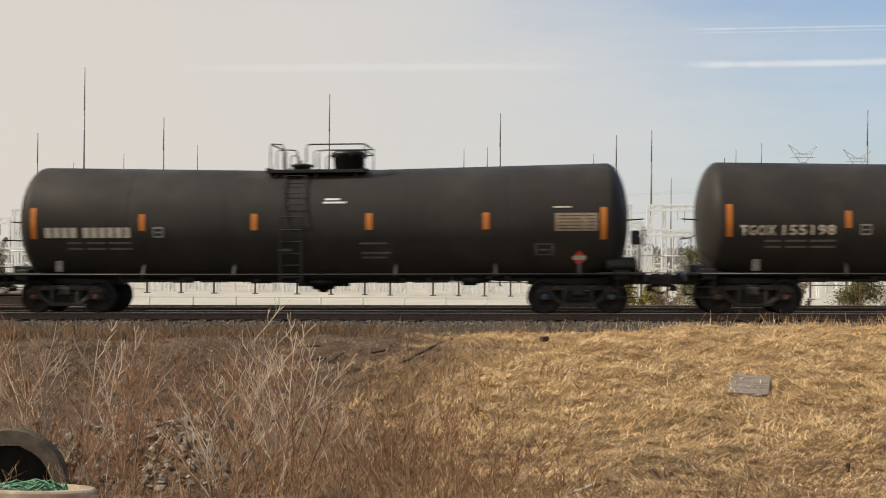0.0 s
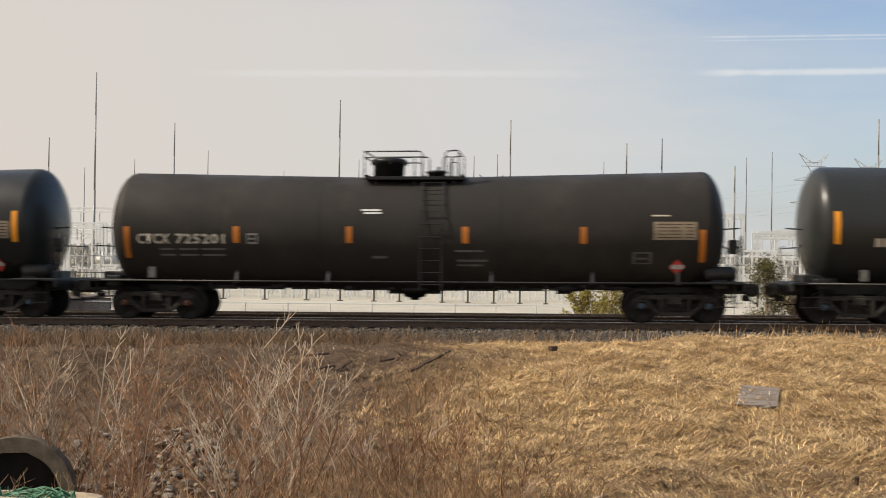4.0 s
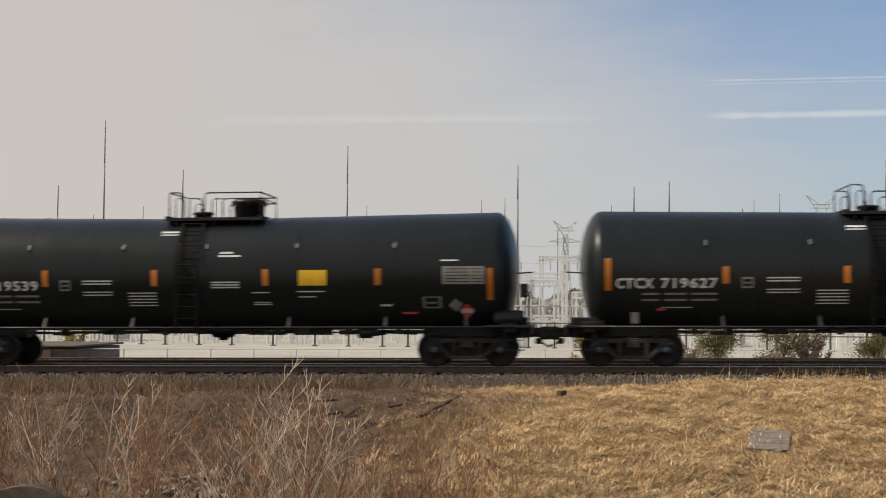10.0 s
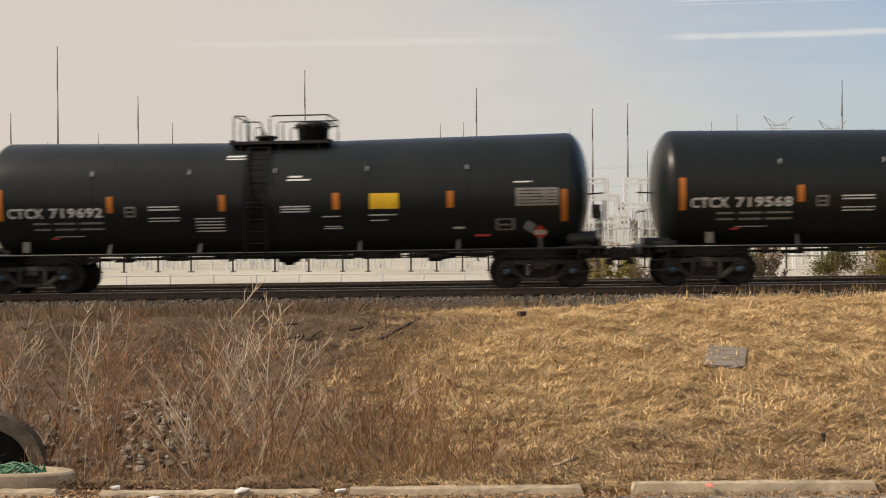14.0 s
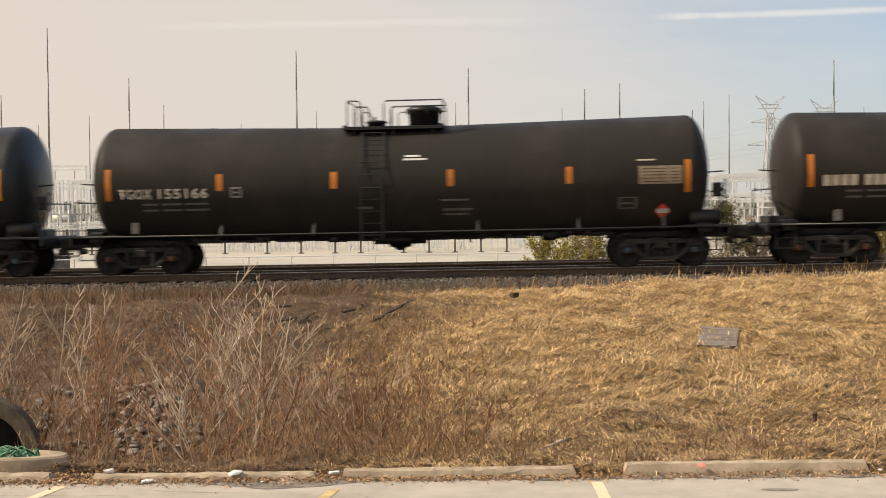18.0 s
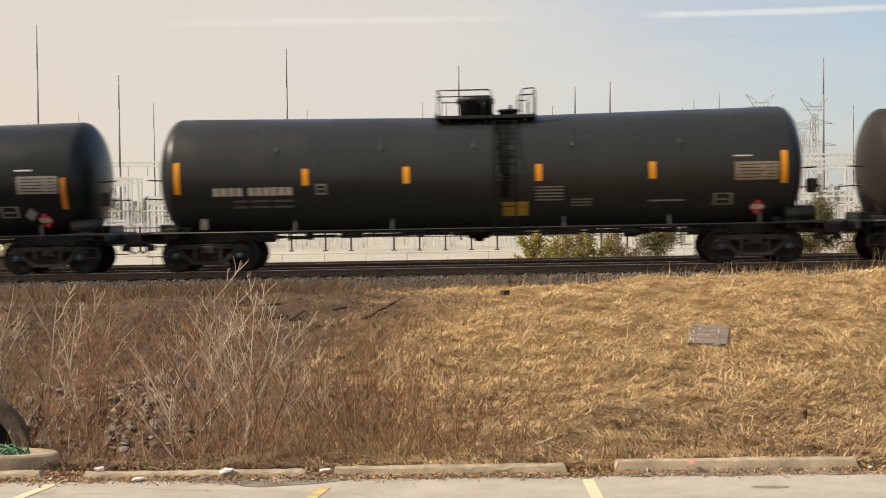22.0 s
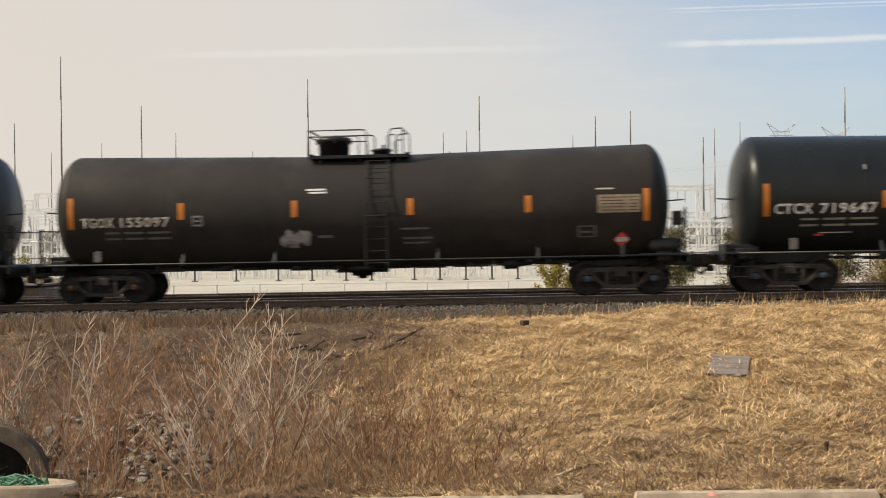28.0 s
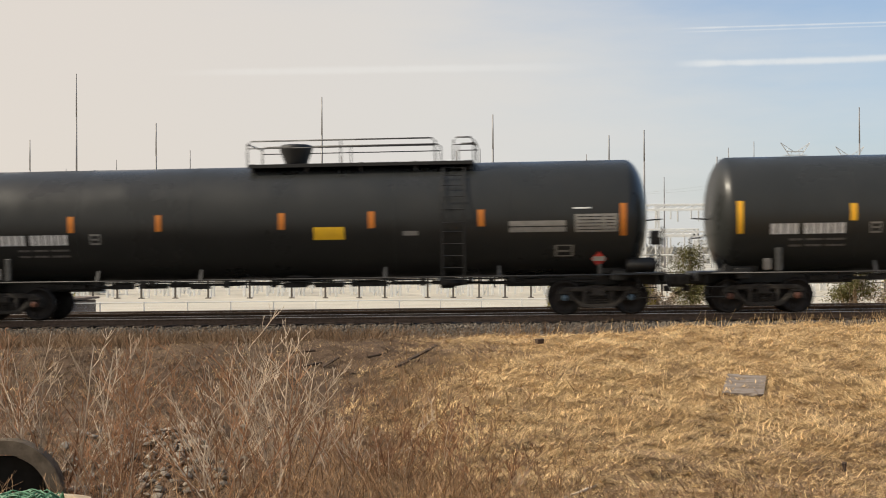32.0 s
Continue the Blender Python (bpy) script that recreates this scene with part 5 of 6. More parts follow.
def gantry_mesh(width, height):
    def make(s):
        for x in (-width / 2, width / 2):
            for dx in (-0.22, 0.22):
                s.box((x + dx, 0, height / 2), (0.20, 0.20, height), 0.01)
            k = int(height / 0.9)
            for i in range(k):
                z = height * i / k
                s.tube([(x - 0.22, 0, z), (x + 0.22, 0, z + height / k)], 0.05, 4)
        for z in (height, height - 0.55):
            s.box((0, 0, z), (width + 0.6, 0.20, 0.20), 0.01)
        k = int(width / 0.8)
        for i in range(k):
            x = -width / 2 + width * i / k
            s.tube([(x, 0, height - 0.55), (x + width / k, 0, height) if i % 2 else (x + width / k, 0, height - 0.02)], 0.05, 4)
    return stored(("gantry", width, height), "frame", M["galv"], make)


def insulator_mesh():
    def make(s):
        prof = [(0, 0.10)]
        for i in range(7):
            prof += [(0.08 + i * 0.17, 0.06), (0.12 + i * 0.17, 0.14), (0.16 + i * 0.17, 0.06)]
        s.lathe(prof, 2, 8)
    return stored("insulator", "insulator", M["porcelain"], make)


def build_switchyard():
    rnd = random.Random(12)
    group = "steel gantries of the substation"
    for row, (y, h) in enumerate(((126, 4.2), (133, 6.6), (141, 8.6), (156, 8.0), (172, 9.8))):
        x = -84 + row * 3.1
        while x < 84:
            w = rnd.choice((6.0, 7.5, 9.0))
            hh = round(h + rnd.choice((-1.2, 0.0, 0.9)), 1)
            g = thing("gantry", "pale galvanised lattice steel gantry", "gantry", group, me=None, m=pose(x, y, -1.2))
            part("frame", gantry_mesh(w, hh), g)
            for k in (-0.3, 0.0, 0.3):
                part("insulator", insulator_mesh(), g, "", pose(k * w, -0.1, hh - 1.85))
            x += w + rnd.uniform(1.0, 4.0)
    # bus supports: posts with an insulator and a tube on top
    sup = stored("support", "post", M["galv"], lambda s: s.box((0, 0, 1.3), (0.22, 0.22, 2.6), 0.01).box((0, 0, 2.65), (0.9, 0.3, 0.12), 0.01))
    bus = stored("bus", "bus_bar", M["galv"], lambda s: s.tube([(-3.2, 0, 3.95), (3.2, 0, 3.95)], 0.07, 6))
    for y in (121.5, 124.5, 129, 137, 148):
        x = -80.0 + (y % 7)
        while x < 80:
            g = thing("bus_support", "grey steel stand with porcelain insulator and bus bar", "bus support", "bus supports", me=None, m=pose(x, y, -1.2))
            part("post", sup, g)
            part("insulator", insulator_mesh(), g, "", pose(0, 0, 2.7))
            part("bus_bar", bus, g)
            x += rnd.choice((2.3, 3.1, 4.1))
    # transformers and cabinets
    body = stored("transformer", "tank", M["glassy"], lambda s: s.box((0, 0, 1.5), (3.4, 2.2, 2.6), 0.05))
    fin = stored("fin", "cooling_fin", M["glassy"], lambda s: s.box((0, -1.3, 1.5), (0.12, 0.5, 2.0), 0.02))
    drum = stored("drum", "oil_drum", M["glassy"], lambda s: s.lathe([(-1.3, 0.45), (1.3, 0.45)], 0, 16, (0, 0.3, 3.5)))
    bush = stored("bushing", "bushing", M["porcelain"], lambda s: s.lathe([(2.8, 0.16), (3.2, 0.22), (3.4, 0.12), (3.7, 0.2), (4.4, 0.08)], 2, 10, (0, -0.5, 0)))
    for x in (-48, 16, 41):
        g = thing("transformer", "pale grey oil transformer with cooling fins", "transformer", "transformers", me=None, m=pose(x, 131, -1.2))
        part("tank", body, g)
        part("oil_drum", drum, g)
        for i in range(7):
            part("cooling_fin", fin, g, "", pose(-1.4 + i * 0.46, 0, 0))
        for i in (-1, 0, 1):
            part("bushing", bush, g, "", pose(i, 0, 0))
    def shed(s):
        s.box((0, 0, 1.4), (7, 4, 2.8), 0.04)
        s.box((0, 0, 2.9), (7.4, 4.4, 0.2), 0.04)
    hut = stored("hut", "control_hut", M["glassy"], shed)
    for x in (-60, 12, 66):
        thing("control_hut", "small pale grey control hut with a flat roof", "hut", "control huts", me=hut, m=pose(x, 180, -1.2))


build_switchyard()


def build_masts():
    group = "lightning masts"
    label = "tall thin grey lightning mast"
    big = ((-60.1, 26.6), (-49.6, 20.1), (-28.05, 23.1), (-6.3, 20.6), (12.55, 18.4), (38.8, 20.9), (8.2, 17.8), (-66.3, 18.1), (-38.0, 13.0), (21.5, 15.0), (47.0, 16.0))
    small = ((-65.1, 17.8), (-53.6, 19.2), (-41.8, 16.2), (-30.3, 17.9), (-12.9, 18.6), (-9.4, 18.9), (6.4, 17.9), (27.2, 18.6), (30.9, 19.5), (50.4, 17.4), (-46.5, 14.0), (-20.0, 14.5), (-1.5, 15.2), (17.8, 14.4), (-73.0, 16.5), (41.0, 13.5))
    for y, tops, r in ((160, big, 0.16), (190, small, 0.12)):
        for x, z in tops:
            h = z + 1.2
            mast = thing("lightning_mast", label, "mast", group, me=None, m=pose(x, y, -1.2))
            part("base_plate", stored("mast_base", "base_plate", M["mast"], lambda s: s.box((0, 0, 0.1), (0.7, 0.7, 0.2), 0.03)), mast)
            for name, lo, hi, r0, r1 in (("lower_shaft", 0.0, 0.45, 1.25, 1.0), ("upper_shaft", 0.45, 0.8, 0.85, 0.6), ("tip", 0.8, 1.0, 0.6, 0.45)):
                part(name, stored(("mast", name, y, h), name, M["mast"], lambda s: s.tube([(0, 0, h * lo), (0, 0, h * hi)], r * r0, 8, r * r1)), mast)


build_masts()


def tower_mesh(h):
    def make(s):
        def leg(a, b, r):
            s.tube([a, b], r, 4)
        levels = [0, 0.22, 0.42, 0.6, 0.74, 0.86]
        half = [h * 0.085, h * 0.062, h * 0.045, h * 0.032, h * 0.026, h * 0.022]
        for i in range(5):
            z0, z1, w0, w1 = levels[i] * h, levels[i + 1] * h, half[i], half[i + 1]
            for sx in (-1, 1):
                for sy in (-1, 1):
                    leg((sx * w0, sy * w0, z0), (sx * w1, sy * w1, z1), 0.17)
            for sy in (-1, 1):
                leg((-w0, sy * w0, z0), (w1, sy * w1, z1), 0.11)
                leg((w0, sy * w0, z0), (-w1, sy * w1, z1), 0.11)
                leg((-w1, sy * w1, z1), (w1, sy * w1, z1), 0.11)
            for sx in (-1, 1):
                leg((sx * w0, -w0, z0), (sx * w1, w1, z1), 0.11)
        for z, w in ((0.60, 0.19), (0.78, 0.16)):
            for sx in (-1, 1):
                leg((0, 0, z * h), (sx * w * h, 0, z * h + 0.3), 0.13)
                leg((0, 0, (z + 0.05) * h), (sx * w * h, 0, z * h + 0.3), 0.11)
                for k in (0.35, 0.65):
                    leg((sx * w * h * k, 0, z * h + 0.1), (sx * w * h * (k - 0.2), 0, (z + 0.05 * (1 - k)) * h), 0.07)
        for sx in (-1, 1):
            leg((sx * half[5], 0, 0.86 * h), (sx * 0.12 * h, 0, 1.0 * h), 0.14)
            leg((0, 0, 0.92 * h), (sx * 0.12 * h, 0, 1.0 * h), 0.10)
            leg((sx * half[5], 0, 0.90 * h), (sx * 0.10 * h, 0, 0.90 * h), 0.10)
        for z, w in ((0.93, 0.065), (0.90, 0.08)):
            leg((-w * h, 0, z * h), (w * h, 0, z * h), 0.14)
        for sx in (-1, 1):
            for k in (0.3, 0.55, 0.8):
                leg((sx * 0.12 * h * k, 0, (0.86 + 0.14 * k) * h), (sx * 0.12 * h * (k - 0.1), 0, (0.92 + 0.08 * (k - 0.1)) * h), 0.08)
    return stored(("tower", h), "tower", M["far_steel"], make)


def build_towers():
    spots = ((81.5, 420, 39.5), (98.8, 420, 38.0), (-0.9, 420, 31.2), (-22.8, 420, 31.8), (-77, 420, 24.0), (-96.6, 420, 25.0), (-110, 420, 20.5), (118, 520, 38.0))
    for x, y, z in spots:
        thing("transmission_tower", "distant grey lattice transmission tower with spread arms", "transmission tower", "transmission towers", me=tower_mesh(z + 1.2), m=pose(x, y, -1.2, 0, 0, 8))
    wire = Shape()
    for z, dx in ((0.60, 0.19), (0.78, 0.16)):
        for sx in (-1, 1):
            pts = []
            for i in range(len(spots) - 2):
                (xa, ya, za), (xb, yb, zb) = sorted(spots[:7])[i], sorted(spots[:7])[i + 1]
                for k in range(6):
                    f = k / 6
                    za2, zb2 = za * z, zb * z
                    pts.append((xa + (xb - xa) * f + sx * dx * 30, ya, za2 + (zb2 - za2) * f - 1.2 - 4 * f * (1 - f) * abs(xb - xa) * 0.03))
            wire.tube(pts, 0.035, 3, cap=False)
    thing("power_lines", "thin sagging power lines between the towers", "power lines", kind="stuff", me=wire.mesh("power_lines", M["far_steel"], False))


build_towers()

# ---------------------------------------------------------------- plants


def leafy(name, label, x, y, h, w, mat, seed, cone=0.0, count=1500):
    """A tapered trunk with limbs, and a ragged crown of small blades."""
    rnd = np.random.RandomState(seed)
    z0 = ground_z(x, y) if y < 60 else -1.2
    tree = thing(name, label, "tree" if cone else "shrub", "trees beyond the track", me=None, m=pose(x, y, z0))
    s = Shape()
    s.tube([(0, 0, 0), (0.05, 0, h * 0.5), (0, 0.03, h * 0.95)], 0.09 if cone else 0.05, 6, 0.015)
    trunk = part("trunk", s.mesh("trunk", M["bark"], False), tree)
    tips = []
    for i in range(30 if cone else 16):
        t = rnd.uniform(0.08, 0.95)
        a = rnd.uniform(0, 6.28)
        reach = w * ((1 - t) * 0.9 + 0.12 if cone else (0.5 + 0.5 * math.sin(math.pi * min(t, 0.9)))) * rnd.uniform(0.6, 1.1)
        tip = Vector((math.cos(a) * reach, math.sin(a) * reach, t * h + (0.1 if cone else 0.45) * reach))
        root = Vector((0, 0, t * h * (0.95 if cone else 0.55)))
        part("limb", Shape().tube([root, tip * 0.6 + Vector((0, 0, 0.02)), tip], 0.02, 4, 0.005).mesh("limb", M["bark"], False), trunk)
        tips.append((root, tip))
    verts, faces = [], []
    for i in range(count):
        a, b = tips[rnd.randint(len(tips))]
        f = rnd.uniform(0.25, 1.08)
        p = np.array(a.lerp(b, f)) + rnd.normal(0, 0.09 * w, 3)
        d = rnd.normal(0, 1, 3)
        d[2] = abs(d[2]) * 0.5
        if cone:
            d = np.array([p[0] * 0.9, p[1] * 0.9, -0.25 * w]) + d * 0.35 * w
        d *= rnd.uniform(0.07, 0.15) / (np.linalg.norm(d) + 1e-6)
        o = np.cross(d, rnd.normal(0, 1, 3))
        o *= (rnd.uniform(0.010, 0.022) if cone else rnd.uniform(0.02, 0.045)) / (np.linalg.norm(o) + 1e-6)
        k = len(verts)
        verts += [tuple(p - o * 0.3), tuple(p + d * 0.5 + o), tuple(p + d), tuple(p + d * 0.5 - o)]
        faces.append((k, k + 1, k + 2, k + 3))
    part("crown", Shape().add(verts, faces).mesh("crown", M[mat], False), tree)


TREES = ((2.2, 58, 3.2, 1.3, "olive", 1, 0), (4.0, 59, 2.6, 1.0, "olive", 2, 0), (5.2, 60, 2.9, 1.1, "dry_leaf", 3, 0), (6.45, 57, 4.3, 1.95, "needle", 4, 1), (9.05, 57, 4.2, 1.9, "needle", 5, 1), (10.8, 58, 3.3, 0.9, "dry_leaf", 6, 0),
         (13.3, 56, 4.1, 1.8, "needle", 8, 1), (15.4, 58, 3.8, 1.4, "dry_leaf", 9, 0), (17.2, 57, 3.6, 1.5, "olive", 10, 0), (19.5, 57, 3.7, 1.5, "needle", 11, 1), (21.5, 58, 3.2, 1.4, "dry_leaf", 12, 0),
         (23.8, 57, 3.6, 1.4, "needle", 13, 1), (1.2, 59, 2.8, 1.2, "olive", 21, 0), (3.2, 60, 3.4, 1.2, "dry_leaf", 22, 0), (16.3, 57, 3.6, 1.3, "olive", 25, 0), (18.4, 58, 3.6, 1.4, "dry_leaf", 26, 0), (20.6, 57, 3.4, 1.3, "olive", 27, 0), (22.6, 58, 3.4, 1.3, "olive", 28, 0), (-28.6, 72, 2.9, 1.3, "olive", 16, 0), (-31.5, 70, 4.0, 1.3, "needle", 17, 1))
for x, y, h, w, mat, seed, cone in TREES:
    lab = {"olive": "yellow-green spring shrub with ragged thin crown", "needle": "dark olive young conifer with ragged branches", "dry_leaf": "pale bare shrub of fine dry twigs"}[mat]
    leafy("conifer" if cone else "shrub", lab, x, y, h, w, mat, seed, cone, 11000 if cone else 4600)


def build_far_woods():
    """A bare tree line behind the substation, with haze mixed into its colour."""
    rnd = np.random.RandomState(44)
    verts, faces = [], []
    for _ in range(16000):
        x, y = rnd.uniform(-125, 125), rnd.uniform(205, 220)
        top = 4.6 + 1.6 * noise.noise((x * 0.07, 0, 0)) + 1.2 * noise.noise((x * 0.4, 1, 0))
        z = -1.2 + (top + 1.2) * rnd.rand() ** 0.8
        w, h = rnd.uniform(0.12, 0.5), rnd.uniform(0.3, 0.8)
        a = rnd.normal(0, 0.5)
        k = len(verts)
        dx, dy = w * math.cos(a), w * math.sin(a)
        verts += [(x - dx, y - dy, z), (x, y, z - h * 0.6), (x + dx, y + dy, z + 0.2), (x, y, z + h)]
        faces.append((k, k + 1, k + 2, k + 3))
    thing("far_woods", "line of distant bare trees with haze mixed into their grey", "woods", kind="stuff", me=Shape().add(verts, faces).mesh("far_woods", M["far_leaf"], False))


build_far_woods()


def mat_height(x, y):
    """How far the matted straw stands above the soil: low tussocks in drifts."""
    big = noise.noise((x * 1.15 + 0.4 * y, y * 0.9, 11.0))
    small = noise.noise((x * 3.1, y * 2.4, 12.0))
    return 0.10 * max(0.0, big + 0.2) + 0.10 * max(0.0, small + 0.05) + 0.15 * max(0.0, noise.noise((x * 8.5, y * 6.0, 13.0)))


class Field:
    """A function of the plan, tabled on a fine grid over the bank and read between its knots."""
    X0, Y0 = -18.6, 11.8

    def __init__(self, fn, step=0.12):
        self.STEP, self.NX, self.NY = step, int(34.3 / step) + 1, int(20.6 / step) + 1
        self.a = np.array([[fn(self.X0 + i * self.STEP, self.Y0 + j * self.STEP) for i in range(self.NX)] for j in range(self.NY)])

    def at(self, x, y):
        u = np.clip((x - self.X0) / self.STEP, 0, self.NX - 1.001)
        v = np.clip((y - self.Y0) / self.STEP, 0, self.NY - 1.001)
        i, j = u.astype(int), v.astype(int)
        fu, fv = u - i, v - j
        a = self.a
        return (a[j, i] * (1 - fu) + a[j, i + 1] * fu) * (1 - fv) + (a[j + 1, i] * (1 - fu) + a[j + 1, i + 1] * fu) * fv


def step_np(a, b, x):
    t = np.clip((x - a) / (b - a), 0.0, 1.0)
    return t * t * (3 - 2 * t)


def blade_mesh(name, mat, p0, p1, p2, wx, wy):
    """Thin bent blades: two quads' worth of leaf each, ending in a point."""
    n = len(p0)
    w = np.stack([wx, wy, np.zeros(n)], 1)
    v = np.stack([p0 - w, p0 + w, p1 + w, p1 - w, p2], 1).reshape(-1, 3)
    k = np.arange(n)[:, None] * 5
    loops = (k + np.array([0, 1, 2, 3, 3, 2, 4])).ravel()
    starts = (np.arange(n)[:, None] * 7 + np.array([0, 4])).ravel()
    me = bpy.data.meshes.new(name)
    me.vertices.add(n * 5)
    me.vertices.foreach_set("co", v.ravel())
    me.loops.add(n * 7)
    me.loops.foreach_set("vertex_index", loops)
    me.polygons.add(n * 2)
    me.polygons.foreach_set("loop_start", starts)
    me.update(calc_edges=True)
    me.materials.append(M[mat])
    return me


def build_grass():
    """Matted straw on the bank: long thin blades that lie flat and swirl round low tussocks."""
    rnd = np.random.RandomState(3)
    soil, mound = Field(ground_z, 0.2), Field(mat_height, 0.06)
    turn = Field(lambda x, y: -0.35 + 2.2 * noise.noise((x * 1.6, y * 1.2, 9.0)) + 3.4 * noise.noise((x * 4.6, y * 3.6, 10.0)))
    flip = Field(lambda x, y: noise.noise((x * 0.35, y * 0.3, 15.0)))
    patch = Field(lambda x, y: noise.noise((x * 0.5, y * 0.5, 8.0)))
    fine = Field(lambda x, y: noise.noise((x * 1.3, y * 1.1, 18.0)))
    rim = Field(lambda x, y: noise.noise((x * 0.4, 7.0, 0)))
    # tufts first, then the blades of each
    n = 112000
    y = 12.3 + 19.6 * rnd.rand(n) ** 1.2
    x = rnd.uniform(-0.57, 0.47, n) * y
    e = y - (12.22 + 0.055 * x)
    reach = 17.6 + 1.3 * rim.at(x, y) - 1.8 * step_np(2.0, -1.0, x) * step_np(-9.0, -5.5, x)
    left = step_np(-0.8, -3.2, x + 0.10 * (e - 4))
    keep = (e > 0.12) & (e < reach) & (rnd.rand(n) > 0.66 * left * (1 - step_np(5, 9, e)) * step_np(0.3, 0.9, e))
    x, y, e = x[keep], y[keep], e[keep]
    dull = step_np(-0.7, -3.4, x - 0.03 * e + 1.7 * patch.at(x, y))
    brown = rnd.rand(len(x)) < 0.12 + 0.82 * dull + 0.42 * (1 - step_np(0.6, 6.5, e)) + 0.55 * np.clip(fine.at(x, y) - 0.12, 0, 1)
    lean = turn.at(x, y) + np.where(flip.at(x, y) > -0.1, 0.15, 3.3)
    rotted = brown & (rnd.rand(len(x)) < 0.92 * step_np(-1.2, -3.6, x - 0.02 * e + 1.2 * patch.at(x, y)) * step_np(3.5, 6.5, e))
    brown &= ~rotted
    gold = ~brown & ~rotted
    per = 6
    x, y, lean, gold, brown, rotted, thick = (np.repeat(q, per) for q in (x, y, lean, gold, brown, rotted, patch.at(x, y)))
    m = len(x)
    length = rnd.uniform(0.05, 0.19, m) * (1 + 0.35 * thick)
    a = lean + rnd.normal(0, 0.95, m)
    px, py = x + rnd.normal(0, 0.05, m), y + rnd.normal(0, 0.05, m)
    dx, dy = np.cos(a), np.sin(a)
    up = np.where(rnd.rand(m) < 0.04, rnd.uniform(0.25, 0.7, m), rnd.uniform(-0.05, 0.20, m))
    z = soil.at(px, py)
    base = z + mound.at(px, py) * rnd.uniform(0.45, 1.0, m)
    h1 = 0.008 + length * up * 0.6
    h2 = np.where(up > 0.2, h1 + length * up * 0.35, h1 - length * rnd.uniform(-0.04, 0.16, m))
    w = rnd.uniform(0.0024, 0.0050, m)
    p0 = np.stack([px, py, base - 0.006], 1)
    q1x, q1y, q2x, q2y = px + dx * length * 0.5, py + dy * length * 0.5, px + dx * length, py + dy * length
    drop1, drop2 = (soil.at(q1x, q1y) - z) * 0.9, (soil.at(q2x, q2y) - z) * 0.9
    p1 = np.stack([q1x, q1y, base + h1 + drop1], 1)
    p2 = np.stack([q2x, q2y, np.maximum(base + h2 + drop2, soil.at(q2x, q2y) + 0.01)], 1)
    for pick, name, label, mat in ((gold, "dry_grass", "matted golden-brown dry grass covering the bank", "straw"), (brown, "brown_grass", "dull brown dead grass among the bushes", "brown_straw"),
                                   (rotted, "rotted_grass", "dark rotted grass on the upper bank behind the bushes", "dark_straw")):
        me = blade_mesh(name, mat, p0[pick], p1[pick], p2[pick], (-dy * w)[pick], (dx * w)[pick])
        thing(name, label, "grass", kind="stuff", me=me)


build_grass()


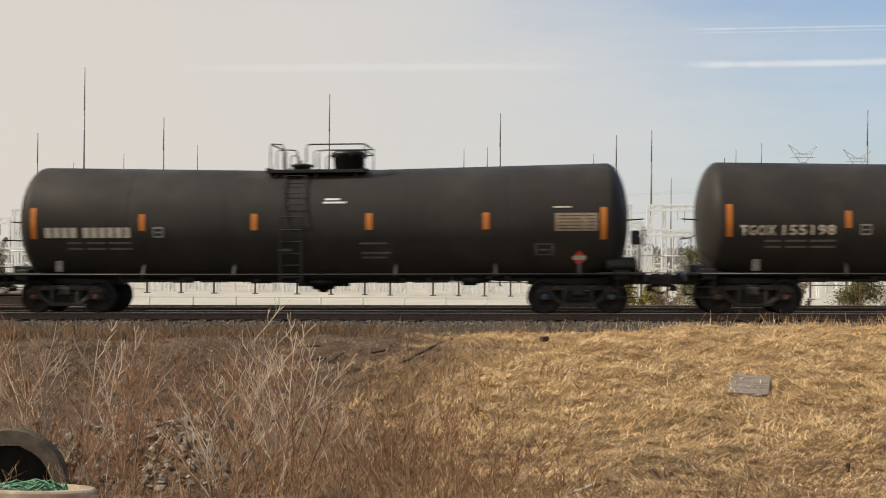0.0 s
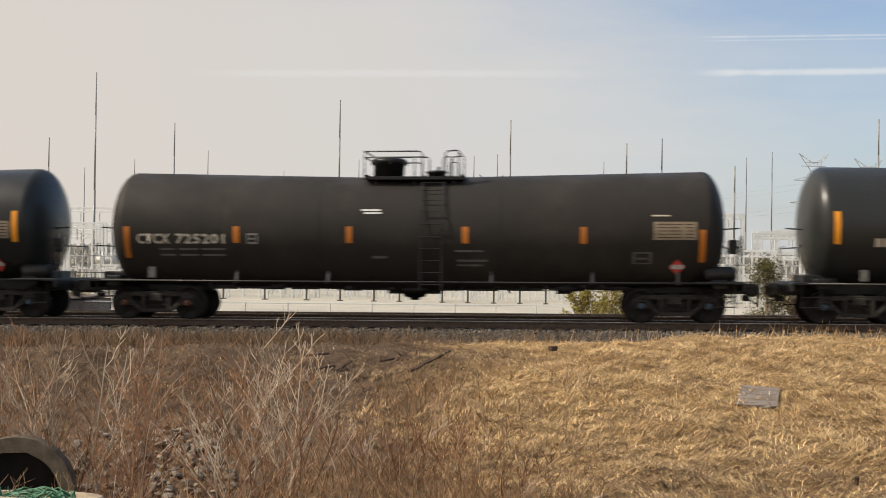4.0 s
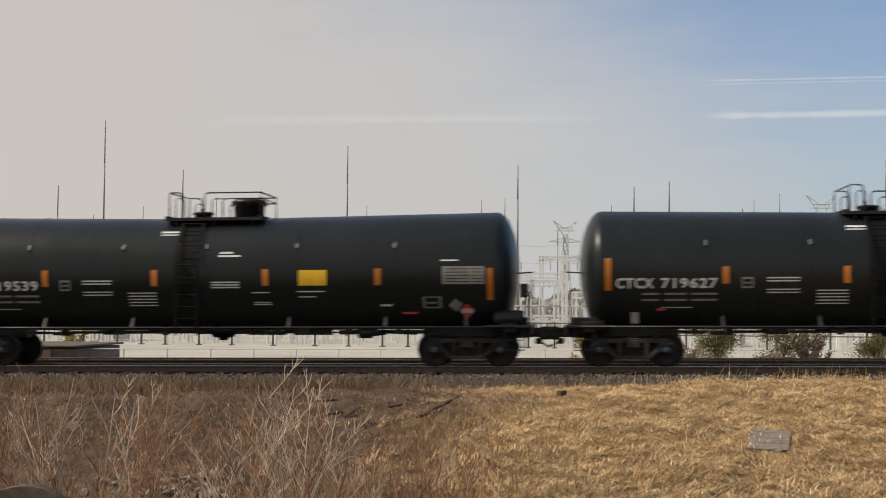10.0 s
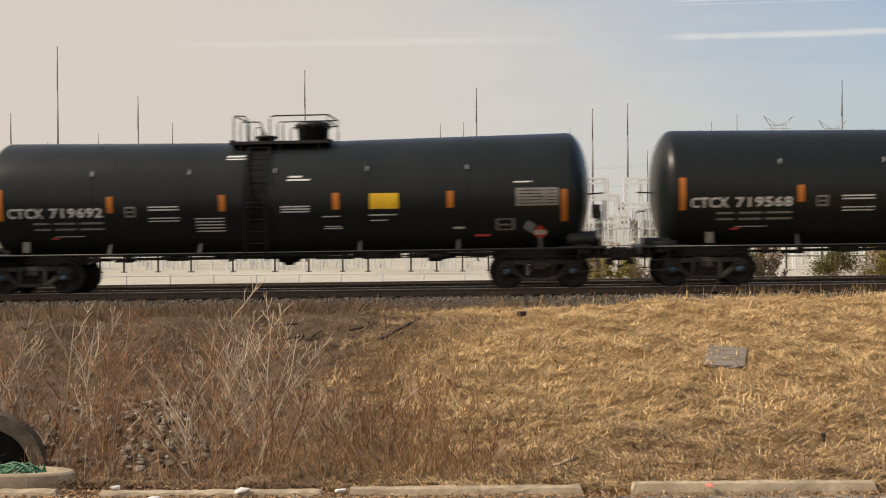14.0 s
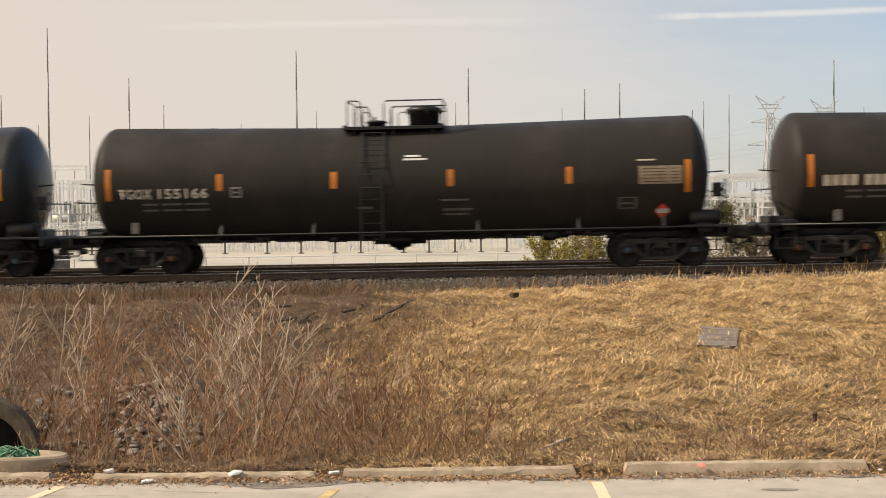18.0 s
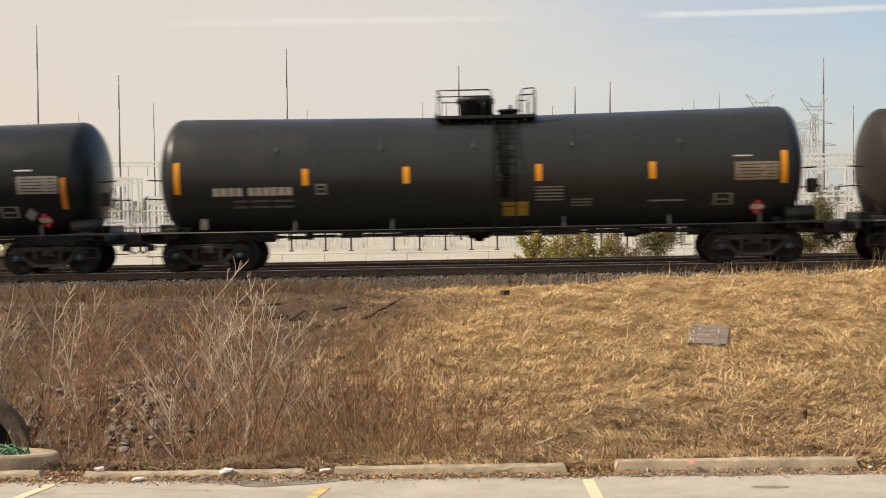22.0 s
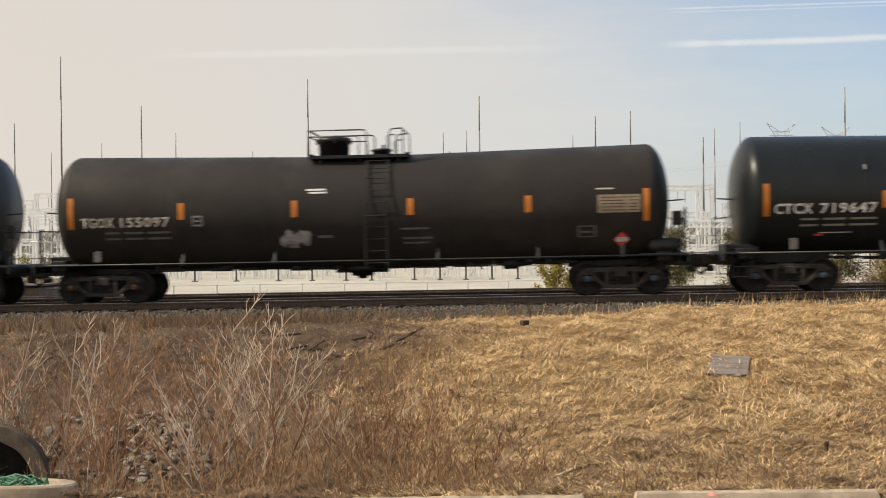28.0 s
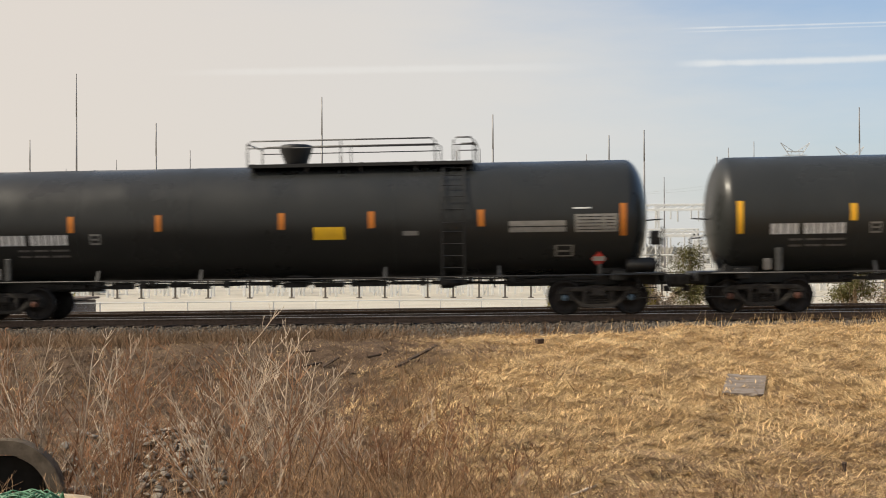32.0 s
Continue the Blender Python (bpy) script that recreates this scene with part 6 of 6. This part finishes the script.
def build_weeds():
    """Upright dead stems with side twigs, thick on the lower bank and along the crest."""
    rnd = np.random.RandomState(6)
    V, F, n = [], [], 0
    for _ in range(9000):
        y = 12.5 + 12 * rnd.rand() ** 1.4
        x = rnd.uniform(-0.57, 0.47) * y
        e = y - lot_edge(x)
        if e < 0.25:
            continue
        zone = smooth(1.2, -2.4, x - 0.02 * e) * (1 - smooth(5.0, 9.5, e)) + 0.25 * (1 - smooth(0.4, 2.2, e))
        zone *= 1 - 0.7 * smooth(-1.9, -3.2, x)
        zone *= 0.55 + 0.9 * max(0, noise.noise((x * 0.7, y * 0.7, 4.0)) + 0.4)
        if rnd.rand() > zone:
            continue
        z = ground_z(x, y)
        h = rnd.uniform(0.10, 0.32) * (1 + 0.5 * smooth(0.5, -2.5, x))
        lx, ly = rnd.normal(0, 0.45, 2)
        stems = [((x, y, z), (x + lx * h, y + ly * h, z + h), 0.004)]
        for _k in range(4):
            t = rnd.uniform(0.35, 0.95)
            bx, by, bz = x + lx * h * t, y + ly * h * t, z + h * t
            stems.append(((bx, by, bz), (bx + rnd.normal(0, 0.09), by + rnd.normal(0, 0.09), bz + rnd.uniform(0.02, 0.14)), 0.0028))
        for a, b, w in stems:
            V += [(a[0] - w, a[1], a[2]), (a[0] + w, a[1], a[2]), (b[0] + w * 0.5, b[1] + w * 0.4, b[2]), (b[0] - w * 0.5, b[1] - w * 0.4, b[2])]
            F.append((n, n + 1, n + 2, n + 3))
            n += 4
    s = Shape()
    s.v, s.f, s.s = V, F, [False] * len(F)
    thing("dead_weeds", "brown dead weeds and stalks on the lower bank", "weeds", kind="stuff", me=s.mesh("dead_weeds", M["warm_weed"], False))
    V, F, n = [], [], 0
    for _ in range(19000):
        x, y = rnd.uniform(-18, 1.5), rnd.uniform(25.0, 32.6)
        if rnd.rand() > (0.12 + 0.88 * smooth(-2.0, -6.0, x)) * (0.6 + 0.7 * noise.noise((x * 0.6, y * 0.5, 21.0))):
            continue
        z, h = max(ground_z(x, y), RAIL_Z + GRADE * x - 0.55 if y > 31 else -9), rnd.uniform(0.12, 0.46)
        lx, ly = rnd.normal(0, 0.4, 2)
        w = 0.005
        for k in range(3):
            ex, ey = lx + rnd.normal(0, 0.35), ly + rnd.normal(0, 0.3)
            V += [(x - w, y, z), (x + w, y, z), (x + ex * h + w * 0.5, y + ey * h, z + h * (1 - 0.2 * k)), (x + ex * h - w * 0.5, y + ey * h, z + h * (1 - 0.2 * k))]
            F.append((n, n + 1, n + 2, n + 3))
            n += 4
    s = Shape()
    s.v, s.f, s.s = V, F, [False] * len(F)
    thing("shoulder_weeds", "brown dead weeds along the track shoulder", "weeds", kind="stuff", me=s.mesh("shoulder_weeds", M["weed"], False))
    # tall straw on the crest before the ballast
    V, F, n = [], [], 0
    for _ in range(8000):
        x = rnd.uniform(-17, 15)
        y = rnd.uniform(24.5, 31.0)
        if rnd.rand() > 0.5 * smooth(0.5, 5, x) + (0.04 + 0.4 * noise.noise((x * 0.6, y * 0.3, 2.0))) * smooth(-2.5, 0.5, x):
            continue
        z = ground_z(x, y)
        h = rnd.uniform(0.15, 0.38) + 0.3 * max(0.0, noise.noise((x * 0.8, 3.0, 1.0))) * smooth(1, 4, x)
        lx, ly = rnd.normal(0, 0.38, 2)
        w = 0.004
        V += [(x - w, y, z), (x + w, y, z), (x + lx * h + w * 0.4, y + ly * h, z + h), (x + lx * h - w * 0.4, y + ly * h, z + h)]
        F.append((n, n + 1, n + 2, n + 3))
        n += 4
    s = Shape()
    s.v, s.f, s.s = V, F, [False] * len(F)
    thing("tall_straw", "thin standing straw stalks along the crest", "grass", kind="stuff", me=s.mesh("tall_straw", M["straw"], False))


build_weeds()


def build_litter():
    """Dead leaves and grit blown against the wheel stops."""
    rnd = random.Random(17)
    s = Shape()
    for _ in range(15000):
        x = rnd.uniform(-7.0, 5.2)
        e = rnd.gauss(0.0, 0.11 if x > -1.8 else 0.15) if rnd.random() < 0.7 else rnd.uniform(-0.18, 0.5)
        if x > 0.8 and rnd.random() < 0.6:
            continue
        y = lot_edge(x) + e - 0.05
        z = (0.0 if e < 0 else ground_z(x, y)) + rnd.uniform(0.004, 0.03)
        r = rnd.uniform(0.008, 0.024)
        m = Euler((rnd.gauss(0, 0.5), rnd.gauss(0, 0.5), rnd.uniform(0, 6.3))).to_matrix()
        q = [m @ Vector(p) * r + Vector((x, y, z)) for p in ((-1, 0, 0), (0, -0.5, 0.15), (1.2, 0, 0), (0, 0.5, 0.15))]
        s.add(q, [(0, 1, 2, 3)])
    thing("leaf_litter", "dry brown leaves and grit along the wheel stops", "leaf litter", kind="stuff", me=s.mesh("leaf_litter", M["leaf"], False))


build_litter()


def branch(s, twigs, rnd, p, d, length, r, depth):
    """One nearly straight stem that carries side shoots by turns, which fork once more."""
    pts = [Vector(p)]
    n = 8 if depth == 0 else 4
    d = Vector(d).normalized()
    bend = Vector((rnd.gauss(0, 0.045), rnd.gauss(0, 0.03), 0.045 if depth == 0 else 0.09))
    shake = 0.085 if depth == 0 else 0.14
    for i in range(n):
        d = (d + bend + Vector((rnd.gauss(0, shake), rnd.gauss(0, shake * 0.7), rnd.gauss(0, shake * 0.4)))).normalized()
        pts.append(pts[-1] + d * length / n)
    tip = max(r * 0.36, 0.0026)
    (s if depth == 0 else twigs[-1]).tube(pts, r, 5 if depth == 0 else 3, tip, cap=False)
    if depth < 3:
        count = (rnd.randint(7, 10), rnd.randint(3, 5), rnd.randint(0, 1))[depth]
        sign = rnd.choice((-1, 1))
        for i in range(count):
            k = 2 + int((n - 2) * (i + rnd.random()) / count) if depth == 0 else rnd.randint(1, n - 1)
            k = min(k, n)
            sign = -sign
            side = Vector((sign * rnd.uniform(0.5, 1.0), rnd.gauss(0, 0.5), 0.15)).normalized()
            nd = ((pts[k] - pts[k - 1]).normalized() + side * rnd.uniform(0.50, 1.0)).normalized()
            if depth == 0:
                twigs.append(Shape())
            here = r + (tip - r) * k / n
            branch(s, twigs, rnd, pts[k], nd, length * rnd.uniform(0.22, 0.44) * (1.2 - 0.6 * k / n if depth == 0 else 1.0), max(here * 0.62, 0.0028), depth + 1)


def build_shrub(x, y, h, stems, spread, seed, mat, label, stout=1.0):
    rnd = random.Random(seed)
    z = ground_z(x, y)
    bush = thing("bare_bush", label, "bush", "bare bushes on the bank", me=None, m=pose(x, y, z))
    for i in range(stems):
        s, twigs = Shape(), []
        lean = spread * (2 * (i + rnd.random()) / stems - 1)
        hh = h * rnd.uniform(0.6, 0.98)
        branch(s, twigs, rnd, (lean * 0.28 + rnd.gauss(0, 0.07), rnd.gauss(0, 0.12), -0.03), (lean, rnd.gauss(0, 0.35) * spread, 0.95), hh, stout * rnd.uniform(0.0075, 0.0125), 0)
        tint = mat if rnd.random() < 0.55 else ("bark" if mat == "red_bark" else "red_bark")
        stem = part("stem", s.mesh("stem", M[tint], False), bush)
        tone = M["bark" if rnd.random() < (0.65 if mat == "bark" else 0.2) else "red_bark"]
        for t in twigs:
            part("twig", t.mesh("twig", tone, False), stem)


BUSHES = ((-2.85, 13.2, 1.95, 10, 0.52, 1, "bark", 1.0), (-3.45, 13.3, 1.9, 10, 0.80, 2, "bark", 1.0), (-4.65, 13.5, 1.95, 15, 0.30, 3, "red_bark", 0.8), (-5.35, 13.9, 2.2, 7, 0.7, 4, "bark", 1.3),
          (-5.9, 14.3, 2.3, 7, 0.7, 5, "bark", 1.3), (-1.7, 13.6, 0.95, 10, 0.8, 6, "red_bark", 0.7), (-0.6, 13.5, 0.65, 8, 0.9, 7, "red_bark", 0.6), (-3.9, 14.8, 1.5, 8, 0.6, 8, "red_bark", 0.8),
          (-2.2, 14.4, 1.1, 9, 0.8, 10, "red_bark", 0.7), (-6.9, 15.4, 1.8, 6, 0.7, 11, "bark", 1.0), (-1.2, 14.8, 0.8, 9, 0.8, 13, "red_bark", 0.6),
          (-7.4, 14.4, 2.0, 6, 0.7, 14, "bark", 1.0), (-7.4, 17.0, 1.4, 8, 0.6, 15, "red_bark", 0.8), (-5.8, 17.4, 1.2, 8, 0.7, 16, "red_bark", 0.8), (-4.2, 17.2, 1.1, 8, 0.7, 17, "red_bark", 0.8))
for x, y, h, n_stems, spread, seed, mat, stout in BUSHES:
    build_shrub(x, y, h, n_stems, spread, seed, mat, "bare multi-stemmed bush with grey-brown twigs" if mat == "bark" else "bare bush of thin reddish-brown stems", stout)

# ---------------------------------------------------------------- stones and small things


def rock_mesh(seed, flat=0.7, low=0.72):
    def make(s):
        rnd = random.Random(seed)
        bm = bmesh.new()
        bmesh.ops.create_icosphere(bm, subdivisions=1, radius=1.0)
        for v in bm.verts:
            v.co *= rnd.uniform(low, 1.15)
            v.co.z *= flat
        bm.verts.index_update()
        s.add([v.co.copy() for v in bm.verts], [[v.index for v in f.verts] for f in bm.faces])
        bm.free()
    return make


def build_ballast_stones():
    rnd = random.Random(21)
    base = []
    for k in range(5):
        q = Shape()
        rock_mesh(k)(q)
        base.append(q)
    pale, dark = Shape(), Shape()
    for _ in range(17000):
        x = rnd.uniform(-20, 17)
        y = rnd.uniform(27.8, 34.5)
        low = y < 31.9
        if low:
            bare = 0.25 + 1.1 * noise.noise((x * 0.35, y * 0.4, 5.0)) + 0.75 * smooth(29.0, 31.2, y)
            if rnd.random() > bare * smooth(5.5, -0.5, x) * (0.12 + 0.88 * smooth(-7.5, -4.0, x)):
                continue
        top = -0.24 if y > TRACK_Y - 1.75 else -0.24 - 0.075 * (TRACK_Y - 1.75 - y)
        z = max(RAIL_Z + GRADE * x + top if y > 30.8 else -9.0, ground_z(x, y))
        r = rnd.uniform(0.022, 0.055)
        q = base[rnd.randint(0, 4)]
        m = Euler((rnd.uniform(0, 6), rnd.uniform(0, 6), rnd.uniform(0, 6))).to_matrix() * r
        (pale if low else dark).add([m @ Vector(v) + Vector((x, y, z + r * 0.3)) for v in q.v], q.f)
    thing("ballast_stones", "loose grey-brown crushed stones spilled down the shoulder", "ballast", kind="stuff", me=pale.mesh("ballast_stones", M["stone"], False))
    thing("oily_ballast_stones", "dark oily crushed stones beside the rails", "ballast", kind="stuff", me=dark.mesh("oily_ballast_stones", M["dark_stone"], False))


build_ballast_stones()


def build_riprap():
    rnd = random.Random(31)
    pile = thing("stone_riprap", "rough grey quarry stones laid on the ditch slope", "riprap")
    metas = [stored(("rip", k), "stone", M["riprap"], rock_mesh(40 + k, 0.42)) for k in range(6)]
    count = 0
    while count < 290:
        x, y = (rnd.gauss(-4.8, 0.55), rnd.uniform(14.6, 16.6)) if rnd.random() < 0.68 else (rnd.uniform(-7.2, -5.6), rnd.uniform(14.2, 16.4))
        r = rnd.uniform(0.03, 0.085)
        part("stone", metas[count % 6], pile, "", pose(x, y, ground_z(x, y) + 0.03 + r * 0.35, rnd.uniform(-25, 25), rnd.uniform(-25, 25), rnd.uniform(0, 360)) @ Matrix.Diagonal((r * 1.25, r, r, 1)))
        count += 1


build_riprap()


def arch(s, outer, inner, y0, y1, foot, n=18):
    """A thick half-round arch on straight feet, from y0 back to y1."""
    verts, faces = [], []
    for k in range(-1, n + 2):
        a = math.pi * min(max(k, 0), n) / n
        c, h = math.cos(a), math.sin(a)
        rough = 0.012 * noise.noise((c * 3, h * 3, outer))
        for r, y in ((outer, y0 + 0.10 * h), (inner, y0 + 0.08 * h), (inner - 0.03, y1), (outer - 0.02, y1)):
            verts.append(((r + rough) * c, y, (r + rough) * h if 0 <= k <= n else -foot))
    for k in range(n + 2):
        for j in range(4):
            faces.append((k * 4 + j, k * 4 + (j + 1) % 4, k * 4 + 4 + (j + 1) % 4, k * 4 + 4 + j))
    s.add(verts, faces, False)


def build_culvert():
    c = thing("culvert", "weathered concrete culvert end with a dark opening", "culvert", me=None, m=pose(-5.82, 13.25, -0.02, 0, 0, 14))
    s = Shape()
    arch(s, 0.64, 0.49, -0.12, 0.34, 0.40)
    part("pipe", s.mesh("pipe", M["culvert"]), c)
    # near-black plate close behind the mouth, put in for the shade inside
    part("back", Shape().box((0, 0.20, 0.02), (0.90, 0.06, 0.84), 0.01).mesh("back", M["dark"]), c, "dark plate standing for the shade inside the culvert")


build_culvert()


def build_drain():
    d = thing("drain_slab", "rounded concrete drain slab with a green net on top", "drain", me=None, m=pose(-5.22, 12.42, 0.0))
    s = Shape()
    ring = [(0.70 * math.cos(a), 0.26 * math.sin(a)) for a in np.linspace(0, 2 * math.pi, 28, endpoint=False)]
    m = len(ring)
    lv = [(0.0, 1.0), (0.15, 1.0), (0.17, 0.965), (0.17, 0.74), (0.13, 0.70)]
    s.add([(x * k, y * k, z) for z, k in lv for x, y in ring], [(i * m + j, i * m + (j + 1) % m, (i + 1) * m + (j + 1) % m, (i + 1) * m + j) for i in range(4) for j in range(m)] + [tuple(range(4 * m, 5 * m))], False)
    part("slab", s.mesh("slab", M["concrete"]), d)
    rnd = random.Random(2)
    t = Shape()
    for i in range(46):
        a, b = rnd.uniform(0, 6.28), rnd.uniform(0, 6.28)
        p, q = (0.40 * math.cos(a), 0.16 * math.sin(a)), (0.40 * math.cos(b), 0.16 * math.sin(b))
        t.tube([(p[0], p[1], 0.14), ((p[0] + q[0]) / 2, (p[1] + q[1]) / 2, 0.17 + rnd.uniform(0.02, 0.07)), (q[0], q[1], 0.14)], 0.008, 4)
    part("net", t.mesh("net", M["net"]), d, "tangled green plastic net")


build_drain()


def plank(name, label, cat, x, y, l, w, t, yaw, mat, tilt=0.0, lift=0.04):
    z = ground_z(x, y)
    sx = (ground_z(x + 0.2, y) - ground_z(x - 0.2, y)) / 0.4
    sy = (ground_z(x, y + 0.2) - ground_z(x, y - 0.2)) / 0.4
    m = pose(x, y, z + lift + t / 2, math.degrees(math.atan(sy)) + tilt, -math.degrees(math.atan(sx)), 0) @ pose(0, 0, 0, 0, 0, yaw)
    s = Shape()
    rnd = random.Random(name)
    n = 8
    verts, faces = [], []
    for i in range(n + 1):
        k = -l / 2 + l * i / n
        for yy, zz in ((-w / 2, 0), (-w / 2, t), (w / 2, t), (w / 2, 0)):
            verts.append((k + rnd.uniform(-0.01, 0.01) * (i in (0, n)) * 4, yy * (1 + rnd.uniform(-0.06, 0.06)), zz + rnd.uniform(-0.006, 0.006) + 0.02 * math.sin(k * 2)))
    for i in range(n):
        for j in range(4):
            faces.append((i * 4 + j, i * 4 + (j + 1) % 4, i * 4 + 4 + (j + 1) % 4, i * 4 + 4 + j))
    faces += [(0, 1, 2, 3), (n * 4 + 3, n * 4 + 2, n * 4 + 1, n * 4)]
    s.add(verts, faces)
    return thing(name, label, cat, me=s.mesh(name, M[mat]), m=m)


plank("plywood_sheet", "grey weathered plywood sheet lying in the grass", "plywood", 2.88, 18.75, 0.54, 0.85, 0.04, -12, "sheet", 2, 0.0)
plank("old_plank", "dark weathered plank lying on the bank", "plank", -2.08, 20.65, 1.6, 0.06, 0.035, 72, "old_board")
plank("broken_plank", "short dark broken plank on the bank", "plank", -3.78, 20.36, 0.46, 0.05, 0.03, 64, "old_board")
plank("broken_plank", "short dark split plank on the bank", "plank", -3.52, 20.7, 0.66, 0.05, 0.03, 80, "old_board")
plank("thin_batten", "thin dark batten on the bank", "plank", -4.2, 21.9, 0.4, 0.04, 0.03, 14, "old_board")
plank("thin_batten", "short dark batten half sunk in straw", "plank", -2.85, 21.15, 0.24, 0.04, 0.03, 30, "old_board")
plank("wood_scrap", "small dark scrap of wood in the grass", "wood scrap", -0.10, 21.85, 0.10, 0.12, 0.08, 20, "old_board")
plank("wood_stub", "small dark stub in the grass", "wood stub", 3.31, 14.5, 0.05, 0.04, 0.09, 70, "old_board")
plank("fallen_twig", "thin pale fallen branch in the straw", "branch", 0.36, 13.45, 0.7, 0.018, 0.02, 58, "bark")

def litter(name, label, cat, x, y, z, r, mat, seed):
    thing(name, label, cat, "litter along the wheel stops", me=stored(("litter", seed, mat), name, M[mat], rock_mesh(seed, 0.45, 0.45)), m=pose(x, y, z, 0, 0, seed * 40) @ Matrix.Diagonal((r * 1.3, r, r, 1)))


litter("crushed_cup", "crushed pale red plastic cup on a wheel stop", "litter", 1.74, 12.30, 0.10, 0.055, "pink", 61)
litter("paper_scrap", "crumpled white paper scrap at the lot edge", "litter", -1.80, 12.10, 0.06, 0.055, "paper", 62)
litter("paper_scrap", "crumpled white paper scrap at the lot edge", "litter", -2.75, 12.02, 0.07, 0.075, "paper", 63)
litter("paper_scrap", "flattened pale litter at the lot edge", "litter", -3.55, 11.85, 0.02, 0.055, "paper", 64)
litter("paper_scrap", "pale crumpled litter beside the drain", "litter", -4.0, 12.1, 0.07, 0.065, "paper", 65)
litter("plastic_bag", "clear crumpled plastic bag beside the drain", "litter", -4.75, 12.0, 0.04, 0.045, "paper", 66)
litter("paper_scrap", "small white scrap at the end of a wheel stop", "litter", 3.46, 12.45, 0.03, 0.028, "paper", 67)

SCRAPS = ((-2.2, 12.0), (-3.1, 11.9), (-3.75, 12.0), (-1.25, 12.1), (-0.6, 12.15), (-4.4, 11.85), (-2.45, 11.85), (0.72, 12.3), (3.6, 12.5), (-5.0, 11.9))
for i, (px, py) in enumerate(SCRAPS):
    litter("paper_scrap", "tiny pale scrap of litter at the lot edge", "litter", px, py, 0.02, 0.014 + 0.003 * (i % 4), "paper", 70 + i)


# ---------------------------------------------------------------- the train itself
CARS = []
for kind, flip, mark, middle, extra in TRAIN:
    CARS.append((build_car(kind, flip, mark, extra), middle))

motions()
